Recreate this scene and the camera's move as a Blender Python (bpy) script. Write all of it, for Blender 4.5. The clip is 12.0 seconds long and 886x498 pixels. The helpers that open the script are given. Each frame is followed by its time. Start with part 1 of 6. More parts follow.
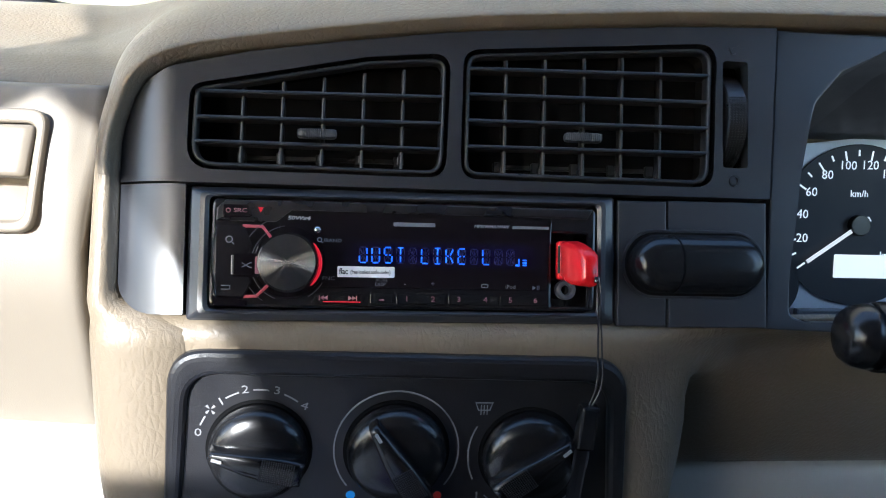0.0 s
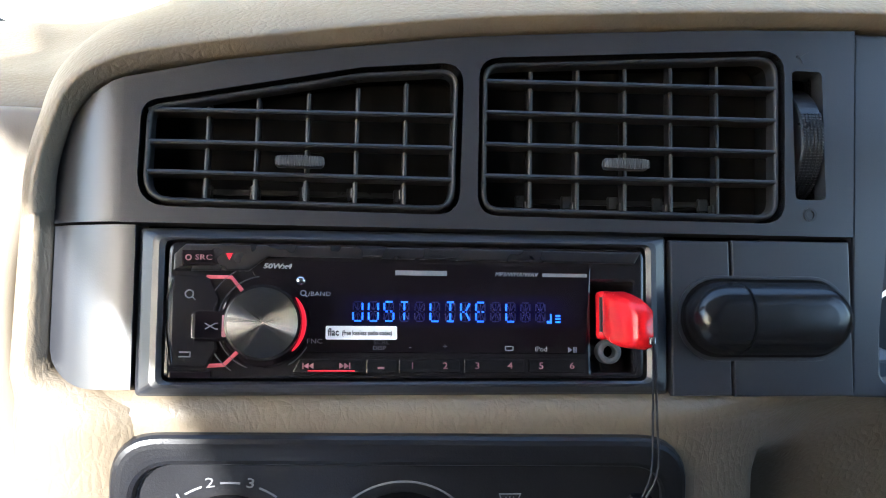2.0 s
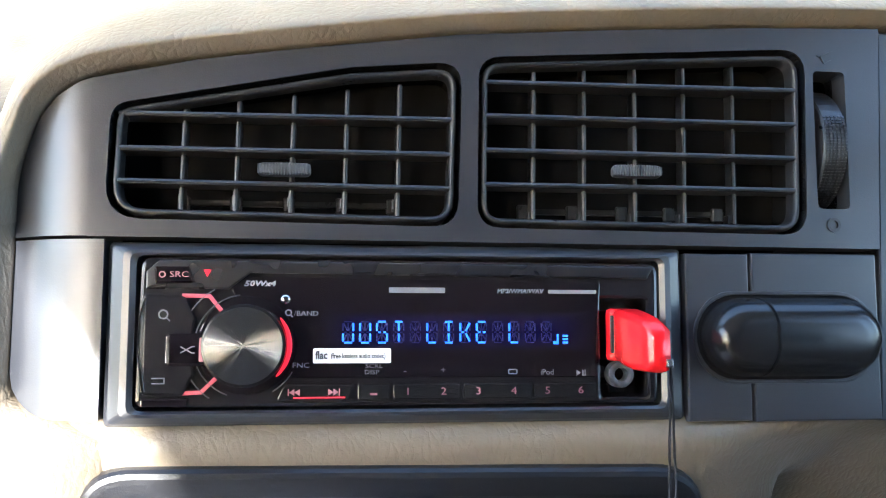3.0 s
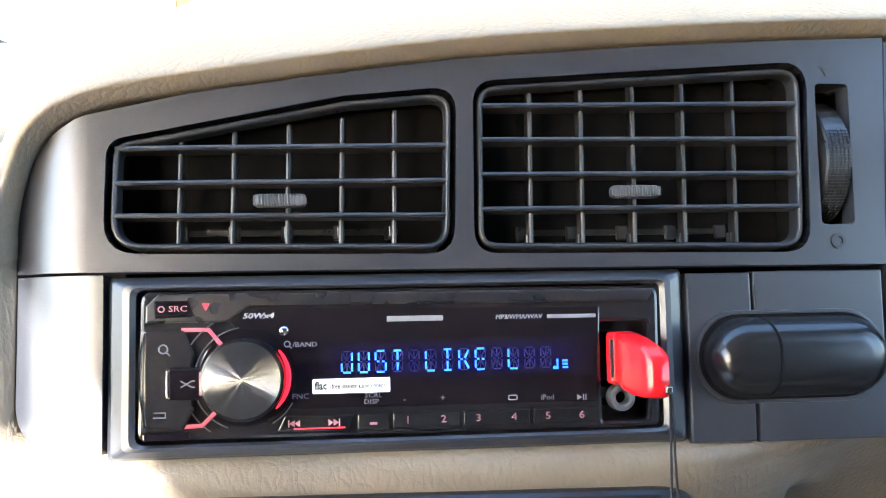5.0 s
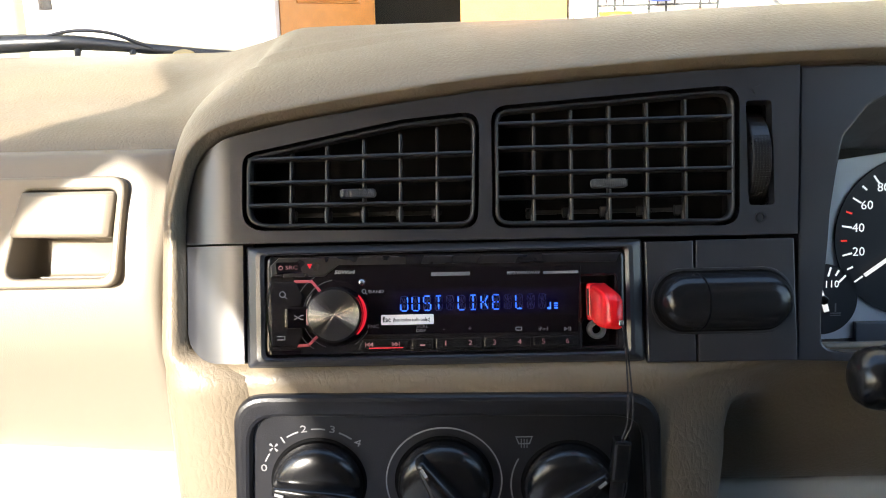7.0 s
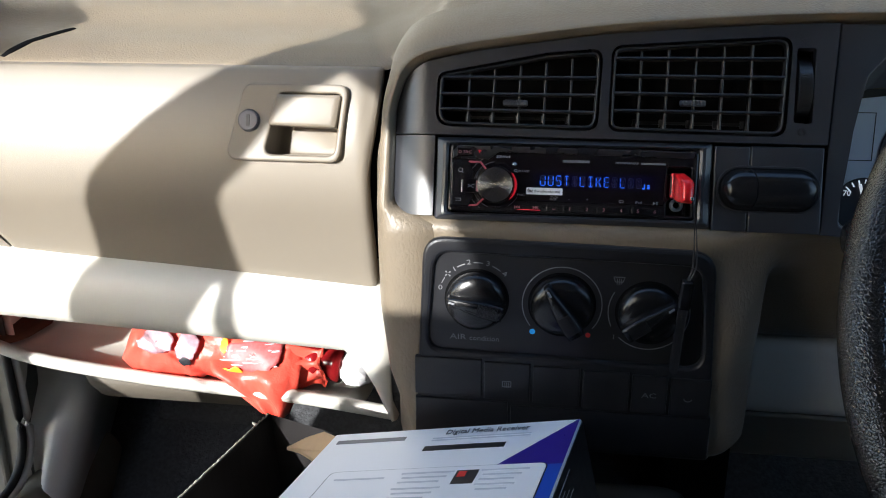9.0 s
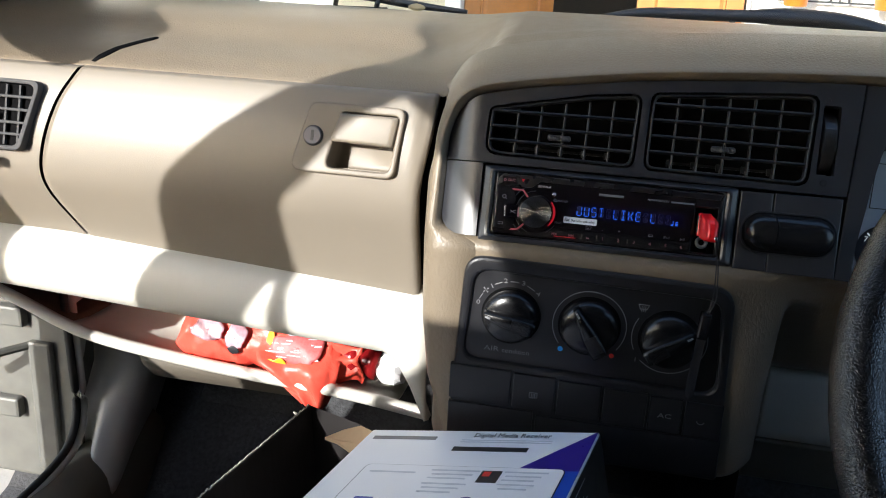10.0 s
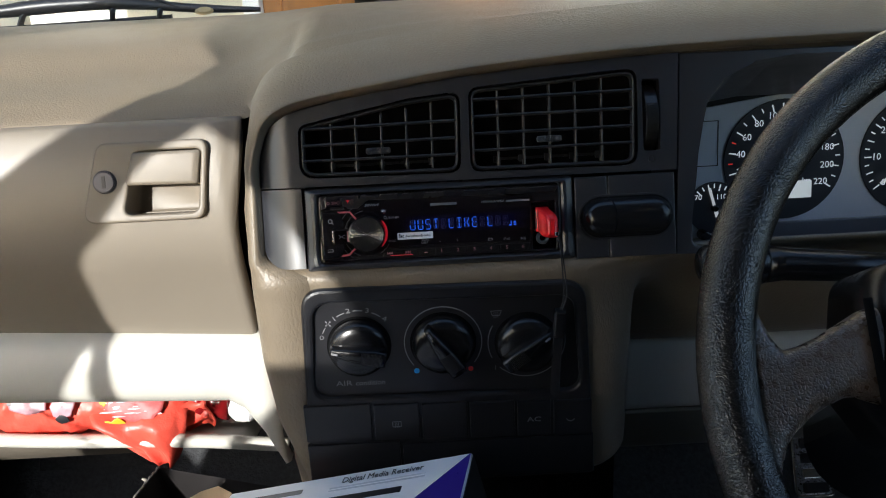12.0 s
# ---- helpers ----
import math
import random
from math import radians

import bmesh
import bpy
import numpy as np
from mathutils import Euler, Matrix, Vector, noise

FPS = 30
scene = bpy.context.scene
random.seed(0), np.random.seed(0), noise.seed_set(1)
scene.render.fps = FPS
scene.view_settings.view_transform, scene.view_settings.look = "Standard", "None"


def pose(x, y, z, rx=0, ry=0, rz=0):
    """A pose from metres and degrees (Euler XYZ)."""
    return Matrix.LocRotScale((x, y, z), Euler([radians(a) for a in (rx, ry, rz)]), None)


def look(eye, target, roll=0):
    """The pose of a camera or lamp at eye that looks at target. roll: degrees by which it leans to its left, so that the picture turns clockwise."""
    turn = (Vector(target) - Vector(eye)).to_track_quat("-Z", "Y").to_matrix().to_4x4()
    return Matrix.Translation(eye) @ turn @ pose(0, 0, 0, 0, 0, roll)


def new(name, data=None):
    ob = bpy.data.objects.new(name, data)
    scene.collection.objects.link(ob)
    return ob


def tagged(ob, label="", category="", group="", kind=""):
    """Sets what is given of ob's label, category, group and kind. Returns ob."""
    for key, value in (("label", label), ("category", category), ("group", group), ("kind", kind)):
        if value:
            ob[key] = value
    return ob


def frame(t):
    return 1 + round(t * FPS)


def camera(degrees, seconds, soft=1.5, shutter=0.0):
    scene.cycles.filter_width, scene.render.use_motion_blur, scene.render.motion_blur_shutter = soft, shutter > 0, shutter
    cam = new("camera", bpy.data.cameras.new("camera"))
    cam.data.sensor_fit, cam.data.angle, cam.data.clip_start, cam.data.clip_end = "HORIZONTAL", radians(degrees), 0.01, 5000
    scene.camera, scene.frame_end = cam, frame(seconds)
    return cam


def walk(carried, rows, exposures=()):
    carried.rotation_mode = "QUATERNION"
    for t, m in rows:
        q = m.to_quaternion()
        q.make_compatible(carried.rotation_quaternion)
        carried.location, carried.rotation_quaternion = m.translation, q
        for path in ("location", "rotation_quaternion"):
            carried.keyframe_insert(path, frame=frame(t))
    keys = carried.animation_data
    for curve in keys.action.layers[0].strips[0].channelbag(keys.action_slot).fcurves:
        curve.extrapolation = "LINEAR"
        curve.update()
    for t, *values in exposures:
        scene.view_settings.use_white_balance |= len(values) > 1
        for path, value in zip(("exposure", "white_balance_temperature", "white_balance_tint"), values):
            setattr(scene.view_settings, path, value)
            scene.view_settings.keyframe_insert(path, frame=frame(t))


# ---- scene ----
cam = camera(54.2, 12.0, soft=1.0)
PATH = [
    (0, (0.026, -0.386, 0.988), (0.23, 1.557, 0.56), 2.4),
    (0.5, (0.024, -0.368, 0.982), (0.229, 1.581, 0.585), 2.2),
    (1, (0.023, -0.35, 0.975), (0.238, 1.607, 0.62), 2.1),
    (1.5, (0.023, -0.33, 0.972), (0.249, 1.63, 0.643), 2.1),
    (2, (0.025, -0.311, 0.978), (0.251, 1.646, 0.632), 2.0),
    (2.5, (0.024, -0.296, 0.975), (0.271, 1.663, 0.659), 2.1),
    (4.5, (0.031, -0.278, 0.984), (0.264, 1.674, 0.621), 0.9),
    (5, (0.034, -0.284, 0.99), (0.23, 1.673, 0.626), 0.3),
    (5.5, (0.038, -0.3, 0.996), (0.187, 1.657, 0.614), -0.2),
    (6, (0.046, -0.327, 1.008), (0.131, 1.625, 0.581), -0.6),
    (6.5, (0.054, -0.366, 1.019), (0.078, 1.58, 0.557), -1.0),
    (6.7, (0.056, -0.382, 1.021), (0.059, 1.564, 0.557), -1.2),
    (8.3, (0.056, -0.544, 1.046), (-0.135, 1.368, 0.495), -1.6),
    (8.5, (0.05, -0.566, 1.049), (-0.156, 1.339, 0.475), -1.4),
    (9, (0.045, -0.606, 1.046), (-0.226, 1.275, 0.421), -0.1),
    (9.5, (0.043, -0.639, 1.047), (-0.265, 1.214, 0.36), 1.9),
    (10, (0.048, -0.656, 1.075), (-0.305, 1.211, 0.451), 3.1),
    (10.5, (0.059, -0.686, 1.112), (-0.318, 1.222, 0.644), 1.3),
    (11, (0.053, -0.657, 1.12), (-0.13, 1.273, 0.627), -2.2),
    (11.5, (0.047, -0.624, 1.101), (0.004, 1.275, 0.475), -2.8),
    (12, (0.049, -0.594, 1.096), (0.054, 1.284, 0.409), -3.0),
]
walk(cam, [(t, look(eye, target, roll)) for t, eye, target, roll in PATH],
     [(0.0, 2.7, 5600, 9), (2.5, 3.7, 5850, 9), (4.5, 4.55, 5900, 11), (5.5, 4.3, 6250, 10), (6.5, 3.4, 6650, 11), (8.5, 2.05, 6100, 10), (9.5, 2.0, 5850, 9), (10.5, 1.6, 6500, 11), (11.0, 1.35, 6650, 11), (11.5, 1.40, 6400, 10), (12.0, 1.55, 6050, 9)])

# ---- world, sun ----
world = bpy.data.worlds.new("sky")
scene.world = world
world.use_nodes = True
wn = world.node_tree.nodes
sky = wn.new("ShaderNodeTexSky")
sky.sky_type = "NISHITA"
sky.sun_disc = False
SUN_WAY = Vector((0.40, 0.80, -0.30)).normalized()
sky.sun_elevation = math.asin(-SUN_WAY.z)
sky.sun_rotation = math.atan2(-SUN_WAY.x, -SUN_WAY.y)
wn["Background"].inputs["Strength"].default_value = 0.15
world.node_tree.links.new(sky.outputs["Color"], wn["Background"].inputs["Color"])
sun = new("sun", bpy.data.lights.new("sun", "SUN"))
sun.data.energy, sun.data.angle, sun.data.color = 2.6, radians(0.5), (1.0, 0.94, 0.84)
sun.matrix_world = look((-3, -6, 4), Vector((-3, -6, 4)) + SUN_WAY)


# ---- materials ----
def material(name, colour, rough=0.5, metal=0.0, grain=0.0, grain_size=0.002, vary=0.08, vary_size=0.05, emit=None,
             emit_strength=1.0, stretch=1.0, creases=0.0, crease_size=0.006, crease_width=0.12, spec=0.5, coat=0.0, rough_vary=0.06):
    m = bpy.data.materials.new(name)
    m.use_nodes = True
    nt = m.node_tree
    n, l = nt.nodes, nt.links
    b = n["Principled BSDF"]
    b.inputs["Roughness"].default_value = rough
    b.inputs["Metallic"].default_value = metal
    b.inputs["Specular IOR Level"].default_value = spec
    b.inputs["Coat Weight"].default_value = coat
    co = n.new("ShaderNodeTexCoord")
    big = n.new("ShaderNodeTexNoise")
    big.inputs["Scale"].default_value = 1 / vary_size
    big.inputs["Detail"].default_value = 6
    l.new(co.outputs["Object"], big.inputs["Vector"])
    mix = n.new("ShaderNodeMix")
    mix.data_type = "RGBA"
    mix.inputs["A"].default_value = (*[c * (1 - vary) for c in colour], 1)
    mix.inputs["B"].default_value = (*[min(1, c * (1 + vary)) for c in colour], 1)
    l.new(big.outputs["Fac"], mix.inputs["Factor"])
    l.new(mix.outputs["Result"], b.inputs["Base Color"])
    if rough_vary:
        mr = n.new("ShaderNodeMapRange")
        mr.inputs["To Min"].default_value = max(0, rough - rough_vary)
        mr.inputs["To Max"].default_value = min(1, rough + rough_vary)
        sm = n.new("ShaderNodeTexNoise")
        sm.inputs["Scale"].default_value = 4 / vary_size
        l.new(co.outputs["Object"], sm.inputs["Vector"])
        l.new(sm.outputs["Fac"], mr.inputs["Value"])
        l.new(mr.outputs["Result"], b.inputs["Roughness"])
    height = None
    if grain:
        gr = n.new("ShaderNodeTexNoise")
        gr.inputs["Scale"].default_value = 1 / grain_size
        gr.inputs["Detail"].default_value = 3
        l.new(co.outputs["Object"], gr.inputs["Vector"])
        bump = n.new("ShaderNodeBump")
        bump.inputs["Strength"].default_value = grain
        bump.inputs["Distance"].default_value = grain_size * 0.4
        l.new(gr.outputs["Fac"], bump.inputs["Height"])
        height = bump
    if creases:
        warp = n.new("ShaderNodeTexNoise")
        warp.inputs["Scale"].default_value = 1 / (crease_size * 3)
        l.new(co.outputs["Object"], warp.inputs["Vector"])
        add = n.new("ShaderNodeMixRGB")
        add.blend_type = "LINEAR_LIGHT"
        add.inputs["Fac"].default_value = crease_size * 0.5
        long = n.new("ShaderNodeMapping")
        long.inputs["Scale"].default_value = (1, 1, stretch)
        l.new(co.outputs["Object"], long.inputs["Vector"])
        l.new(long.outputs["Vector"], add.inputs["Color1"])
        l.new(warp.outputs["Color"], add.inputs["Color2"])
        vo = n.new("ShaderNodeTexVoronoi")
        vo.feature = "DISTANCE_TO_EDGE"
        vo.inputs["Scale"].default_value = 1 / crease_size
        l.new(add.outputs["Color"], vo.inputs["Vector"])
        ramp = n.new("ShaderNodeMapRange")
        ramp.inputs["From Max"].default_value = crease_width
        l.new(vo.outputs["Distance"], ramp.inputs["Value"])
        bump = n.new("ShaderNodeBump")
        bump.inputs["Strength"].default_value = creases
        bump.inputs["Distance"].default_value = crease_size * 0.12
        l.new(ramp.outputs["Result"], bump.inputs["Height"])
        if height:
            l.new(height.outputs["Normal"], bump.inputs["Normal"])
        height = bump
    if height:
        l.new(height.outputs["Normal"], b.inputs["Normal"])
    if emit:
        b.inputs["Emission Color"].default_value = (*emit, 1)
        b.inputs["Emission Strength"].default_value = emit_strength
    return m


def glass(name):
    m = bpy.data.materials.new(name)
    m.use_nodes = True
    nt = m.node_tree
    nt.nodes.remove(nt.nodes["Principled BSDF"])
    clear, gloss, mix, fr = (nt.nodes.new("ShaderNode" + k) for k in ("BsdfTransparent", "BsdfGlossy", "MixShader", "Fresnel"))
    clear.inputs["Color"].default_value = (0.93, 0.95, 0.94, 1)
    gloss.inputs["Roughness"].default_value = 0.02
    fr.inputs["IOR"].default_value = 1.5
    nt.links.new(fr.outputs["Fac"], mix.inputs["Fac"])
    nt.links.new(clear.outputs["BSDF"], mix.inputs[1])
    nt.links.new(gloss.outputs["BSDF"], mix.inputs[2])
    nt.links.new(mix.outputs["Shader"], nt.nodes["Material Output"].inputs["Surface"])
    return m


LEATHER = material("padded beige vinyl", (0.187, 0.151, 0.107), 0.42, grain=0.35, grain_size=0.0011, vary=0.06, stretch=0.5, creases=0.32, crease_size=0.0034, crease_width=0.30, spec=0.5)
BEIGE = material("moulded beige plastic", (0.205, 0.178, 0.142), 0.41, grain=0.25, grain_size=0.0008, vary=0.05, vary_size=0.08)
PALE = material("pale beige plastic", (0.57, 0.555, 0.50), 0.42, grain=0.2, grain_size=0.0008, vary=0.05)
BLACK = material("soft black plastic", (0.0245, 0.026, 0.0315), 0.33, grain=0.12, grain_size=0.0006, vary=0.2, spec=0.65)
SATIN = material("satin black plastic", (0.009, 0.009, 0.010), 0.24, grain=0.06, grain_size=0.0006, vary=0.2)
HEATBLACK = material("deep black moulded plastic", (0.011, 0.011, 0.013), 0.36, grain=0.3, grain_size=0.0007, vary=0.2)
DUSTY = material("dusty black plastic", (0.020, 0.020, 0.022), 0.30, grain=0.3, grain_size=0.0007, vary=0.35, vary_size=0.012)
# near black: the shade in ducts, gaps and recesses is put into the colour
VOID = material("near black for deep shade", (0.006, 0.006, 0.0065), 0.9, vary=0.3, spec=0.03)
GLOSS = material("glossy black lacquer", (0.008, 0.006, 0.008), 0.08, vary=0.2, rough_vary=0.03)
PIANO = material("dark smoked plastic", (0.012, 0.011, 0.013), 0.18, vary=0.2, rough_vary=0.04)
STEEL = material("spun dark metal", (0.30, 0.30, 0.32), 0.28, 0.9, vary=0.1, vary_size=0.01)
CHROME = material("chrome", (0.7, 0.7, 0.72), 0.12, 1.0, vary=0.05)
RED = material("red plastic", (0.80, 0.010, 0.016), 0.25, vary=0.04, vary_size=0.03)
REDGLOW = material("red lit ring", (0.62, 0.02, 0.035), 0.3, emit=(1.0, 0.02, 0.04), emit_strength=0.09)
BRACKET = material("pale red lit bracket", (0.48, 0.10, 0.12), 0.3, emit=(1.0, 0.06, 0.08), emit_strength=0.012)
SIDEGREY = material("dull grey plastic", (0.060, 0.060, 0.062), 0.65, grain=0.2, grain_size=0.001, vary=0.2, spec=0.25)
TABGREY = material("dusty grey plastic", (0.066, 0.066, 0.070), 0.4, vary=0.3, vary_size=0.004)
REDINK = material("red backlit lettering", (0.30, 0.14, 0.15), 0.5, emit=(1.0, 0.16, 0.20), emit_strength=0.006)
WHITEINK = material("white lettering", (0.23, 0.23, 0.24), 0.5, vary=0.1)
GREYINK = material("grey lettering", (0.17, 0.17, 0.18), 0.5, vary=0.1)
BLUEDOT = material("blue dot", (0.03, 0.36, 0.95), 0.4)
REDDOT = material("red dot", (0.80, 0.04, 0.03), 0.4)
REDTICK = material("red backlit dial print", (0.85, 0.05, 0.04), 0.4, emit=(1.0, 0.04, 0.02), emit_strength=0.10)
PAPER = material("white printed card", (0.89, 0.89, 0.91), 0.35, vary=0.03)
INK = material("black print", (0.02, 0.02, 0.025), 0.4)
PALEINK = material("pale grey print", (0.60, 0.61, 0.66), 0.4, vary=0.15)
VIOLET = material("violet print", (0.035, 0.018, 0.26), 0.3, vary=0.12)
BLUE = material("blue print", (0.02, 0.08, 0.50), 0.3, vary=0.15)
LIT = material("blue lit segments", (0.02, 0.15, 0.6), 0.4, emit=(0.03, 0.13, 1.0), emit_strength=0.17)
DIMLIT = material("blue display backlight", (0.008, 0.006, 0.010), 0.10, emit=(0.05, 0.03, 0.9), emit_strength=0.0012)
GHOST = material("unlit display segments", (0.012, 0.012, 0.05), 0.3, emit=(0.10, 0.08, 0.9), emit_strength=0.0022)
SILLM = material("brown grey sill plastic", (0.19, 0.175, 0.14), 0.45, grain=0.2, grain_size=0.001, vary=0.1)
KICK = material("grey kick panel plastic", (0.55, 0.54, 0.51), 0.42, grain=0.2, grain_size=0.001, vary=0.1)
POST = material("grey body paint darkened for shade", (0.11, 0.11, 0.10), 0.5, vary=0.35, vary_size=0.03)
CARPET = material("charcoal carpet", (0.050, 0.051, 0.055), 0.95, grain=1.0, grain_size=0.004, vary=0.8, vary_size=0.006)
GRIP = material("worn black leather", (0.010, 0.008, 0.007), 0.21, grain=0.5, grain_size=0.0009, vary=0.5, vary_size=0.02, creases=0.8, crease_size=0.0016, crease_width=0.3, spec=0.75)
SPOKELEATHER = material("worn brown black leather", (0.100, 0.068, 0.048), 0.28, grain=0.45, grain_size=0.0010, vary=0.35, vary_size=0.02, creases=0.65, crease_size=0.0019, crease_width=0.3, spec=0.9)
RUBBER = material("black rubber", (0.018, 0.018, 0.018), 0.6, grain=0.3, grain_size=0.002, vary=0.3)
DIALINK = material("white backlit dial print", (0.85, 0.85, 0.85), 0.5, emit=(0.9, 0.95, 1.0), emit_strength=0.13)
SILVER = material("silver painted dial plate", (0.66, 0.69, 0.76), 0.38, 0.15, vary=0.05)
DIAL = material("black dial face", (0.012, 0.013, 0.02), 0.5)
NEEDLE = material("white backlit needle", (0.75, 0.75, 0.75), 0.4, emit=(1.0, 1.0, 1.0), emit_strength=0.11)
LEDGE = material("slate grey satin plastic", (0.13, 0.135, 0.155), 0.35, vary=0.08)
LCD = material("pale lit display window", (0.62, 0.66, 0.64), 0.3, emit=(0.95, 1.0, 0.98), emit_strength=0.13)
UMBER = material("dark brown tray end", (0.085, 0.045, 0.026), 0.7, grain=0.4, grain_size=0.0015, vary=0.15)
TRIM = material("brown grey pillar trim", (0.10, 0.085, 0.065), 0.7, grain=0.3, grain_size=0.0015, vary=0.12)
BODY = material("silver car paint", (0.42, 0.43, 0.44), 0.3, 0.6, vary=0.03, coat=0.5)
BAGRED = material("red plastic wrapper", (0.84, 0.095, 0.062), 0.40, grain=0.4, grain_size=0.010, vary=0.22, vary_size=0.03)
BAGPINK = material("pink printed wrapper", (0.62, 0.13, 0.13), 0.4, vary=0.5, vary_size=0.003)
LILAC = material("lilac printed wrapper", (0.50, 0.27, 0.32), 0.4, vary=0.6, vary_size=0.005)
YELLOW = material("yellow print", (0.8, 0.42, 0.02), 0.4)
BOTTLERED = material("dark red bottle", (0.22, 0.008, 0.01), 0.15, vary=0.2)
CARD = material("black printed carton", (0.014, 0.012, 0.012), 0.45, vary=0.4)
CARDIN = material("grey brown carton inside", (0.16, 0.13, 0.095), 0.75, grain=0.4, grain_size=0.002, vary=0.25, vary_size=0.03)
CARDTAN = material("bare tan cardboard", (0.58, 0.40, 0.22), 0.8, grain=0.3, grain_size=0.002, vary=0.12, vary_size=0.02)
CARDEDGE = material("torn white carton edge", (0.6, 0.56, 0.48), 0.9, vary=0.3, vary_size=0.003)
WALLWHITE = material("white rendered wall", (0.80, 0.79, 0.76), 0.85, grain=0.4, grain_size=0.006, vary=0.05, vary_size=0.4)
WALLCREAM = material("cream rendered wall", (0.62, 0.58, 0.46), 0.85, grain=0.4, grain_size=0.006, vary=0.06, vary_size=0.4)
DOORWOOD = material("varnished orange wood", (0.48, 0.20, 0.055), 0.35, vary=0.25, vary_size=0.06)
DARKROOM = material("dim room wall", (0.05, 0.045, 0.04), 0.9)
POTO = material("orange plastic pot", (0.85, 0.20, 0.02), 0.45, vary=0.08)
POTB = material("blue plastic pot", (0.02, 0.09, 0.62), 0.45, vary=0.08)
WIRE = material("black wire", (0.03, 0.035, 0.035), 0.5)
FLOOR = material("porch floor tile", (0.38, 0.36, 0.33), 0.6, grain=0.3, grain_size=0.01, vary=0.12, vary_size=0.4)
FABRIC = material("dark grey seat fabric", (0.045, 0.044, 0.042), 0.95, grain=0.6, grain_size=0.003, vary=0.2, vary_size=0.01)
HEADLINER = material("grey headliner", (0.25, 0.24, 0.215), 0.95, grain=0.4, grain_size=0.003, vary=0.06)
STRIP = material("dark grey satin plastic", (0.013, 0.012, 0.014), 0.28, vary=0.2, spec=0.6)
LOCK = material("dull lock metal", (0.105, 0.105, 0.125), 0.42, 0.3, vary=0.1)
LATCH = material("satin beige latch plastic", (0.188, 0.160, 0.124), 0.45, grain=0.15, grain_size=0.0008, vary=0.05, vary_size=0.05, spec=0.4)
CLEAR = glass("clear glass")


# ---- builders ----
def part(name, bm, mat, parent=None, label="", at=None, smooth=False):
    me = bpy.data.meshes.new(name)
    bmesh.ops.recalc_face_normals(bm, faces=bm.faces)
    bm.to_mesh(me)
    bm.free()
    me.materials.append(mat)
    if smooth:
        for p in me.polygons:
            p.use_smooth = True
    ob = new(name, me)
    if at is not None:
        ob.matrix_world = at
    if parent is not None:
        ob.parent = parent
        ob.matrix_parent_inverse = parent.matrix_world.inverted()
    if label:
        ob["label"] = label
    return ob


def empty(name, x, y, z, label, category, group="", kind=""):
    ob = new(name)
    ob.matrix_world = Matrix.Translation((x, y, z))
    return tagged(ob, label, category, group, kind)


def rounded(points, radius, steps=5):
    """A closed outline with rounded corners; radius may be one number or one per corner."""
    out = []
    k = len(points)
    for i, p in enumerate(points):
        r = radius[i] if isinstance(radius, (list, tuple)) else radius
        p = Vector(p)
        a, b = Vector(points[i - 1]) - p, Vector(points[(i + 1) % k]) - p
        if r <= 0:
            out.append(p)
            continue
        half = a.angle(b) / 2
        cut = min(r / math.tan(half), a.length * 0.49, b.length * 0.49)
        start, end = p + a.normalized() * cut, p + b.normalized() * cut
        for s in range(steps + 1):
            f = s / steps
            out.append((1 - f) ** 2 * start + 2 * f * (1 - f) * p + f * f * end)
    return [(q.x, q.y) for q in out]


def rect(u0, v0, u1, v1, r=0.0, steps=4):
    pts = [(u0, v0), (u1, v0), (u1, v1), (u0, v1)]
    return rounded(pts, r, steps) if r else pts


def circle(u, v, r, n=32, r2=None):
    return [(u + r * math.cos(2 * math.pi * i / n), v + (r2 or r) * math.sin(2 * math.pi * i / n)) for i in range(n)]


def plate(outer, holes=(), front=0.0, back=-0.003, bevel=0.0):
    """A plate in the local x, y plane between the heights back and front (z), with holes right through it."""
    bm = bmesh.new()
    edges = []
    for loop in (outer, *holes):
        vs = [bm.verts.new((p[0], p[1], front)) for p in loop]
        edges += [bm.edges.new((vs[i], vs[(i + 1) % len(vs)])) for i in range(len(vs))]
    if holes:
        bmesh.ops.triangle_fill(bm, edges=edges, use_beauty=True, use_dissolve=False)
    else:
        bm.faces.new([e.verts[0] for e in edges])
    res = bmesh.ops.extrude_face_region(bm, geom=list(bm.faces))
    moved = [v for v in res["geom"] if isinstance(v, bmesh.types.BMVert)]
    for v in moved:
        v.co.z = back
    if bevel:
        rim = [e for e in bm.edges if abs(e.verts[0].co.z - front) < 1e-7 and abs(e.verts[1].co.z - front) < 1e-7
               and len(e.link_faces) == 2 and e.calc_face_angle(0) > 0.7]
        bmesh.ops.bevel(bm, geom=rim, offset=bevel, segments=4 if bevel > 0.002 else 2, profile=0.6, affect="EDGES")
    return bm


def dish(outline, heights, shut=True):
    """A stack of inset rings of one outline: rows of (inset towards the middle as a fraction, height). Closed in the middle."""
    bm = bmesh.new()
    cx = sum(p[0] for p in outline) / len(outline)
    cy = sum(p[1] for p in outline) / len(outline)
    rings = [[bm.verts.new((cx + (p[0] - cx) * (1 - f), cy + (p[1] - cy) * (1 - f), h)) for p in outline] for f, h in heights]
    k = len(outline)
    for a, b in zip(rings, rings[1:]):
        for i in range(k):
            bm.faces.new((a[i], a[(i + 1) % k], b[(i + 1) % k], b[i]))
    bm.faces.new(rings[-1])
    if shut:
        bm.faces.new(rings[0][::-1])
    return bm


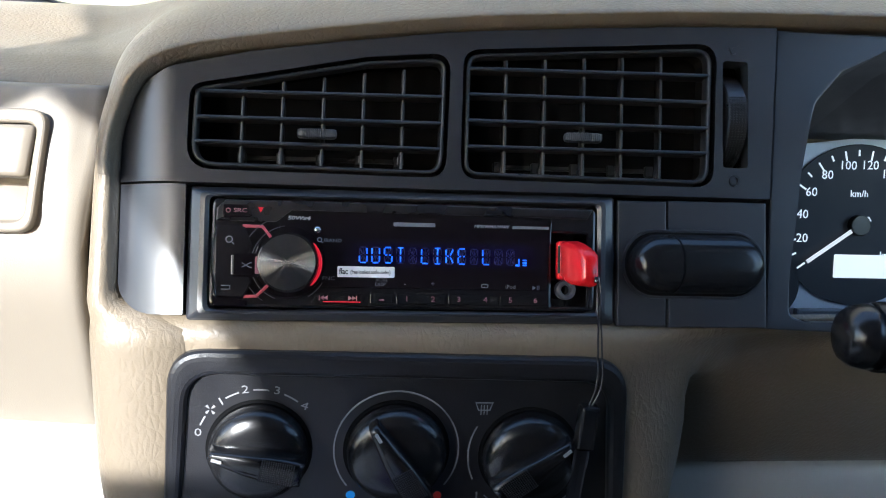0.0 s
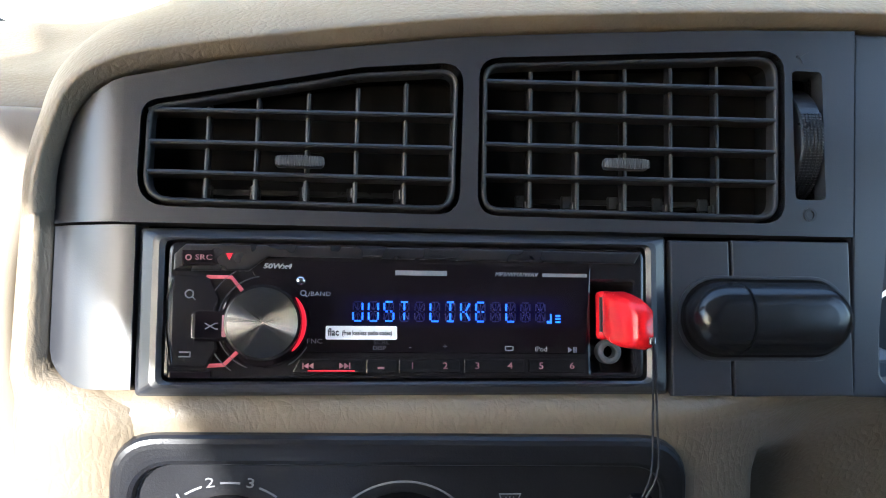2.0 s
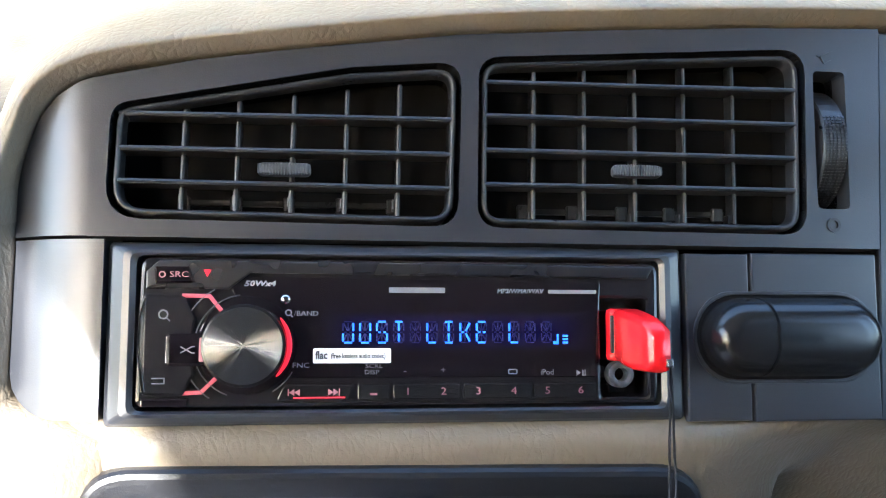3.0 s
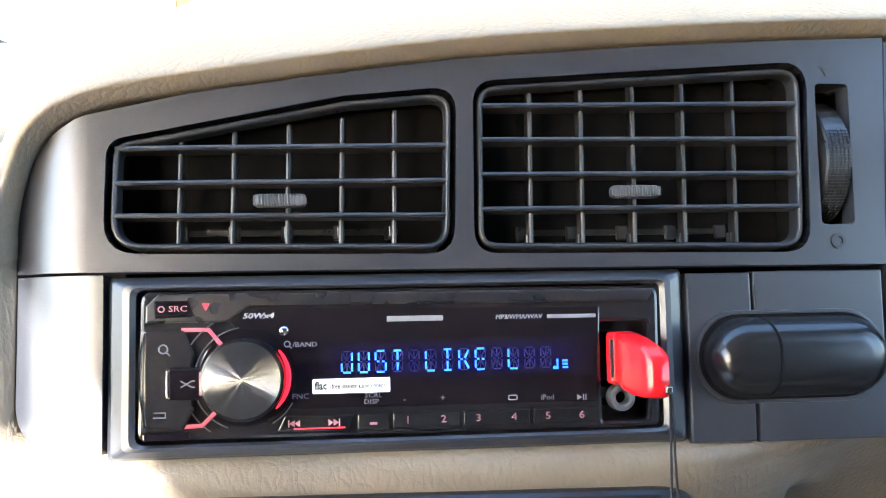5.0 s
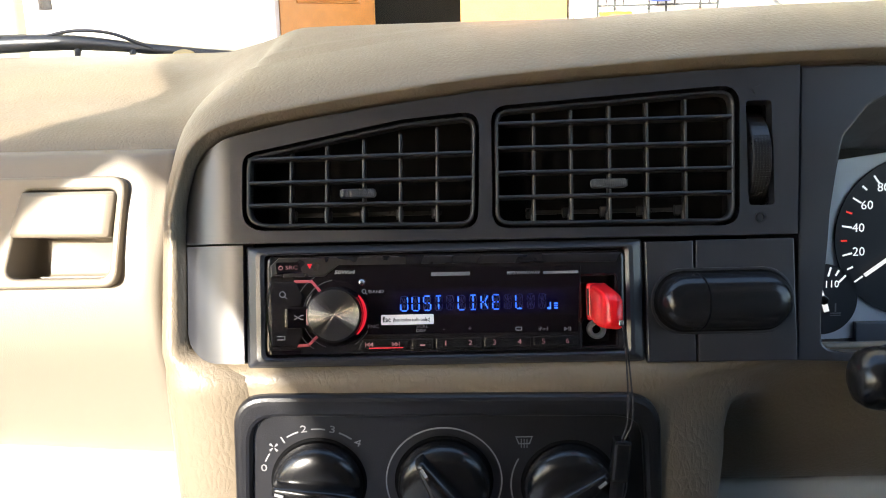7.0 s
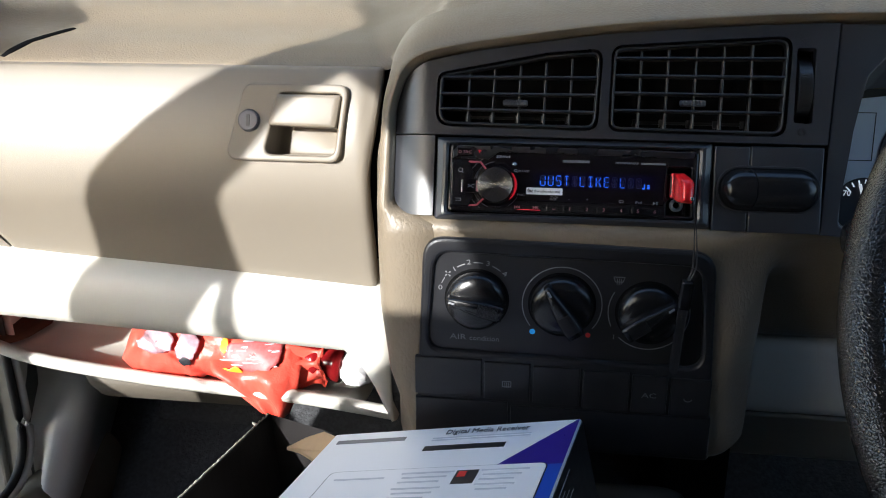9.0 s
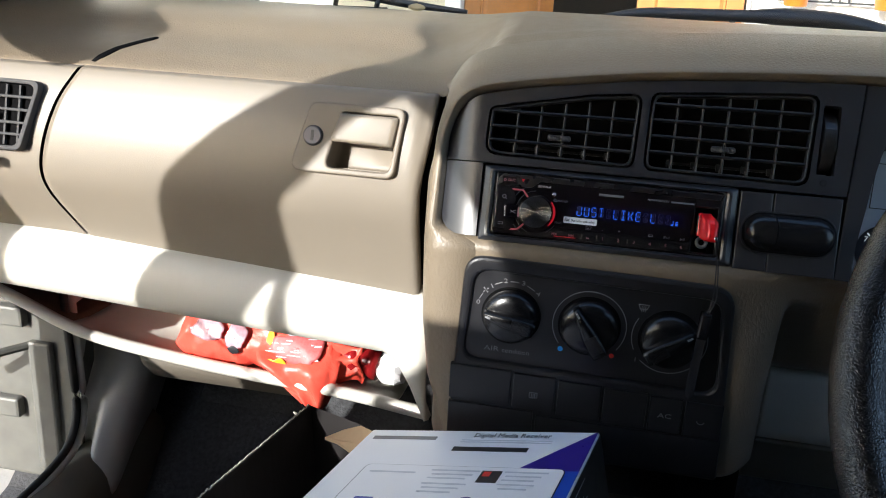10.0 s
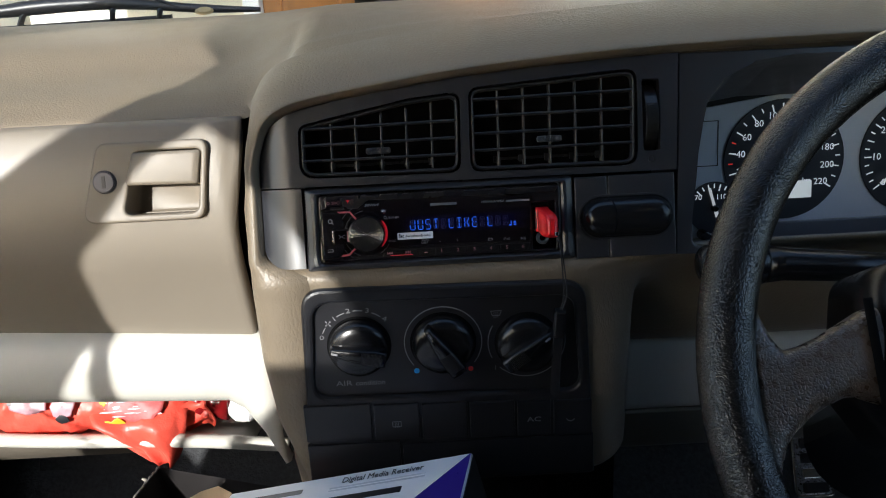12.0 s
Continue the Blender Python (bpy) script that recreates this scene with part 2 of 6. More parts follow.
def box(x0, y0, z0, x1, y1, z1, bevel=0.0, segments=2):
    bm = bmesh.new()
    bmesh.ops.create_cube(bm, size=1)
    for v in bm.verts:
        v.co = Vector((x0 + (v.co.x + 0.5) * (x1 - x0), y0 + (v.co.y + 0.5) * (y1 - y0), z0 + (v.co.z + 0.5) * (z1 - z0)))
    if bevel:
        bmesh.ops.bevel(bm, geom=list(bm.edges), offset=bevel, segments=segments, profile=0.5, affect="EDGES")
    return bm


def loft(rows, closed=False, cap=False):
    """A skin over rows of points; closed: each row is a ring."""
    bm = bmesh.new()
    vs = [[bm.verts.new(p) for p in row] for row in rows]
    k = len(rows[0])
    for a, b in zip(vs, vs[1:]):
        for i in range(k if closed else k - 1):
            j = (i + 1) % k
            bm.faces.new((a[i], a[j], b[j], b[i]))
    if cap and closed:
        bm.faces.new(vs[0][::-1])
        bm.faces.new(vs[-1])
    return bm


def tube(points, radius, sides=8, closed=False, flat=1.0, up=(0, 0, 1)):
    """A bar along points; radius a number or one per point; flat squeezes it along up."""
    pts = [Vector(p) for p in points]
    rows = []
    k = len(pts)
    for i, p in enumerate(pts):
        a = pts[i - 1] if (i or closed) else p
        b = pts[(i + 1) % k] if (i < k - 1 or closed) else p
        d = (b - a).normalized()
        s = d.cross(Vector(up))
        s = s.normalized() if s.length > 1e-5 else Vector((1, 0, 0))
        u = s.cross(d)
        r = radius[i] if isinstance(radius, (list, tuple)) else radius
        rows.append([p + s * r * math.cos(2 * math.pi * j / sides) + u * r * flat * math.sin(2 * math.pi * j / sides) for j in range(sides)])
    if closed:
        rows.append(rows[0])
        bm = loft(rows, True)
        bmesh.ops.remove_doubles(bm, verts=bm.verts, dist=1e-6)
        return bm
    return loft(rows, True, True)


def join(*bms):
    out = bmesh.new()
    for b in bms:
        me = bpy.data.meshes.new("joined")
        b.to_mesh(me)
        b.free()
        out.from_mesh(me)
        bpy.data.meshes.remove(me)
    return out


def moved(bm, m):
    bmesh.ops.transform(bm, matrix=m, verts=bm.verts)
    return bm


def thick(ob, depth, offset=-1.0):
    mod = ob.modifiers.new("thickness", "SOLIDIFY")
    mod.thickness, mod.offset = depth, offset
    return ob


def lettering(text, size, mat, parent, at, name="lettering", align="CENTER", wide=1.0, depth=0.00012, lean=0.0, bold=0.0):
    cu = bpy.data.curves.new("font", "FONT")
    cu.offset = bold
    cu.body, cu.size, cu.align_x, cu.align_y, cu.extrude, cu.shear = text, size, align, "CENTER", depth, lean
    cu.resolution_u = 2
    tmp = bpy.data.objects.new("font", cu)
    scene.collection.objects.link(tmp)
    me = bpy.data.meshes.new_from_object(tmp.evaluated_get(bpy.context.evaluated_depsgraph_get()))
    bpy.data.objects.remove(tmp)
    me.transform(Matrix.Diagonal((wide, 1, 1, 1)))
    me.materials.clear()
    me.materials.append(mat)
    ob = new(name, me)
    ob.matrix_world = at
    ob.parent = parent
    ob.matrix_parent_inverse = parent.matrix_world.inverted()
    return ob


def smoothstep(a, b, x):
    f = min(1, max(0, (x - a) / (b - a)))
    return f * f * (3 - 2 * f)


def curve(x, xs, ys):
    return float(np.interp(x, xs, ys))


# Two faces of the dashboard's middle: UP leans back by 15 degrees, LOW stands upright. Local x right, y up along the face, z out of it.
UP = Matrix.Translation((0, -0.0079, 0.9)) @ Matrix.Rotation(radians(75), 4, "X")
LOW = Matrix.Translation((0, -0.018, 0.0)) @ Matrix.Rotation(radians(90), 4, "X")


def up(u, v, w=0.0):
    return UP @ Vector((u, v, w))


def on(face, u, v, w=0.0, turn=0.0):
    return face @ Matrix.Translation((u, v, w)) @ Matrix.Rotation(radians(turn), 4, "Z")


# ---- the dashboard's skin ----
dashboard = empty("dashboard", 0.05, 0.2, 0.62, "beige padded vinyl dashboard with black centre panel and air vents", "dashboard")
HOOD_X = [-0.080, -0.0788, -0.076, -0.0711, -0.0641, -0.0569, -0.0449, -0.0204, 0.017, 0.068, 0.121, 0.175, 0.2228, 0.30, 0.40, 0.55, 0.80]
HOOD_V = [0.040, 0.0463, 0.0576, 0.0703, 0.0781, 0.0826, 0.0869, 0.0913, 0.097, 0.1037, 0.1077, 0.1109, 0.1126, 0.114, 0.114, 0.110, 0.10]


PAD_Y = [0.0885, 0.0893, 0.092, 0.098, 0.108, 0.12, 0.14, 0.165, 0.185, 0.20, 0.22, 0.245, 0.28, 0.36, 0.44, 0.50, 0.52]
PAD_Z = [0.9650, 0.9678, 0.9702, 0.9732, 0.9770, 0.9812, 0.9850, 0.9890, 0.9930, 0.9980, 1.0060, 1.0125, 1.0160, 1.0190, 1.0180, 1.0120, 0.90]


def hood_top(x):
    """The upper edge of the black panel as a place in the world."""
    x = max(x, -0.064)
    return up(x, curve(x, HOOD_X, HOOD_V), 0.004)


def pad_height(x, y):
    """Height of the top pad: low on the passenger's side, with a cove rising to the mound over the middle."""
    low = curve(y, PAD_Y, PAD_Z)
    f = hood_top(x)
    dome, front = (curve(y, [0.10, 0.13, 0.20, 0.28, 0.36, 0.44, 0.50, 0.52], [1.034, 1.0355, 1.036, 1.034, 1.030, 1.023, 1.015, 0.90]),
                f.z + curve(y - f.y, [0.0, 0.008, 0.026, 0.055, 0.10, 0.20], [0.012, 0.0155, 0.0245, 0.0305, 0.036, 0.06]))
    mound = 0.5 * (dome + front - math.sqrt((dome - front) ** 2 + 0.008 ** 2)) + 0.001
    foot = curve(y, [0.10, 0.12, 0.15, 0.20, 0.50], [-0.103, -0.118, -0.135, -0.150, -0.160])
    crest = curve(y, [0.10, 0.15, 0.30, 0.50], [-0.050, -0.040, -0.045, -0.060])
    return low + (max(mound, low) - low) * smoothstep(foot, crest, x) - 0.03 * smoothstep(0.55, 0.8, x)


def smooth_rows(rows, times):
    for _ in range(times):
        rows = [[Vector(p) for p in row] for row in rows]
        out = []
        for row in rows:
            new_row = [row[0]]
            for a, b in zip(row, row[1:]):
                new_row += [a.lerp(b, 0.25), a.lerp(b, 0.75)]
            out.append(new_row + [row[-1]])
        rows = out
    return rows


# the pad in one skin: flat rows over the glovebox, then rows that wrap round the panel's rounded corner and run along its upper edge
BACK_Y = [0.10, 0.106, 0.112, 0.12, 0.13, 0.14, 0.15, 0.16, 0.17, 0.18, 0.19, 0.20, 0.21, 0.22, 0.235, 0.25, 0.27, 0.30, 0.34, 0.38, 0.44, 0.50, 0.52]
FRONT_Y = [0.0885, 0.0887, 0.0893, 0.0905, 0.092, 0.095, 0.098]
LIP_TOP = ((-0.0020, 0.012), (-0.0005, 0.003), (0.0020, -0.0010), (0.0046, -0.0044), (0.0056, -0.0055), (0.0066, -0.0055), (0.0080, -0.0042), (0.0120, 0.0030), (0.0190, 0.017), (0.0255, 0.040), (0.0300, 0.066))
LIP_SIDE = ((-0.0030, 0.030), (-0.0010, 0.010), (0.0004, 0.0040), (0.0016, 0.0010), (0.0024, 0.0002), (0.0034, 0.0), (0.0048, 0.0006), (0.0070, 0.0026), (0.0088, 0.0060), (0.0098, 0.0140), (0.0105, 0.040))
path = [Vector((-0.0788, 0.034)), Vector((-0.0788, 0.040))] + [Vector(q) for q in zip(HOOD_X[1:], HOOD_V[1:])]
path = smooth_rows([path], 3)[0]
edge = [path[0]]
for q in path[1:]:
    if (q - edge[-1]).length > (0.0012 if q.x < -0.02 else 0.008):
        edge.append(q)
wraps = []
for i, e in enumerate(edge):
    t = (edge[min(i + 1, len(edge) - 1)] - edge[max(i - 1, 0)]).normalized()
    out = Vector((-t.y, t.x))
    a = smoothstep(0.10, 0.97, out.y)
    base = up(e.x, e.y, 0.004)
    push = UP.to_3x3() @ Vector((out.x, out.y, 0))
    wraps.append([base + push * (p[0] + (q[0] - p[0]) * a) + Vector((0, p[1] + (q[1] - p[1]) * a, 0)) for p, q in zip(LIP_SIDE, LIP_TOP)])
wraps = smooth_rows(wraps, 2)
ends = [row[-1] for row in wraps]
first = next(i for i, p in enumerate(ends) if p.z > 0.972)
rows = []
for x in [-0.80, -0.65, -0.5, -0.42, -0.35, -0.30, -0.25, -0.22, -0.2, -0.185] + [-0.170 + 0.005 * i for i in range(14)] + [-0.1]:
    rows.append([Vector((x, y, pad_height(x, y))) for y in FRONT_Y + BACK_Y])
skin = join(loft(rows), loft(wraps))
rows = []
x = -0.1005
for e in ends[first:]:
    x = max(x + 0.0005, -0.1 + (e.x - ends[first].x) * (0.1 / -ends[first].x) if e.x < 0 else e.x)
    rows.append([e] + [Vector((x, y, pad_height(x, y))) for y in BACK_Y])
skin = join(skin, loft(rows))
bmesh.ops.remove_doubles(skin, verts=skin.verts, dist=1e-5)
part("top_pad", skin, LEATHER, dashboard, "grained beige vinyl pad", smooth=True)
# the mound's side within the gap beside the glovebox
part("pad_side", loft([[e, Vector((e.x - 0.008, 0.09, min(e.z, 0.9715))), Vector((e.x - 0.014, 0.30, min(e.z, 0.9715)))] for e in ends[:first + 1]]), LEATHER, dashboard, smooth=True)
part("pad_corner", loft([[Vector((x, y, pad_height(x, y) - 0.0004)) for y in FRONT_Y + [0.10, 0.104]] for x in (-0.101, -0.097, -0.093, -0.089)]), LEATHER, dashboard, smooth=True)

# beige surround of the middle: its left flank and rounded front edge
Z_L = [0.58, 0.66, 0.702, 0.747, 0.80, 0.854, 0.914, 0.95, 0.972]
X_L = [-0.050, -0.058, -0.0685, -0.0830, -0.0895, -0.0905, -0.0890, -0.0880, -0.0855]


def front_y(z):
    return max(-0.018, -0.0079 + (z - 0.9) * math.tan(radians(15))) if z > 0.862 else -0.018


rows = []
for i in range(60):
    z = 0.635 + (0.9350 - 0.635) * i / 59
    x, y, r = curve(z, Z_L, X_L), front_y(z) - 0.001 - 0.0010 * math.exp(-((z - 0.8645) / 0.0055) ** 2), 0.016
    wide = 1 - smoothstep(0.90, 0.955, z)
    back = min(-0.1, x - 0.012)
    row = [(back - 0.002, 0.30, z), (back, 0.16, z), (back + 0.001, 0.11, z), ((back + x) / 2 - 0.006 * wide, 0.060, z), (x - 0.001 - 0.008 * wide, 0.035, z), (x - 0.001, y + r + 0.012, z)]
    inner = smoothstep(0.868, 0.880, z)
    r = r * (1 - inner) + 0.007 * inner
    row[-1] = (x - 0.001, y + r + 0.012, z)
    row += [(x + r - r * math.cos(a), y + r - r * math.sin(a), z) for a in [math.pi / 2 * k / 7 for k in range(8)]]
    xb = curve(z, [0.86, 0.9447, 0.9556, 0.968, 0.9754, 0.979], [-0.0788, -0.0783, -0.0760, -0.0711, -0.0641, -0.058]) + 0.034 * (1 - inner)
    row += [(max(x + r, xb - 0.002), y + 0.0025 * inner, z), (max(x + r, xb) + 0.0015, y + 0.012, z), (max(x + r, xb) + 0.003, y + 0.03, z)]
    rows.append(row)
flank = part("side_panel", loft(rows), LEATHER, dashboard, "grained beige vinyl flank", smooth=True)

# beige strip under the radio and skirt round the heater panel
rows = []
for x in [-0.06 + 0.02 * i for i in range(11)] + [0.152 + 0.0032 * i for i in range(20)] + [0.23, 0.28, 0.35, 0.45, 0.56]:
    c = smoothstep(0.190, 0.200, x)
    prof = [(-0.012, 0.8735), (-0.0165, 0.8715), (-0.0195, 0.868), (-0.0200, 0.863), (-0.0185, 0.857), (-0.018, 0.84)]
    e = 0.045 * max(0.0, (x - 0.158) / 0.038) ** 2.2 if x < 0.2 else 0.045
    low = [(-0.018 + 0.6 * e, 0.81), (-0.018 + e, 0.76), (-0.018 + e, 0.715), (-0.012 + e, 0.690), (0.03 + e, 0.675)]
    knee = [(0.040, 0.825), (0.055, 0.800), (0.070, 0.772), (0.088, 0.752), (0.108, 0.746)]
    g = 0.9 * max(0.0, x - 0.150) ** 1.15 if x < 0.26 else 0.9 * 0.11 ** 1.15
    prof = [(y + min(g, 0.06) * curve(z, [0.84, 0.857, 0.866, 0.8735], [1.0, 0.75, 0.45, 0.25]), z) for y, z in prof]
    prof = [(y + 0.003 * (1 - smoothstep(-0.062, -0.046, x)), z) for y, z in prof]
    rows.append([(x, y, z) for y, z in prof] + [(x, a[0] + (b[0] - a[0]) * c, a[1] + (b[1] - a[1]) * c) for a, b in zip(low, knee)])
part("skirt_panel", loft(smooth_rows(rows, 1)), LEATHER, dashboard, "grained beige vinyl skirt", smooth=True)

# black centre panel with the two vent openings
VENT_L = rounded([(-0.0470, 0.0385), (0.0655, 0.0372), (0.0672, 0.0925), (0.030, 0.0892), (-0.0460, 0.0745)], [0.011, 0.009, 0.008, 0, 0.007])
VENT_R = rounded([(0.0738, 0.0372), (0.1904, 0.0362), (0.1922, 0.1022), (0.0746, 0.0945)], [0.008, 0.009, 0.009, 0.008])
SLOT = rect(0.1957, 0.0448, 0.2080, 0.0950, 0.002)
top_edge = [(x, v - 0.0008) for x, v in zip(HOOD_X[1:13], HOOD_V[1:13])]
outline = [(-0.0530, 0.0317), (0.2185, 0.0307)] + [(0.2222, 0.1118)] + top_edge[-2:5:-1] + [(-0.0530, 0.0832)]


def end_cap(name, u0, u1, low, high):
    """The rounded left end of a black panel."""
    rows = []
    for i in range(15):
        u = u0 + (u1 - u0) * i / 14
        w = 0.003 - 0.0115 * ((u1 - u) / (u1 - u0)) ** 2
        rows.append([(u, low(u) + (high(u) - low(u)) * k / 10, w) for k in range(11)])
    bm = loft(rows)
    back = [[(p[0], p[1], -0.016) for p in row] for row in rows]
    edge = rows[0] + [r[-1] for r in rows[1:]] + rows[-1][-2::-1] + [r[0] for r in rows[-2:0:-1]]
    skirt = loft([edge, [(p[0], p[1], -0.016) for p in edge]], True)
    return part(name, join(bm, skirt), BLACK, dashboard, "rounded black panel end", UP, True)


def grown(o, d):
    """The outline widened by d on all sides."""
    cx = (min(p[0] for p in o) + max(p[0] for p in o)) / 2
    cy = (min(p[1] for p in o) + max(p[1] for p in o)) / 2
    fx = 1 + 2 * d / (max(p[0] for p in o) - min(p[0] for p in o))
    fy = 1 + 2 * d / (max(p[1] for p in o) - min(p[1] for p in o))
    return [(cx + (p[0] - cx) * fx, cy + (p[1] - cy) * fy) for p in o]


hole_l, hole_r = grown(VENT_L, 0.0009), grown(VENT_R, 0.0009)
# black collars put the shade of the gap round each vent into the colour
for h in (hole_l, hole_r):
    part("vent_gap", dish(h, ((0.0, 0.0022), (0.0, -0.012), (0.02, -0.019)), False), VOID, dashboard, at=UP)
end_cap("panel_end", -0.0790, -0.0530, lambda u: 0.0318, lambda u: curve(u, HOOD_X, HOOD_V) - 0.0008)
part("vent_panel", plate(outline, (hole_l, hole_r, SLOT), 0.003, -0.010), BLACK, dashboard, "smooth black centre panel", UP)
# the black corner piece, blanking panel and oval cover beside the radio
end_cap("corner_panel", -0.0788, -0.0474, lambda u: -0.0262 + (0.018 - math.sqrt(max(0, 0.018 ** 2 - max(0, -0.0608 - u) ** 2))), lambda u: 0.0308)
part("blanking_panel", plate(rect(0.1458, -0.0292, 0.1688, 0.0284), (), 0.0026, -0.012, 0.0007), BLACK, dashboard, at=UP)
part("blanking_panel", plate(rect(0.1698, -0.0295, 0.2168, 0.0288), (), 0.0028, -0.012, 0.0007), BLACK, dashboard, at=UP)


def pill(u0, u1, v0, v1, left, right):
    r = (v1 - v0) / 2
    vm = (v0 + v1) / 2
    pts = []
    if right:
        pts += [(u1 - r + r * math.cos(a), vm + r * math.sin(a)) for a in np.linspace(-math.pi / 2, math.pi / 2, 14)]
    else:
        pts += [(u1, v0), (u1, v1)]
    if left:
        pts += [(u0 + r + r * math.cos(a), vm + r * math.sin(a)) for a in np.linspace(math.pi / 2, 3 * math.pi / 2, 14)]
    else:
        pts += [(u0, v1), (u0, v0)]
    return pts


PILL = ((0.0, 0.001), (0.01, 0.005), (0.05, 0.0085), (0.13, 0.0115), (0.26, 0.0137), (0.45, 0.0149), (0.7, 0.0153))
bm = bmesh.new()
o = pill(0.1500, 0.2140, -0.0142, 0.0132, True, True)
rings = []
for f, h in PILL:
    ring = []
    for p in o:
        cx = min(max(p[0], 0.1637), 0.2003)
        ring.append(bm.verts.new((p[0] + (cx - p[0]) * f, p[1] + (-0.0005 - p[1]) * f, h)))
    rings.append(ring)
for r0, r1 in zip(rings, rings[1:]):
    for i in range(len(o)):
        j = (i + 1) % len(o)
        bm.faces.new((r0[i], r0[j], r1[j], r1[i]))
bm.faces.new(rings[-1])
cover = part("oval_cover", bm, SATIN, dashboard, "bulging oval black cover", UP, True)
part("cover_gap", plate(grown(o, 0.0009), (), 0.00295, 0.0), VOID, cover, at=UP)
part("cover_rim", plate(grown(o, 0.0022), (grown(o, 0.0009),), 0.0034, 0.0, 0.0004), BLACK, cover, at=UP)
seam = [(-0.0142 + 0.0137 * f, h) for f, h in PILL] + [(0.0132 - 0.0137 * f, h) for f, h in PILL[::-1]]
part("seam", loft([[(u + 0.0035 * (1 - ((v + 0.0005) / 0.0137) ** 2), v, h + 0.0003) for u in (0.1690, 0.1698)] for v, h in seam]), VOID, cover, at=UP)


def slat(p, q, h, depth, parent, name="slat", mat=None):
    """A thin bar between two points of the upper face."""
    d = Vector((q[0] - p[0], q[1] - p[1]))
    bm = box(0, -h / 2, -depth, d.length, h / 2, 0, h * 0.42, 2)
    return part(name, bm, mat or DUSTY, parent, at=on(UP, p[0], p[1], p[2], math.degrees(math.atan2(d.y, d.x))))


def inset(outline, d):
    """The outline moved inwards by d (outwards where d is negative)."""
    cx = sum(p[0] for p in outline) / len(outline)
    cy = sum(p[1] for p in outline) / len(outline)
    out = []
    for i, p in enumerate(outline):
        t = (Vector(outline[(i + 1) % len(outline)]) - Vector(outline[i - 1])).normalized()
        n = Vector((-t.y, t.x))
        if n.dot(Vector((cx - p[0], cy - p[1]))) < 0:
            n = -n
        out.append((p[0] + n.x * d, p[1] + n.y * d))
    return out


def tab(parent, u, v, w):
    """The little ribbed thumb slider of a vent."""
    bms = [box(-0.0088, -0.0022, -0.001, 0.0088, 0.0022, 0.0042, 0.0017, 3)]
    for i in range(19):
        f = i / 9 - 1
        h = 0.0021 * math.sqrt(1 - 0.45 * f * f)
        bms.append(box(0.0084 * f - 0.00022, -h, 0.0030, 0.0084 * f + 0.00022, h, 0.0047 - 0.0007 * f * f, 0.0001, 1))
    return part("thumb_tab", join(*bms), TABGREY, parent, "ribbed dusty slider", on(UP, u, v, w))


def air_vent(outline, slats, uprights, tab_at, lean):
    outline = inset(outline, 0.0004)
    bm = bmesh.new()
    rings = []
    for d, w in ((0.0, -0.018), (0.0, -0.0004), (0.0004, 0.0010), (0.0012, 0.0017), (0.0020, 0.0010), (0.0024, -0.0004), (0.0026, -0.0045)):
        rings.append([bm.verts.new((p[0], p[1], w)) for p in inset(outline, d)])
    for r0, r1 in zip(rings, rings[1:]):
        for i in range(len(outline)):
            j = (i + 1) % len(outline)
            bm.faces.new((r0[i], r0[j], r1[j], r1[i]))
    shell = part("air_vent", bm, DUSTY, dashboard, "black air vent grille", UP, True)
    lo = min(v for u, v in outline)
    hi = max(v for u, v in outline)
    u0, u1 = min(u for u, v in outline), max(u for u, v in outline)
    for v0, v1 in slats:
        lft = u0 + 0.0012 if v0 < 0.0735 or lean < 0.1 else u0 + 0.004
        slat((lft, v0, 0.0014), (u1 - 0.0010, v1, 0.0014), 0.0019, 0.010, shell)
    for u in uprights:
        top = curve(u, [u0, u1], [0.0745 if lean > 0.1 else 0.0945, hi - 0.001]) - 0.0005
        slat((u, lo + 0.001, -0.0042), (u + 0.0008, top, -0.0042), 0.0017, 0.006, shell, "upright_slat", HEATBLACK)
    bar = lo + 0.0082
    part("link_bar", join(box(uprights[0] - 0.002, bar - 0.0010, -0.019, uprights[-1] + 0.002, bar + 0.0010, -0.017), *[box(u - 0.0030, bar - 0.0030, -0.018, u + 0.0010, bar + 0.0022, -0.0155, 0.0004, 1) for u in uprights]), DUSTY, shell, at=UP)
    tab(shell, *tab_at, -0.001)
    # lining coloured near black for the shade inside the duct
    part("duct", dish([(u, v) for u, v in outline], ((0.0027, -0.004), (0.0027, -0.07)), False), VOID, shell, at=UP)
    return shell


air_vent(VENT_L, ((0.0724, 0.0735), (0.0609, 0.0614), (0.0501, 0.0496)), (-0.0254, -0.0078, 0.0104, 0.0284, 0.0464), (0.0085, 0.0548), 0.16)
air_vent(VENT_R, ((0.0871, 0.0882), (0.0753, 0.0756), (0.0633, 0.0633), (0.0514, 0.0516)), (0.0938, 0.1121, 0.1308, 0.1491, 0.1678), (0.1296, 0.0570), 0.07)
for u, v in ((-0.0255, 0.0465), (-0.0080, 0.0463), (0.0103, 0.0462), (0.0282, 0.046), (0.0460, 0.046), (0.0938, 0.0425), (0.1121, 0.0425), (0.1308, 0.0425), (0.1491, 0.0425), (0.1678, 0.0425)):
    part("vane_link", box(-0.0012, -0.003, -0.004, 0.0012, 0.001, 0.0, 0.0004), DUSTY, dashboard, at=on(UP, u, v, -0.007))
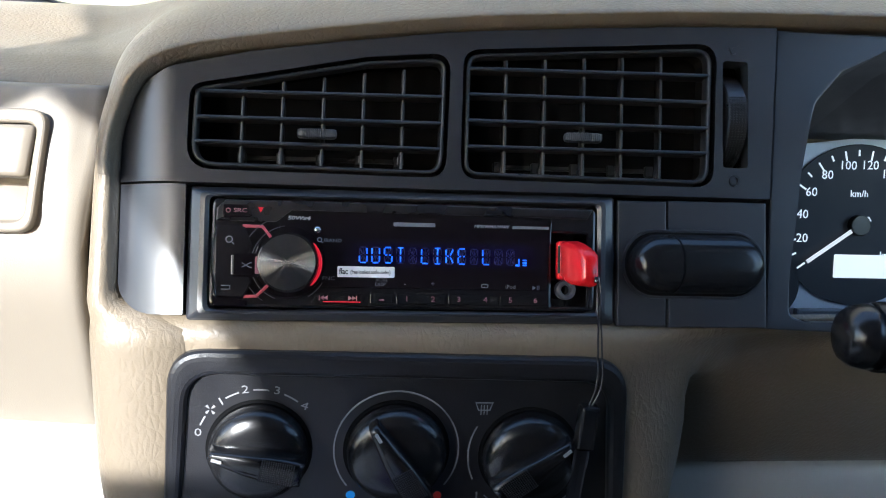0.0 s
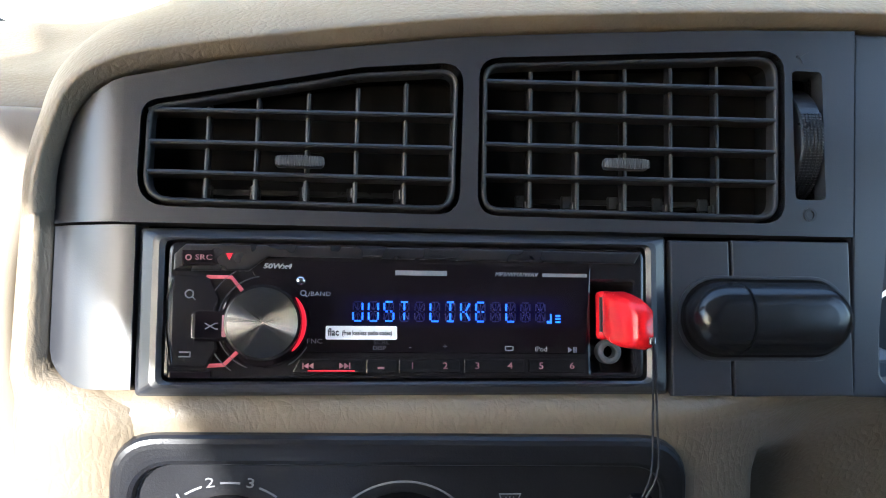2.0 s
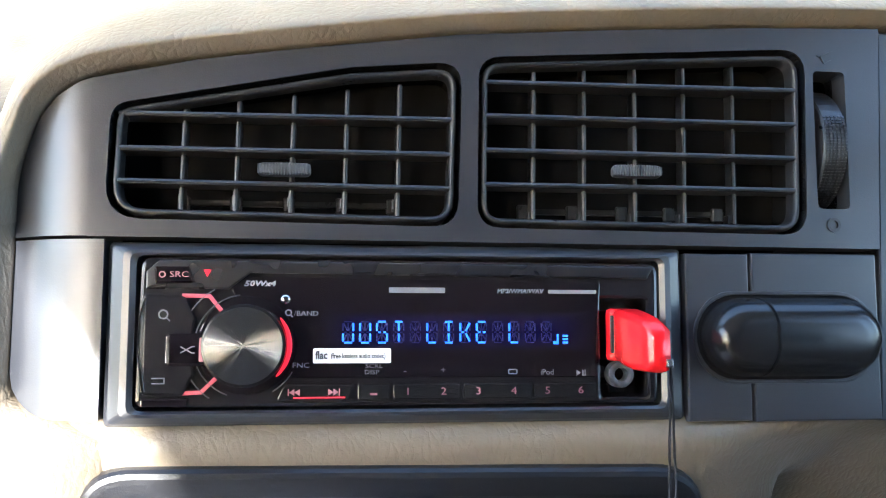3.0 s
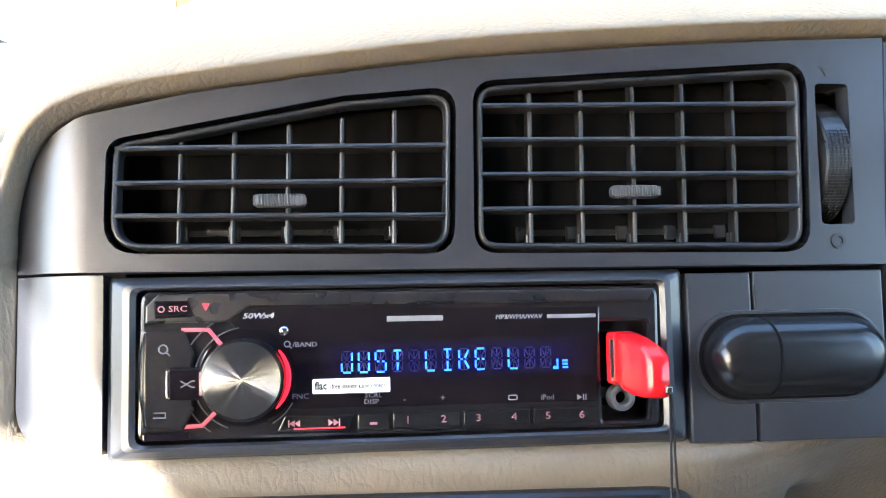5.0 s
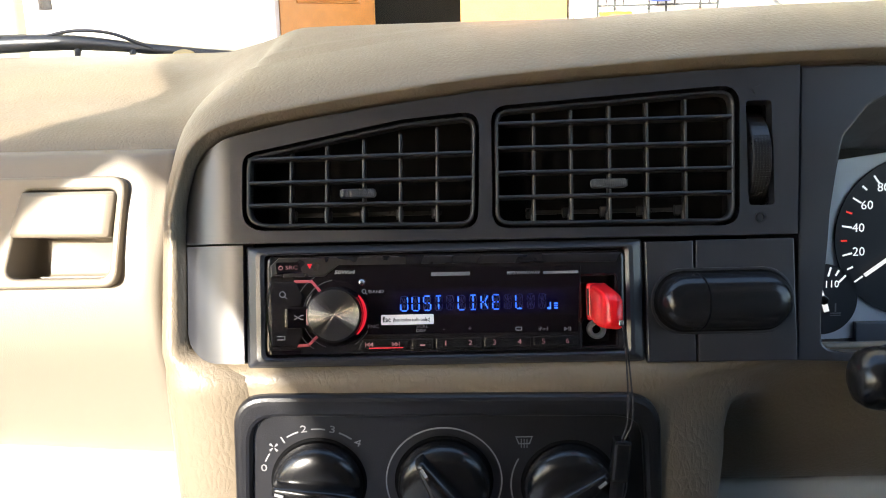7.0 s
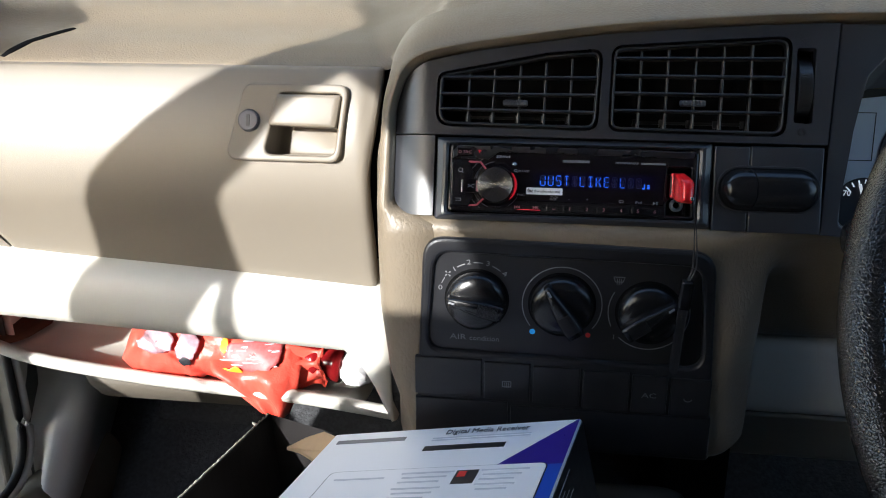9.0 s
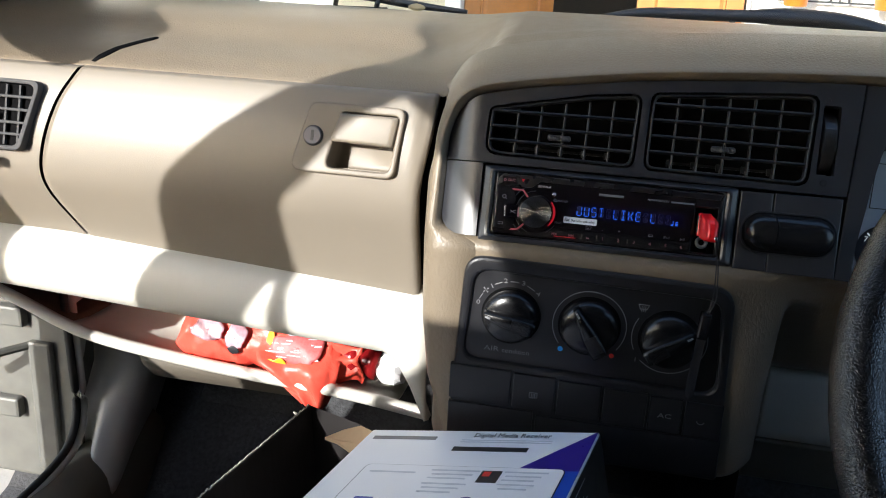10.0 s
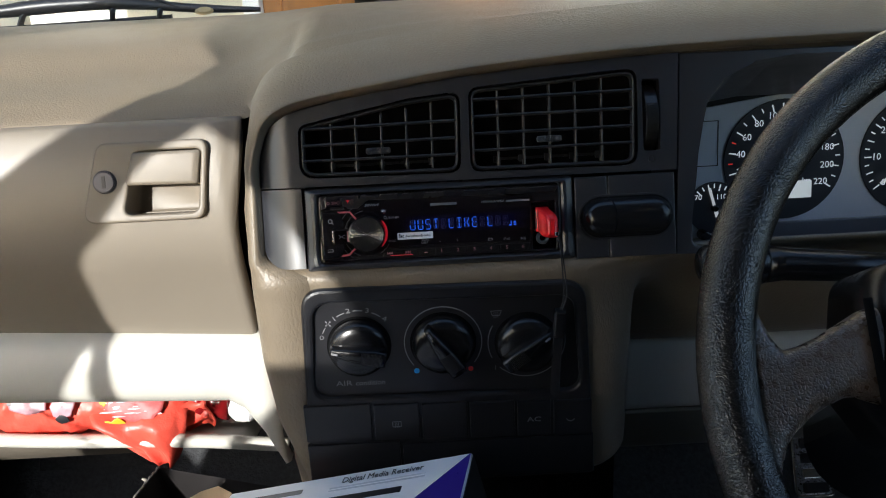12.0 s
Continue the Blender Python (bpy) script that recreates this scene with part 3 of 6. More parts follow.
# vent wheel in its slot
part("wheel_slot", dish(SLOT, ((0.0, -0.005), (0.0, -0.04)), False), VOID, dashboard, at=UP)
bms = [moved(tube([(-0.0045, 0, 0), (-0.0040, 0, 0), (0.0040, 0, 0), (0.0045, 0, 0)], [0.0225, 0.0232, 0.0232, 0.0225], 48, up=(0, 0, 1)), Matrix.Identity(4))]
for i in range(72):
    a = 2 * math.pi * i / 120
    for x in np.linspace(-0.0036, 0.0036, 6):
        bms.append(moved(box(x - 0.00045, -0.0004, 0.0230, x + 0.00045, 0.0004, 0.0236), Matrix.Rotation(a - 0.4, 4, "X")))
part("vent_wheel", join(*bms), DUSTY, dashboard, "ribbed black thumb wheel", on(UP, 0.2022, 0.0690, -0.0175))
# moulded open and shut marks over and under the wheel
part("raised_mark", join(box(-0.003, 0.001, 0, 0.003, 0.0018, 0.0005), box(-0.0018, -0.002, 0, 0.0018, -0.0012, 0.0005), box(-0.002, -0.002, 0, -0.0012, 0.002, 0.0005)), BLACK, dashboard, at=on(UP, 0.2010, 0.1005, 0.003, 25))
part("raised_mark", plate(circle(0, 0, 0.0026, 20), (circle(0, 0, 0.0016, 20),), 0.0006, 0.0), DUSTY, dashboard, at=on(UP, 0.2012, 0.0390, 0.003))
# near black sheet that stands for the shade behind the panels
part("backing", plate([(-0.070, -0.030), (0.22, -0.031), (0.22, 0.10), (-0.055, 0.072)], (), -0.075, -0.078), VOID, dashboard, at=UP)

# ---- instrument binnacle ----
hood_hole = rounded([(0.2295, -0.024), (0.2297, -0.004), (0.2335, 0.0247), (0.2352, 0.041), (0.2391, 0.0616), (0.2431, 0.0775), (0.2563, 0.0928), (0.2776, 0.1035), (0.3033, 0.1070), (0.46, 0.106), (0.53, 0.09), (0.55, 0.03), (0.545, -0.048), (0.315, -0.047), (0.285, -0.0265), (0.240, -0.0265)], [0.005, 0.008, 0.008, 0.008, 0.008, 0.008, 0.008, 0.008, 0.01, 0.03, 0.03, 0.03, 0.02, 0.01, 0.01, 0.005])
hood_out = [(0.2235, 0.1118), (0.2175, -0.0300), (0.288, -0.0325), (0.318, -0.054), (0.57, -0.056), (0.59, 0.05), (0.56, 0.11)]
binnacle = part("binnacle", plate(hood_out, (hood_hole,), 0.0, -0.006, 0.001), BLACK, dashboard, "black instrument surround", UP)
rows = [[UP @ Vector((p[0], p[1], -0.002)) for p in hood_hole], [UP @ Vector((p[0] + 0.001 * (1 if p[0] < 0.3 else 0), p[1] * 0.97, -0.05)) for p in hood_hole],
        [UP @ Vector((p[0] + 0.002 * (1 if p[0] < 0.3 else 0), p[1] * 0.93 - 0.012, -0.115)) for p in hood_hole],
        [UP @ Vector((p[0] + 0.003 * (1 if p[0] < 0.3 else 0), p[1] * 0.98 - 0.010, -0.182)) for p in hood_hole]]
part("binnacle_tunnel", loft(rows, True), BLACK, binnacle, smooth=True)

# ---- instrument cluster ----
CLU = Matrix.Translation((0.3175, 0.150, 0.8875)) @ Matrix.Rotation(radians(82), 4, "X") @ Matrix.Scale(1.15, 4) @ Matrix.Translation((-0.30, 0, 0))
cluster = empty("instrument_cluster", 0.41, 0.155, 0.84, "instrument cluster with black dials on a silver plate", "instrument cluster")
face = rounded([(0.238, -0.056), (0.240, 0.030), (0.260, 0.044), (0.33, 0.053), (0.45, 0.053), (0.55, 0.035), (0.55, -0.050)], [0.006, 0.008, 0.01, 0.02, 0.02, 0.02, 0.01])
part("dial_plate", plate(face, (), 0.0, -0.004), SILVER, cluster, at=CLU)
part("lower_trim", plate(rect(0.30, -0.080, 0.56, -0.045), (), 0.004, -0.006, 0.001), LEDGE, cluster, at=CLU)
for v in (-0.058, -0.068):
    part("chrome_line", plate(rect(0.345, v, 0.56, v + 0.0012), (), 0.0050, 0.004), SILVER, cluster, at=CLU)
part("lamp_box", plate(rect(0.2660, 0.001, 0.2840, 0.036), (rect(0.2666, 0.0016, 0.2834, 0.0354),), 0.0006, 0.0), INK, cluster, at=CLU)
part("trip_button", plate(circle(0.272, -0.052, 0.004, 16), (), 0.012, 0.0, 0.001), SATIN, cluster, at=CLU)


def gauge(u, v, r, ticks, numbers, needle, start, sweep, number_size, window=None):
    g = part("dial", plate(circle(u, v, r, 48), (), 0.0018, 0.0004), DIAL, cluster, "round black dial", CLU)
    for i in range(ticks):
        a = radians(start - sweep * i / (ticks - 1))
        long = 0.0055 if i % 2 == 0 else 0.0035
        mat = REDTICK if numbers and ticks == 23 and i in (3, 5) else DIALINK
        part("tick", box(r * 0.93 - long, -0.0005, 0, r * 0.93, 0.0005, 0.0003), mat, g, at=on(CLU, u, v, 0.0019, math.degrees(a)))
    for i, s in enumerate(numbers):
        a = radians(start - sweep * (i + 1) / len(numbers)) if ticks == 23 else radians(start - sweep * i / (len(numbers) - 1))
        lettering(s, number_size, DIALINK, g, on(CLU, u + r * 0.73 * math.cos(a), v + r * 0.75 * math.sin(a), 0.0021), "numeral")
    ang = needle
    part("needle", join(box(-0.006, -0.0010, 0.003, r * 0.80, 0.0010, 0.004), box(-0.007, -0.0014, 0.003, 0.0, 0.0014, 0.0042)), NEEDLE, g, at=on(CLU, u, v, 0.001, ang))
    part("hub", plate(circle(u, v, r * 0.13, 20), (), 0.0060, 0.0018, 0.0006), SATIN, g, at=CLU)
    if window:
        part("display_window", plate(rect(u + window[0], v + window[1], u + window[2], v + window[3], 0.001), (), 0.0024, 0.0019), LCD, g, at=CLU)
    return g


sp = gauge(0.3345, 0.0035, 0.0465, 23, ("20", "40", "60", "80", "100", "120", "140", "160", "180", "200", "220"), 215, 216, 248, 0.0072, (-0.013, -0.0305, 0.022, -0.017))
lettering("km/h", 0.0055, DIALINK, sp, on(CLU, 0.3345, 0.0215, 0.0021))
lettering("km", 0.0055, DIALINK, sp, on(CLU, 0.3525, -0.0135, 0.0021))
gauge(0.4400, 0.0020, 0.0465, 29, ("0", "10", "20", "30", "40", "50", "60", "70"), 214, 216, 248, 0.0074, (-0.013, -0.0300, 0.022, -0.0165))
th = gauge(0.2810, -0.0315, 0.0205, 7, (), 106, 135, 90, 0.006)
lettering("70", 0.0058, DIALINK, th, on(CLU, 0.2685, -0.0230, 0.0021), "numeral")
lettering("110", 0.0058, DIALINK, th, on(CLU, 0.2865, -0.0230, 0.0021), "numeral")
part("temperature_sign", join(box(-0.0004, -0.001, 0, 0.0004, 0.004, 0.0003), box(-0.003, -0.002, 0, 0.003, -0.0014, 0.0003), box(-0.003, -0.0032, 0, 0.003, -0.0027, 0.0003)), GREYINK, th, at=on(CLU, 0.2890, -0.038, 0.0019))

# ---- car radio ----
radio = empty("car_radio", 0.05, 0.02, 0.877, "black car radio with lit red knob ring and blue display", "car radio")
bez_o = rect(-0.0463, -0.0285, 0.1447, 0.0300, 0.002)
bez_i = rect(-0.0372, -0.0236, 0.1360, 0.0258, 0.003)
bm = bmesh.new()
rings = []
for lp, z in ((bez_o, -0.02), (bez_o, 0.0006), (rect(-0.0450, -0.0276, 0.1435, 0.0290, 0.002), 0.0019), (rect(-0.0412, -0.0256, 0.1398, 0.0274, 0.0028), 0.0038), (rect(-0.0390, -0.0245, 0.1377, 0.0265, 0.0028), 0.0041), (bez_i, 0.0032), (bez_i, -0.02)):
    rings.append([bm.verts.new((p[0], p[1], z)) for p in lp])
for r0, r1 in zip(rings, rings[1:]):
    for i in range(len(r0)):
        j = (i + 1) % len(r0)
        bm.faces.new((r0[i], r0[j], r1[j], r1[i]))
part("mounting_frame", bm, BLACK, radio, "black mounting frame", UP)
part("sleeve", plate(bez_i, (), -0.010, -0.016), VOID, radio, at=UP)
FW = 0.0030
fo = rounded([(-0.0366, -0.0225), (0.1348, -0.0228), (0.1356, 0.0246), (-0.0358, 0.0252)], [0.003, 0.003, 0.004, 0.004])
part("faceplate", plate(fo, (rect(0.1150, -0.0205, 0.1310, 0.0125, 0.001),), FW, -0.010, 0.0012), PIANO, radio, "gloss black faceplate", UP)
part("socket_well", dish(rect(0.1150, -0.0205, 0.1310, 0.0125, 0.001), ((0, -0.0005), (0, -0.009)), False), GLOSS, radio, at=UP)
# top bevelled strip and lower glossy window
part("top_strip", plate([(0.000, 0.0203), (0.1315, 0.0192), (0.1340, 0.0236), (-0.0300, 0.0243), (-0.0340, 0.0205), (-0.0340, 0.0150), (-0.0082, 0.0150), (-0.0015, 0.0203)], (), FW + 0.0012, FW - 0.001, 0.0007), STRIP, radio, at=UP)
part("window", plate(rounded([(-0.0060, -0.0135), (0.1130, -0.0138), (0.1150, 0.0178), (-0.0008, 0.0192), (-0.0072, 0.0146), (-0.0055, 0.0120)], 0.0006), (), FW + 0.0006, FW - 0.001, 0.0004), GLOSS, radio, "smoked display window", UP)
W1 = FW + 0.0007
# the backlight fades out towards the edges of the display
glow = DIMLIT.node_tree
gb = glow.nodes["Principled BSDF"]
gc = glow.nodes.new("ShaderNodeTexCoord")
gs = glow.nodes.new("ShaderNodeSeparateXYZ")
glow.links.new(gc.outputs["Object"], gs.inputs["Vector"])
last = None
for axis, a, z in (("X", 0.0215, 0.0340), ("X", 0.1120, 0.0960), ("Y", -0.0052, -0.0008), ("Y", 0.0082, 0.0040)):
    fade = glow.nodes.new("ShaderNodeMapRange")
    fade.interpolation_type = "SMOOTHSTEP"
    fade.inputs["From Min"].default_value, fade.inputs["From Max"].default_value = a, z
    glow.links.new(gs.outputs[axis], fade.inputs["Value"])
    times = glow.nodes.new("ShaderNodeMath")
    times.operation = "MULTIPLY"
    times.inputs[1].default_value = 0.0020
    glow.links.new(fade.outputs["Result"], times.inputs[0])
    if last:
        glow.links.new(last.outputs["Value"], times.inputs[1])
    last = times
glow.links.new(last.outputs["Value"], gb.inputs["Emission Strength"])
part("display", plate(rect(0.0210, -0.0053, 0.1125, 0.0083), (), W1 + 0.0001, FW, 0.0), DIMLIT, radio, "blue lit scrolling display", UP)
# 14-segment characters
SEG = {"J": "bcde", "U": "bcdef", "S": "afgkcd", "T": "ahi", "L": "def", "I": "ahid", "K": "efgmn", "E": "adefgk", " ": ""}


def segment_char(ch, u, v, w, h, mat, all_on=False, parent=None):
    q = 0.00033
    hw, hh = w / 2, h / 2
    lines = {"a": ((-hw, hh), (hw, hh)), "d": ((-hw, -hh), (hw, -hh)), "b": ((hw, 0), (hw, hh)), "c": ((hw, -hh), (hw, 0)),
             "f": ((-hw, 0), (-hw, hh)), "e": ((-hw, -hh), (-hw, 0)), "g": ((-hw, 0), (0, 0)), "k": ((0, 0), (hw, 0)),
             "h": ((0, 0), (0, hh)), "i": ((0, -hh), (0, 0)), "m": ((0, 0), (hw, hh)), "n": ((0, 0), (hw, -hh)), "p": ((0, 0), (-hw, hh)), "q": ((0, 0), (-hw, -hh))}
    bms = []
    for key, (a, b) in lines.items():
        if all_on or key in SEG.get(ch, ""):
            a, b = Vector(a), Vector(b)
            d = b - a
            s = Matrix.Translation((*a, 0)) @ Matrix.Rotation(math.atan2(d.y, d.x), 4, "Z")
            bms.append(moved(box(0.0004, -q * (0.6 if all_on else 1), 0, d.length - 0.0004, q * (0.6 if all_on else 1), 0.0002), s))
    if bms:
        return tagged(part("character", join(*bms), mat, parent, at=on(UP, u, v, W1 + (0.0002 if all_on else 0.0004))), kind="stuff")


disp = [o for o in radio.children if o.name.startswith("display")][0]
for i in range(13):
    u = 0.0300 + i * 0.0055
    segment_char(" ", u, 0.0012, 0.0033, 0.0068, GHOST, True, disp)
    t = "JUST LIKE L  "[i]
    if t != " ":
        segment_char(t, u, 0.0012, 0.0033, 0.0068, LIT, False, disp)
part("note_sign", join(box(0, -0.0018, 0, 0.0006, 0.0012, 0.0002), box(-0.0012, -0.0022, 0, 0.0006, -0.0012, 0.0002)), LIT, disp, at=on(UP, 0.0995, -0.0006, W1 + 0.0004))
part("level_bars", join(*[box(0.001, -0.0020 + 0.0011 * j, 0, 0.0028, -0.0013 + 0.0011 * j, 0.0002) for j in range(3)]), LIT, disp, at=on(UP, 0.1005, -0.0006, W1 + 0.0004))
# maker's mark as a plain bar of its size, model mark likewise
part("maker_mark", box(0.0432, 0.0141, 0, 0.0618, 0.0159, 0.0002), GREYINK, radio, "plain grey bar of the maker's mark", on(UP, 0, 0, W1))
part("model_mark", box(0.0968, 0.0141, 0, 0.1135, 0.0154, 0.0002), GREYINK, radio, at=on(UP, 0, 0, W1))
lettering("MP3/WMA/WAV", 0.0021, WHITEINK, radio, on(UP, 0.0872, 0.0148, W1), wide=1.05, lean=0.15, bold=0.00005)
lettering("50Wx4", 0.0024, WHITEINK, radio, on(UP, 0.0015, 0.0168, W1), wide=1.35, lean=0.2, bold=0.00009)
lettering("/BAND", 0.0022, WHITEINK, radio, on(UP, 0.0165, 0.0072, W1), wide=1.2)
part("search_sign", join(plate(circle(0, 0, 0.0011, 14), (circle(0, 0, 0.0007, 14),), 0.0002, 0), moved(box(0.0007, -0.0002, 0, 0.002, 0.0002, 0.0002), Matrix.Rotation(radians(-45), 4, "Z"))), WHITEINK, radio, at=on(UP, 0.0108, 0.0075, W1))
lettering("FNC", 0.0024, GREYINK, radio, on(UP, 0.0150, -0.0095, W1), wide=1.2)
lettering("SCRL", 0.0021, GREYINK, radio, on(UP, 0.0385, -0.0098, W1), wide=1.2)
lettering("DISP", 0.0021, GREYINK, radio, on(UP, 0.0378, -0.0118, W1), wide=1.2)
lettering("iPod", 0.0026, GREYINK, radio, on(UP, 0.0962, -0.0121, W1))
lettering("-", 0.0036, GREYINK, radio, on(UP, 0.0487, -0.0113, W1))
lettering("+", 0.0032, GREYINK, radio, on(UP, 0.0612, -0.0113, W1))
part("repeat_sign", plate(rect(-0.0016, -0.0009, 0.0016, 0.0009, 0.0006), (rect(-0.0012, -0.0005, 0.0012, 0.0005, 0.0003),), 0.0002, 0), GREYINK, radio, at=on(UP, 0.0845, -0.0118, W1))
part("play_sign", join(plate([(-0.0016, -0.001), (0.0001, 0), (-0.0016, 0.001)], (), 0.0002, 0), box(0.0004, -0.001, 0, 0.0008, 0.001, 0.0002), box(0.0012, -0.001, 0, 0.0016, 0.001, 0.0002)), GREYINK, radio, at=on(UP, 0.1078, -0.0123, W1))
# white sticker
st = part("sticker", plate(rect(0.0188, -0.0088, 0.0440, -0.0040, 0.0006), (), W1 + 0.0005, W1), PAPER, radio, "white paper sticker", UP)
lettering("flac", 0.0036, INK, st, on(UP, 0.0196, -0.0063, W1 + 0.0005), align="LEFT", wide=0.80, bold=0.0001)
lettering("(free lossless audio codec)", 0.0024, INK, st, on(UP, 0.0245, -0.0065, W1 + 0.0005), align="LEFT", wide=0.69, bold=0.00005)
# rotary knob
KU, KV = -0.0022, -0.0030
part("knob_seat", plate(circle(KU, KV, 0.0158, 40), (), FW + 0.0014, FW - 0.001, 0.0008), GLOSS, radio, at=UP)
arc = [(KU + 0.0137 * math.cos(a), KV + 0.0137 * math.sin(a), FW + 0.0036) for a in np.linspace(radians(-46), radians(40), 24)]
part("lit_ring", moved(tube(arc, [0.00015 + 0.0006 * math.sin(math.pi * i / 23) ** 0.5 for i in range(24)], 6), UP), REDGLOW, radio, "red lit arc round the knob")
for a0, a1, r in ((98, 168, 0.0162), (196, 250, 0.0166), (300, 330, 0.0168), (120, 160, 0.0205), (205, 236, 0.0200)):
    arc = [(KU + r * math.cos(a), KV + r * math.sin(a), FW + 0.0020) for a in np.linspace(radians(a0), radians(a1), 14)]
    part("trim_arc", moved(tube(arc, 0.00022, 5), UP), TABGREY, radio, "thin bright moulded edge")
part("remote_eye", dish(circle(0, 0, 0.0017, 16), ((0, 0), (0.2, 0.0006), (0.6, 0.0008))), CHROME, radio, "small shiny remote eye", on(UP, 0.0098, 0.0118, W1), True)
kn = part("rotary_knob", join(plate(circle(0, 0, 0.0129, 48), (), 0.0110, 0.0, 0.0010)), SATIN, radio, "large round volume knob", on(UP, KU, KV, FW + 0.001))
spun = bpy.data.materials.new("radially brushed metal")
spun.use_nodes = True
nt = spun.node_tree
b = nt.nodes["Principled BSDF"]
tc = nt.nodes.new("ShaderNodeTexCoord")
gr = nt.nodes.new("ShaderNodeTexGradient")
gr.gradient_type = "RADIAL"
nt.links.new(tc.outputs["Object"], gr.inputs["Vector"])
b.inputs["Metallic"].default_value = 1.0
b.inputs["Roughness"].default_value = 0.22
b.inputs["Anisotropic"].default_value = 0.9
b.inputs["Base Color"].default_value = (0.42, 0.42, 0.44, 1)
b.inputs["Anisotropic Rotation"].default_value = 0.25
tg = nt.nodes.new("ShaderNodeTangent")
tg.direction_type, tg.axis = "RADIAL", "Z"
nt.links.new(tg.outputs["Tangent"], b.inputs["Tangent"])
# the turned face wavers a little round its centre, so that it catches the light in wedges
wv = nt.nodes.new("ShaderNodeTexNoise")
wv.noise_dimensions = "1D"
wv.inputs["Scale"].default_value = 8
wv.inputs["Detail"].default_value = 1
nt.links.new(gr.outputs["Fac"], wv.inputs["W"])
bp = nt.nodes.new("ShaderNodeBump")
bp.inputs["Strength"].default_value = 0.22
bp.inputs["Distance"].default_value = 0.0012
nt.links.new(wv.outputs["Fac"], bp.inputs["Height"])
nt.links.new(bp.outputs["Normal"], b.inputs["Normal"])
cap = part("knob_cap", plate(circle(0, 0, 0.0119, 48), (), 0.0006, 0.0), spun, kn, "spun dark metal face", on(UP, KU, KV, FW + 0.0121))
# red brackets and black keys round the knob
for pts in (((-0.0225, 0.0128), (-0.0140, 0.0127), (-0.0098, 0.0075)), ((-0.0228, -0.0180), (-0.0160, -0.0177), (-0.0112, -0.0130))):
    part("red_bracket", moved(tube([(*p, FW + 0.0018) for p in pts], 0.0007, 6, flat=0.6), UP), BRACKET, radio, "red lit bracket")
keypad = rounded([(-0.0345, -0.0185), (-0.0215, -0.0190), (-0.0180, -0.0120), (-0.0195, -0.0040), (-0.0180, 0.0050), (-0.0215, 0.0128), (-0.0345, 0.0135)], [0.002, 0.002, 0.003, 0.003, 0.003, 0.002, 0.002])
part("key_block", plate(keypad, (), FW + 0.0026, FW - 0.001, 0.0010), PIANO, radio, at=UP)
part("return_key", plate(rect(-0.0345, -0.0222, -0.0200, -0.0196, 0.0006), (), FW + 0.0018, FW - 0.001, 0.0005), GLOSS, radio, at=UP)
part("chrome_edge", moved(tube([(-0.0335, 0.0120, FW + 0.0026), (-0.0350, 0.006, FW + 0.0029), (-0.0352, -0.006, FW + 0.0029), (-0.0335, -0.0170, FW + 0.0026)], 0.0005, 6), UP), CHROME, radio)
sk = part("shuffle_key", plate(rect(-0.0265, -0.0095, -0.0150, 0.0010, 0.0012), (), FW + 0.0040, FW, 0.0010), GLOSS, radio, "raised shuffle key", UP)
part("chrome_edge", plate(rect(-0.0268, -0.0085, -0.0255, 0.0000, 0.0004), (), FW + 0.0041, FW + 0.003, 0.0002), CHROME, sk, at=UP)
part("shuffle_sign", join(*[moved(box(-0.002, -0.0002, 0, 0.002, 0.0002, 0.0002), Matrix.Rotation(radians(a), 4, "Z")) for a in (30, -30)], box(0.0016, 0.0008, 0, 0.0026, 0.0012, 0.0002), box(0.0016, -0.0012, 0, 0.0026, -0.0008, 0.0002)), GREYINK, sk, at=on(UP, -0.0205, -0.0043, FW + 0.0041))
part("red_light", plate(rect(-0.0166, -0.0080, -0.0148, -0.0005, 0.0005), (), FW + 0.0043, FW + 0.003), REDINK, sk, at=UP)
part("search_sign", join(plate(circle(0, 0, 0.0016, 16), (circle(0, 0, 0.0011, 16),), 0.0002, 0), moved(box(0.0012, -0.0002, 0, 0.003, 0.0002, 0.0002), Matrix.Rotation(radians(-45), 4, "Z"))), GREYINK, radio, at=on(UP, -0.0280, 0.0068, FW + 0.0027))
part("return_sign", join(box(-0.002, -0.0010, 0, 0.002, -0.0006, 0.0002), box(0.0016, -0.001, 0, 0.002, 0.0010, 0.0002), box(-0.002, 0.0006, 0, 0.002, 0.0010, 0.0002)), GREYINK, radio, at=on(UP, -0.0290, -0.0140, FW + 0.0027))
sr = part("source_key", plate(rounded([(-0.0310, 0.0165), (-0.0190, 0.0168), (-0.0205, 0.0222), (-0.0315, 0.0222)], 0.0008), (), FW + 0.0020, FW - 0.001, 0.0008), GLOSS, radio, "source key", UP)
lettering("SRC", 0.0027, REDINK, sr, on(UP, -0.0236, 0.0195, FW + 0.0021), wide=1.25)
part("power_sign", plate(circle(0, 0, 0.0011, 14), (circle(0, 0, 0.0007, 14),), 0.0002, 0), REDINK, sr, at=on(UP, -0.0288, 0.0195, FW + 0.0021))
part("red_wedge", plate([(-0.0162, 0.0212), (-0.0150, 0.0188), (-0.0138, 0.0212)], (), FW + 0.0015, FW), REDGLOW, radio, at=UP)
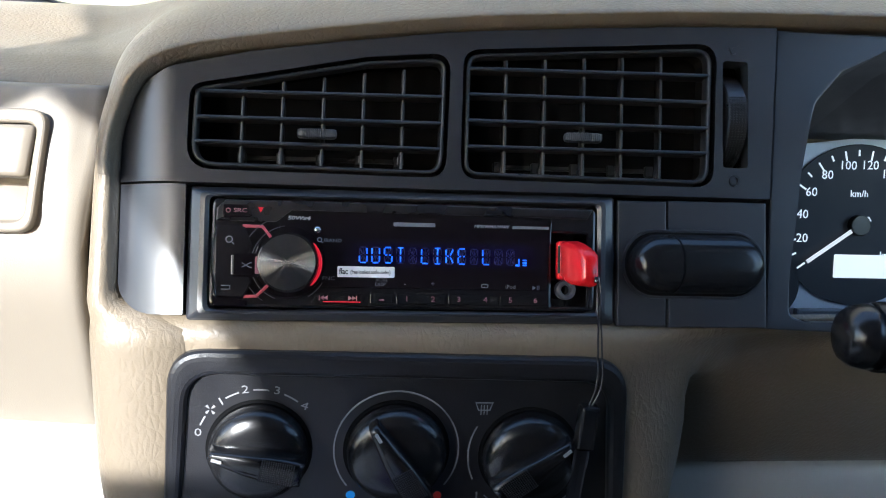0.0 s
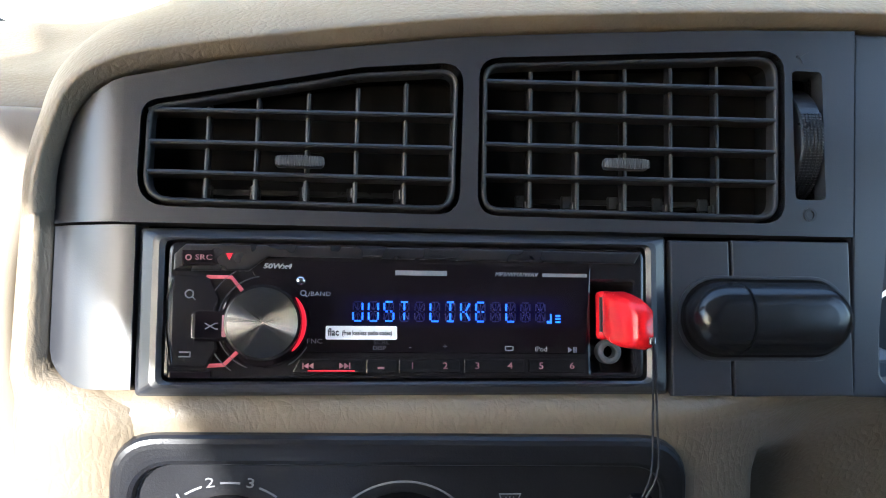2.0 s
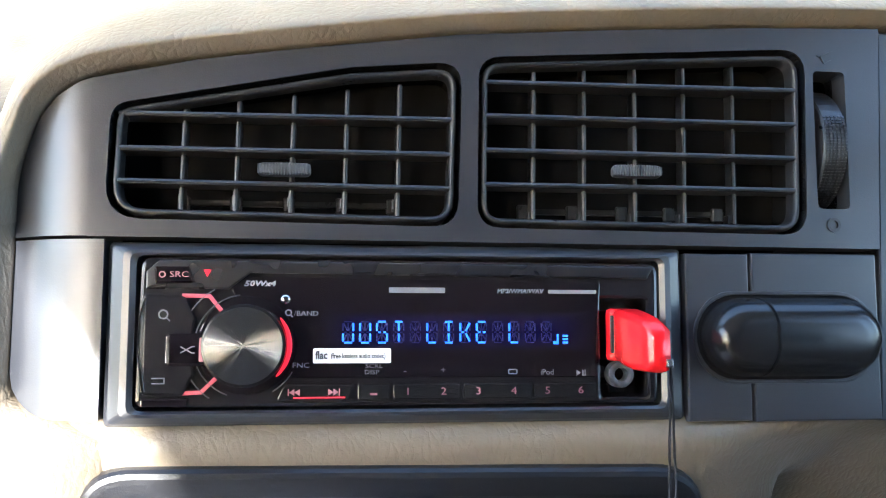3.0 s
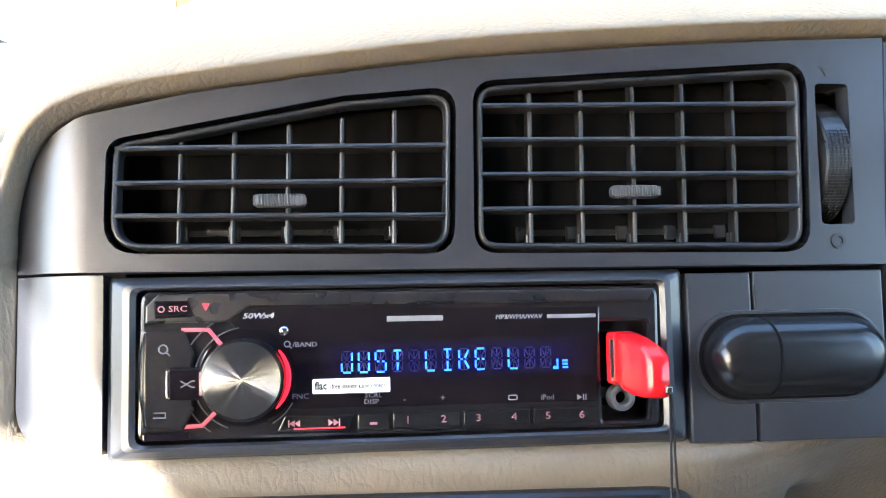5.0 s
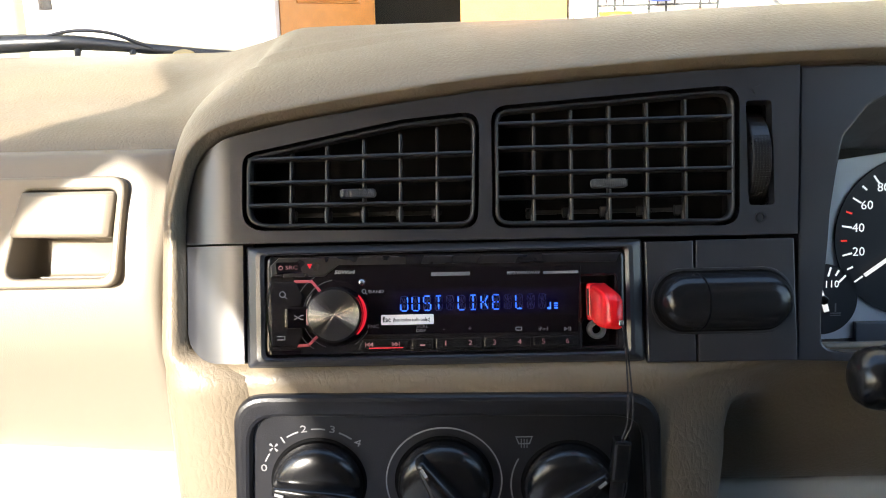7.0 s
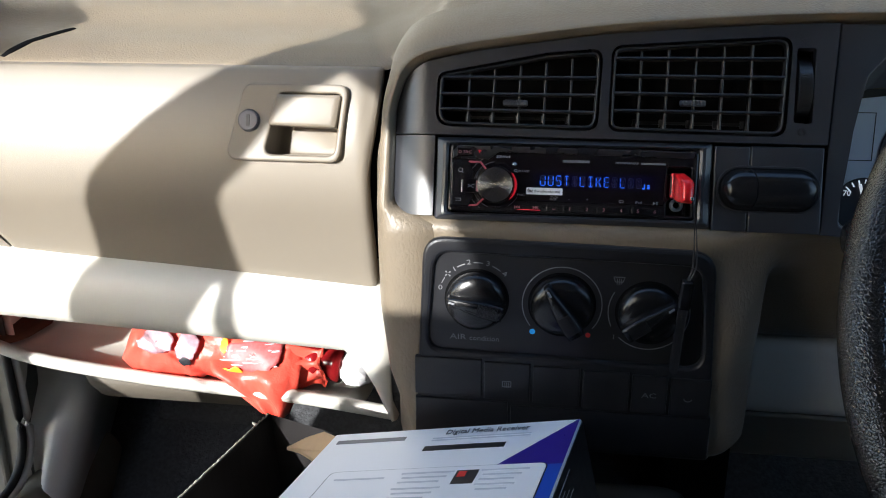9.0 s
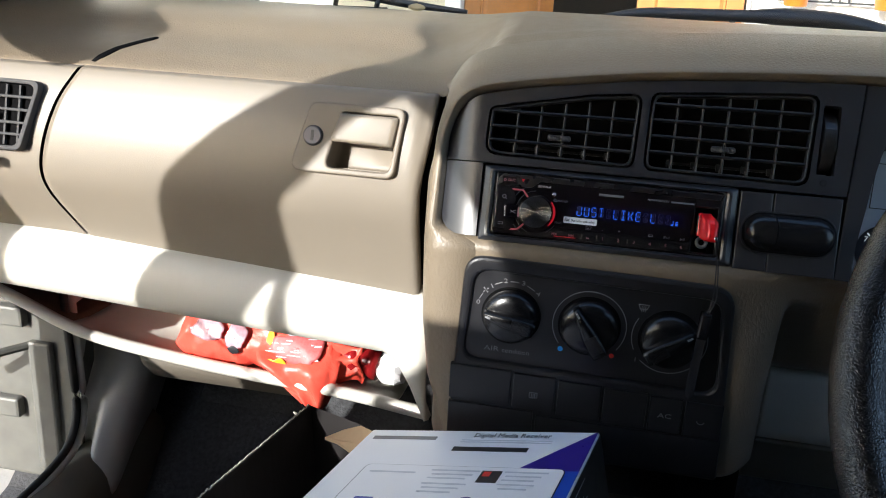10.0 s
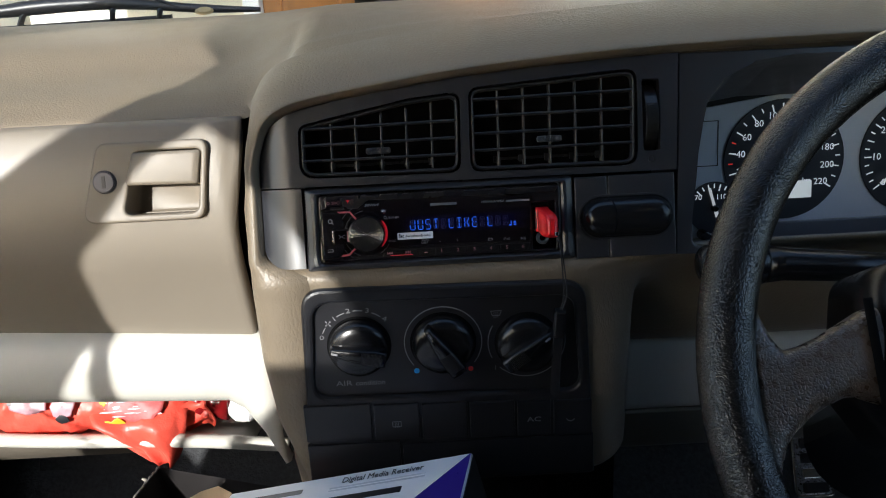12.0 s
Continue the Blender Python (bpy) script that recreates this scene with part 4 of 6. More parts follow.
# bottom keys
tr = part("track_key", plate(rounded([(0.0075, -0.0205), (0.0300, -0.0207), (0.0320, -0.0158), (0.0100, -0.0155)], 0.0006), (), FW + 0.0014, FW - 0.001, 0.0003), SATIN, radio, at=UP)
for u, s in ((0.0128, -1), (0.0258, 1)):
    tri = [plate([(s * a, -0.0011), (s * (a + 0.0017), 0), (s * a, 0.0011)], (), 0.0002, 0) for a in (-0.002, -0.0003)]
    part("skip_sign", join(*tri, box(s * 0.0016 - 0.0002, -0.0011, 0, s * 0.0016 + 0.0002, 0.0011, 0.0002)), REDINK, tr, at=on(UP, u, -0.0180, FW + 0.0015))
part("red_line", plate(rect(0.0128, -0.0199, 0.0292, -0.0195), (), FW + 0.0017, FW + 0.0014), REDGLOW, tr, at=UP)
for u0, u1, marks in ((0.0333, 0.0435, "-"), (0.0448, 0.0665, "12"), (0.0680, 0.0900, "34"), (0.0915, 0.1125, "56")):
    kb = part("preset_key", plate(rect(u0, -0.0205, u1, -0.0157, 0.0006), (), FW + 0.0014, FW - 0.001, 0.0003), SATIN, radio, at=UP)
    for i, s in enumerate(marks):
        u = (u0 + u1) / 2 if len(marks) == 1 else u0 + (u1 - u0) * (0.22 if i == 0 else 0.76)
        lettering(s, 0.0034 if s != "-" else 0.008, REDINK, kb, on(UP, u, -0.0181, FW + 0.0015), "numeral", wide=1.2)
# aux socket
part("aux_socket", plate(circle(0.1218, -0.0130, 0.0045, 28), (circle(0.1218, -0.0130, 0.0022, 20),), 0.0040, -0.001, 0.0010), TABGREY, radio, "round audio socket", UP)

# ---- red memory stick in the radio ----
stick = empty("memory_stick", *up(0.121, 0.000, 0.0), "red memory stick with black wrist cord plugged into the radio", "memory stick")
b1 = box(-0.0045, -0.0088, 0.001, 0.0055, 0.0088, 0.006, 0.0015)
part("collar", b1, RED, stick, at=on(UP, 0.1215, 0.0003, 0))
body = rounded([(-0.0048, -0.0090), (0.0056, -0.0100), (0.0056, 0.0070), (0.0020, 0.0098), (-0.0048, 0.0094)], 0.0028)
bm = bmesh.new()
rings = []
for z, s, dx in ((0.005, 0.80, 0.0), (0.007, 0.90, 0.0), (0.013, 0.98, 0.0004), (0.019, 0.97, 0.0012), (0.024, 0.90, 0.0022), (0.0275, 0.76, 0.0030), (0.0295, 0.5, 0.0035)):
    rings.append([bm.verts.new((p[0] * s + dx, p[1] * s - 0.19 * max(0, z - 0.006), z)) for p in body])
for r0, r1 in zip(rings, rings[1:]):
    for i in range(len(body)):
        bm.faces.new((r0[i], r0[(i + 1) % len(body)], r1[(i + 1) % len(body)], r1[i]))
bm.faces.new(rings[-1])
bm.faces.new(rings[0][::-1])
part("casing", bm, RED, stick, "glossy red plastic casing", on(UP, 0.1225, 0.0005, 0), True)
part("slot", box(-0.0061, -0.0062, 0.009, -0.0053, 0.0062, 0.0105), INK, stick, at=on(UP, 0.1225, 0.0005, 0))
part("cord_eye", box(-0.0011, -0.0013, 0, 0.0011, 0.0013, 0.0035, 0.0004), STEEL, stick, at=on(UP, 0.1285, -0.0085, 0.0268))
a = up(0.1290, -0.0090, 0.029)
for dx in (0.0, 0.0026):
    pts = [a, a + Vector((0.0022 + dx * 0.3, 0.004, -0.008)), Vector((0.1335 + dx * 0.6, -0.032, 0.868)), Vector((0.1340 + dx, -0.035, 0.850)), Vector((0.1305 + dx * 0.4, -0.034, 0.839))]
    pts = [p for row in smooth_rows([pts], 2) for p in row]
    part("cord", tube(pts, 0.00045, 6), INK, stick)
part("cord_clip", box(-0.0042, -0.004, -0.0105, 0.0042, 0.004, 0.0105, 0.0015), SATIN, stick, "black plastic cord clip", pose(0.1305, -0.034, 0.8305, 0, 4, 0))
strap = [Vector((0.1302, -0.033, 0.822)), Vector((0.1290, -0.026, 0.79)), Vector((0.1285, -0.0225, 0.76)), Vector((0.128, -0.022, 0.735)), Vector((0.1290, -0.022, 0.725))]
part("strap", tube([p for row in smooth_rows([strap], 2) for p in row], 0.0035, 8, flat=0.25, up=(0, 1, 0)), INK, stick, "flat black strap")

# ---- heater panel ----
heater = empty("heater_panel", 0.05, 0.0, 0.70, "black heater control panel with three rotary knobs", "heater panel")
ho = rounded([(-0.0610, 0.695), (0.1595, 0.695), (0.1515, 0.8578), (-0.0535, 0.8612)], [0.004, 0.004, 0.020, 0.018], 8)
hi = rounded([(-0.0505, 0.7735), (0.1480, 0.7700), (0.1425, 0.8465), (-0.0450, 0.8500)], [0.012, 0.012, 0.014, 0.014], 8)
part("panel", plate(ho, (hi,), 0.0060, -0.060, 0.0042), HEATBLACK, heater, "satin black surround", LOW)
part("panel_floor", plate([(p[0] * 1.0, p[1]) for p in hi], (), 0.0012, -0.004), HEATBLACK, heater, at=LOW)
WF = 0.0013


def heater_knob(u, v, r, turn):
    k = part("rotary_knob", dish(circle(0, 0, r, 44), ((0, 0), (0.0, 0.0035), (0.02, 0.0062), (0.07, 0.0088), (0.18, 0.0108), (0.4, 0.0122), (0.7, 0.0128))), SATIN, heater, "glossy black rotary knob", on(LOW, u, v, WF), True)
    bm = bmesh.new()
    rings = []
    n = 22
    for f, h in ((1.0, 0.0080), (0.99, 0.0155), (0.95, 0.0180), (0.84, 0.0193), (0.5, 0.0200)):
        ring = []
        for sgn in (1, -1):
            for i in range(n):
                x = (-0.93 + 1.86 * i / (n - 1)) * r * sgn
                wid = (0.13 + 0.23 * (0.5 + 0.5 * x / r)) * r * sgn * (0.62 + 0.38 * math.sqrt(max(0, 1 - (x / r / 0.96) ** 2)))
                ring.append(bm.verts.new((x * (0.97 if f < 0.9 else 1), -wid * f, h - 0.0035 * max(0, -x / r - 0.2) * (1 if f < 1 else 0))))
        rings.append(ring)
    for r0, r1 in zip(rings, rings[1:]):
        for i in range(2 * n):
            j = (i + 1) % (2 * n)
            bm.faces.new((r0[i], r0[j], r1[j], r1[i]))
    bm.faces.new(rings[-1])
    part("grip_bar", bm, SATIN, k, at=on(LOW, u, v, WF, turn), smooth=True)
    part("pointer", box(-0.0022, -0.0007, 0, 0.0022, 0.0007, 0.0004), WHITEINK, k, "white pointer mark", on(LOW, u, v, WF + 0.0202, turn) @ Matrix.Translation((-r * 0.74, 0, -0.0012)) @ Matrix.Rotation(radians(-8), 4, "Y"))
    dots = [box(x - 0.0003, y - 0.0003, 0, x + 0.0003, y + 0.0003, 0.0004) for x in np.linspace(r * 0.12, r * 0.74, 15) for y in np.linspace(-0.0046, 0.0046, 11)]
    part("ribbed_patch", join(*dots), HEATBLACK, k, at=on(LOW, u, v, WF + 0.0198, turn))
    part("knob_gap", plate(circle(0, 0, r * 1.07, 40), (), 0.0003, 0.0), VOID, heater, at=on(LOW, u, v, WF))
    return k


heater_knob(-0.0147, 0.8135, 0.0222, -12)
heater_knob(0.0470, 0.8128, 0.0228, -58)
heater_knob(0.1085, 0.8100, 0.0222, 216)


def arc_line(u, v, r, a0, a1):
    bm = bmesh.new()
    n = max(4, int(abs(a1 - a0) / 5))
    rows = []
    for i in range(n + 1):
        a = radians(a0 + (a1 - a0) * i / n)
        rows.append([(u + q * math.cos(a), v + q * math.sin(a), h) for q, h in ((r - 0.00035, WF), (r - 0.00035, WF + 0.0002), (r + 0.00035, WF + 0.0002), (r + 0.00035, WF))])
    bm.free()
    return loft(rows)


part("scale_line", arc_line(0.0470, 0.8128, 0.0285, -38, 218), WHITEINK, heater, at=LOW)
part("scale_line", arc_line(0.1085, 0.8100, 0.0285, 150, 205), WHITEINK, heater, at=LOW)
part("scale_line", arc_line(0.1085, 0.8100, 0.0285, 225, 380), WHITEINK, heater, at=LOW)
for s, u, v, t in (("0", -0.0415, 0.8215, 0), ("1", -0.0312, 0.8362, 28), ("2", -0.0207, 0.8418, 5), ("3", -0.0067, 0.8413, -8), ("4", 0.0053, 0.8340, -20)):
    lettering(s, 0.0052, WHITEINK, heater, on(LOW, u, v, WF + 0.0001, t), "numeral", wide=1.35)
for a0, a1 in ((146, 156), (108, 121), (81, 95), (53, 67)):
    part("scale_line", arc_line(-0.0147, 0.8135, 0.0283, a0, a1), WHITEINK, heater, at=LOW)
part("fan_sign", join(*[moved(plate(rounded([(0, 0), (0.0026, 0.0003), (0.0022, 0.0016)], 0.0003), (), 0.0002, 0), Matrix.Rotation(radians(90 * i + 20), 4, "Z")) for i in range(4)]), WHITEINK, heater, at=on(LOW, -0.0360, 0.8325, WF))
df = [plate([(-0.0042, 0.0025), (-0.0028, -0.0016), (0.0028, -0.0016), (0.0042, 0.0025)], ([(-0.0036, 0.0020), (-0.0024, -0.0011), (0.0024, -0.0011), (0.0036, 0.0020)],), 0.0002, 0.0)]
df += [box(x - 0.0002, -0.0035, 0, x + 0.0002, 0.0012, 0.0002) for x in (-0.0014, 0, 0.0014)]
part("defrost_sign", join(*df), WHITEINK, heater, at=on(LOW, 0.0865, 0.8335, WF))
part("blue_dot", plate(circle(0, 0, 0.0021, 20), (), 0.0003, 0), BLUEDOT, heater, at=on(LOW, 0.0264, 0.7905, WF))
part("red_dot", plate(circle(0, 0, 0.0019, 20), (), 0.0003, 0), REDDOT, heater, at=on(LOW, 0.0666, 0.7900, WF))
lettering("AIR", 0.0060, GREYINK, heater, on(LOW, -0.0345, 0.7830, WF + 0.0001), align="LEFT", wide=1.35)
lettering("condition", 0.0056, GREYINK, heater, on(LOW, -0.0200, 0.7826, WF + 0.0001), align="LEFT", wide=1.05)
part("person_sign", join(box(-0.0004, -0.002, 0, 0.0004, 0.0014, 0.0002)), GREYINK, heater, "small air direction mark", on(LOW, 0.0850, 0.7900, WF))
for u0, u1, v0, v1 in ((-0.0600, -0.0098, 0.7378, 0.7682), (-0.0078, 0.0262, 0.7365, 0.7668), (0.0282, 0.0626, 0.7355, 0.7655), (0.0644, 0.0980, 0.7345, 0.7645), (0.1000, 0.1252, 0.7335, 0.7632), (0.1275, 0.1560, 0.7330, 0.7625), (-0.0600, 0.0100, 0.7000, 0.7345), (0.0122, 0.1575, 0.7000, 0.7320)):
    part("push_button", plate(rect(u0, v0, u1, v1, 0.0008), (), 0.0082, 0.004, 0.0010), HEATBLACK, heater, "flat black blank button", LOW)
part("rear_window_sign", join(plate(rect(-0.0034, -0.0024, 0.0034, 0.0024, 0.0005), (rect(-0.0029, -0.0019, 0.0029, 0.0019, 0.0004),), 0.0002, 0), *[box(x - 0.0002, -0.0030, 0, x + 0.0002, 0.0014, 0.0002) for x in (-0.0013, 0, 0.0013)]), WHITEINK, heater, at=on(LOW, 0.0090, 0.7500, 0.0083))
lettering("AC", 0.0056, WHITEINK, heater, on(LOW, 0.1125, 0.7478, 0.0083), wide=1.4)
part("recirculation_sign", arc_line(0, 0, 0.003, 190, 340), WHITEINK, heater, at=on(LOW, 0.1400, 0.7480, 0.0083 - WF))

# ---- glovebox ----
glovebox = empty("glovebox", -0.28, 0.10, 0.79, "closed beige plastic glovebox with latch and key lock", "glovebox")
LID_Y = [0.083, 0.0745, 0.0655, 0.0595, 0.0568, 0.0560, 0.0575, 0.0605, 0.0665, 0.0745, 0.0775, 0.0800, 0.0880]
LID_Z = [0.778, 0.806, 0.835, 0.853, 0.865, 0.880, 0.900, 0.917, 0.940, 0.958, 0.9635, 0.9668, 0.9675]


def lid_foot(x):
    """Height of the line between the lid and the shelf's rounded edge."""
    return curve(x, [-0.80, -0.575, -0.474, -0.377, -0.302, -0.24, -0.20, -0.122, -0.10], [0.806, 0.803, 0.8025, 0.796, 0.792, 0.788, 0.7855, 0.780, 0.778])


def lid_drop(x, z):
    return z + (lid_foot(x) - 0.779) * curve(z, [0.778, 0.806, 0.85], [1.0, 0.5, 0.0])


def lid_left(z):
    return curve(z, [0.78, 0.81, 0.84, 0.872, 0.91, 0.94, 0.975], [-0.449, -0.459, -0.472, -0.478, -0.470, -0.459, -0.438])


def lid_rows(x_of, n=74):
    rows = []
    for i in range(n + 1):
        row = []
        for y, z in zip(LID_Y, LID_Z):
            x0, x1 = x_of(z)
            x = x0 + (x1 - x0) * i / n
            row.append(Vector((x, y, lid_drop(x, z))))
        rows.append(row)
    return smooth_rows(rows, 2)


def lid_y(z):
    return curve(z, LID_Z, LID_Y)


rows = [row + [p + Vector((0, 0.014, 0)) for p in row[::-1]] for row in lid_rows(lambda z: (lid_left(z), -0.1035 - 0.0095 * (1 - smoothstep(0.88, 0.955, z))))]
for row in rows:
    for p in row:
        p.y += 0.0040 * smoothstep(-0.120, -0.1090, p.x) ** 2
bm = loft(rows, True, True)
hole = [f for f in bm.faces if abs(f.calc_center_median().x + 0.164 + (f.calc_center_median().z - 0.925) * -0.10) < 0.0305 and abs(f.calc_center_median().z - 0.9245) < 0.0265 and len(f.verts) == 4]
bmesh.ops.delete(bm, geom=hole, context="FACES")
lid = part("lid", bm, BEIGE, glovebox, "smooth beige lid", smooth=True)
# the latch's surround lies on the lid, leaning with it
lean = math.degrees(math.atan2(lid_y(0.955) - lid_y(0.895), 0.06))
LID = Matrix.Translation((0, lid_y(0.925) - 0.0005, 0.925)) @ Matrix.Rotation(radians(90 - lean), 4, "X")
eo = rounded([(-0.229, -0.031), (-0.133, -0.031), (-0.1265, 0.031), (-0.2130, 0.031)], [0.010, 0.010, 0.009, 0.010], 6)
ei = rounded([(-0.1955, -0.0255), (-0.1375, -0.0255), (-0.1320, 0.0235), (-0.1830, 0.0235)], [0.006, 0.007, 0.005, 0.005], 6)
part("latch_plate", plate(eo, (ei,), 0.0042, -0.004, 0.0026), LATCH, glovebox, "raised beige latch surround", LID)
well = dish(ei, ((0.0, 0.001), (0.01, -0.008), (0.05, -0.0125), (0.12, -0.0140)), False)
for v in well.verts:
    if v.co.z < -0.005:
        v.co.z -= 0.20 * (0.0235 - v.co.y)
part("latch_well", well, LATCH, glovebox, "shallow finger recess", LID, True)
part("latch_handle", dish(rounded([(-0.1925, -0.0025), (-0.1360, -0.0035), (-0.1320, 0.0226), (-0.1852, 0.0226)], 0.0025), ((0, -0.004), (0, 0.0030), (0.012, 0.0048), (0.04, 0.0058), (0.2, 0.0064))), LATCH, glovebox, "beige pull handle", LID, True)
lk = part("key_lock", plate(circle(-0.2080, 0.0010, 0.0092, 32), (), 0.0054, 0.0, 0.0008), INK, glovebox, "round key lock", LID)
part("lock_face", plate(circle(-0.2080, 0.0010, 0.0080, 28), (), 0.0068, 0.0045, 0.0008), LOCK, lk, "grey metal lock face", LID)
part("key_slot", box(-0.0013, -0.0046, 0, 0.0013, 0.0046, 0.0004), INK, lk, at=on(LID, -0.2080, 0.0010, 0.0068))

# end of the dashboard with the side vent
SIDE = [(y, z) for y, z in zip(LID_Y, LID_Z)]
SV0, SV1, SVB, SVT = -0.572, -0.4795, 0.889, 0.953
rows = []
for i in range(41):
    row = []
    for y, z in SIDE:
        x0 = lid_left(z) - 0.0036
        x = x0 - (0.80 + x0) * i / 40
        row.append(Vector((x, y, lid_drop(x, z))))
    rows.append(row)
part("end_panel", loft(smooth_rows(rows, 2)), BEIGE, dashboard, "beige dashboard end panel", smooth=True)
vlean = math.degrees(math.atan2(lid_y(0.952) - lid_y(0.892), 0.06))
SV = Matrix.Translation((0, lid_y(0.921) - 0.006, 0.921)) @ Matrix.Rotation(radians(90 - vlean), 4, "X")
so = rounded([(-0.575, -0.033), (-0.492, -0.033), (-0.474, 0.033), (-0.565, 0.034)], [0.006, 0.009, 0.008, 0.006], 6)
si = rounded([(-0.571, -0.029), (-0.496, -0.029), (-0.479, 0.029), (-0.562, 0.030)], [0.005, 0.009, 0.007, 0.005], 6)
svent = part("air_vent", plate(so, (si,), 0.0022, -0.012, 0.0012), SIDEGREY, dashboard, "dark grey side air vent", SV)
# shallow black sheet in place of the shade deep in the side vent
part("duct", dish(si, ((0, -0.003), (0, -0.0055)), False), VOID, svent, at=SV)
for v in (-0.018, -0.007, 0.005, 0.017):
    part("slat", box(-0.568, v - 0.0013, -0.004, -0.486 + v * 0.25, v + 0.0013, 0.0012, 0.0005, 1), SIDEGREY, svent, at=SV)
for u in (-0.556, -0.541, -0.526, -0.511, -0.497):
    part("upright_slat", box(u - 0.0010, -0.028, -0.004, u + 0.0010, 0.028, -0.001), SIDEGREY, svent, at=SV)
part("thumb_tab", box(-0.538, -0.004, 0, -0.522, 0.002, 0.008, 0.0015), SIDEGREY, svent, at=SV)
part("vent_switch", box(-0.562, -0.048, -0.002, -0.520, -0.0395, 0.008, 0.002), SIDEGREY, dashboard, "grey slider under the side vent", SV)
# groove in the top of the dash above the lid's corner: a black strip stands for its shade
g0, g1 = Vector((-0.440, 0.094)), Vector((-0.414, 0.168))
gp = []
for i in range(9):
    p = g0.lerp(g1, i / 8)
    gp.append(Vector((p.x, p.y, pad_height(p.x, p.y) - 0.0006)))
part("groove", tube(gp, [0.0030] + [0.0048] * 7 + [0.0036], 8, flat=0.5), VOID, dashboard, "near black strip for the shaded groove in the pad", smooth=True)

# added black sheet that keeps the gaps round the lid as dark as shade
part("lid_gap_shade", box(-0.79, 0.128, 0.790, -0.106, 0.132, 0.962), VOID, dashboard)

# ---- parcel shelf under the glovebox ----
shelf = empty("parcel_shelf", -0.33, 0.2, 0.64, "pale beige open parcel shelf under the glovebox", "shelf")
rows = []
for i in range(50):
    x = -0.80 + (0.80 - 0.098) * i / 49
    lift = 0.016 * (-0.11 - x) / 0.34 if x > -0.55 else 0.0207
    drop = 0.066 * max(0.0, (x + 0.138) / 0.038) ** 1.5
    zt = lid_foot(x) - lift
    prof = [(0.112, zt - 0.004), (0.092, zt - 0.001), (0.084, zt - 0.003), (0.075, zt - 0.010), (0.0695, zt - 0.021), (0.067, 0.750 - 0.2 * drop), (0.0675, 0.737 - 0.5 * drop), (0.071, 0.728 - 0.7 * drop), (0.080, 0.7205 - drop), (0.10, 0.719 - drop)]
    rows.append([Vector((x, y, z + lift)) for y, z in prof])
lip = part("shelf_lip", loft(smooth_rows(rows, 2)), PALE, shelf, "pale rounded shelf edge", smooth=True)
thick(lip, 0.004, 1.0)
# the tray lies well behind the lip: its parts are laid out nearer and set back as a whole
BACK = Matrix.Translation((0.043, -0.639, 1.047)) @ Matrix.Scale(1.22, 4) @ Matrix.Translation((-0.043, 0.639, -1.047))
rail = [(-0.66, 0.070, 0.765), (-0.58, 0.075, 0.738), (-0.526, 0.08, 0.715), (-0.49, 0.08, 0.699), (-0.449, 0.08, 0.687), (-0.37, 0.08, 0.678), (-0.289, 0.08, 0.671), (-0.191, 0.08, 0.667), (-0.10, 0.08, 0.656)]
rail = [p for row in smooth_rows([rail], 2) for p in row]
part("shelf_rail", tube(rail, 0.0065, 10), PALE, shelf, "pale rounded front rail", BACK, smooth=True)
rows = []
for p in rail:
    if p[0] > -0.125:
        continue
    z = p[2]
    rows.append([Vector((p[0], 0.080, z - 0.003)), Vector((p[0], 0.12, z - 0.012)), Vector((p[0], 0.165, z - 0.014)), Vector((p[0], 0.182, z - 0.002)), Vector((p[0], 0.188, z + 0.03)), Vector((p[0], 0.19, z + 0.13))])
cut = sum(1 for r in rows if r[0].x < -0.475)
tray = part("tray", loft(rows[cut - 1:]), PALE, shelf, "pale beige tray floor", BACK, smooth=True)
thick(tray, 0.004, -1.0)
# left end of the tray in a darker brown than the rest
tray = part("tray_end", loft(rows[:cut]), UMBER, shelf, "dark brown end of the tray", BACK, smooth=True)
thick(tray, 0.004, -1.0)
part("blower_cover", dish(rounded([(-0.44, 0.10), (-0.22, 0.10), (-0.22, 0.26), (-0.44, 0.26)], 0.03), ((0, 0.0), (0.03, -0.016), (0.10, -0.028), (0.2, -0.032))), TRIM, shelf, "grey brown blower cover under the tray", BACK @ pose(0, 0.02, 0.654), True)

# ---- red wrapped packet and bottle on the shelf ----
rng = random.Random(4)


def crumpled(rings, amp, seed, size=0.02):
    out = []
    for row in rings:
        new_row = []
        c = sum((Vector(p) for p in row), Vector()) / len(row)
        for p in row:
            p = Vector(p)
            d = (p - c).normalized()
            n = noise.noise((p + Vector((seed, 0, 0))) / size) + 0.6 * noise.noise((p + Vector((0, seed, 0))) / (size * 0.4)) + 0.7 * (0.5 - 2 * abs(noise.noise((p + Vector((0, 0, seed))) / (size * 1.1))))
            new_row.append(p + d * amp * n)
        out.append(new_row)
    return out


packet = empty("plastic_packet", *(BACK @ Vector((-0.27, 0.12, 0.66))), "crumpled red plastic packet on the parcel shelf", "packet")
rings = []
BX = [-0.362, -0.360, -0.350, -0.335, -0.315, -0.295, -0.285, -0.270, -0.250, -0.230, -0.213, -0.200, -0.190, -0.176, -0.166]
BT = [0.704, 0.722, 0.733, 0.736, 0.735, 0.731, 0.727, 0.732, 0.731, 0.726, 0.720, 0.714, 0.708, 0.704, 0.702]
BB = [0.684, 0.668, 0.660, 0.657, 0.658, 0.663, 0.667, 0.657, 0.650, 0.643, 0.640, 0.648, 0.662, 0.668, 0.669]
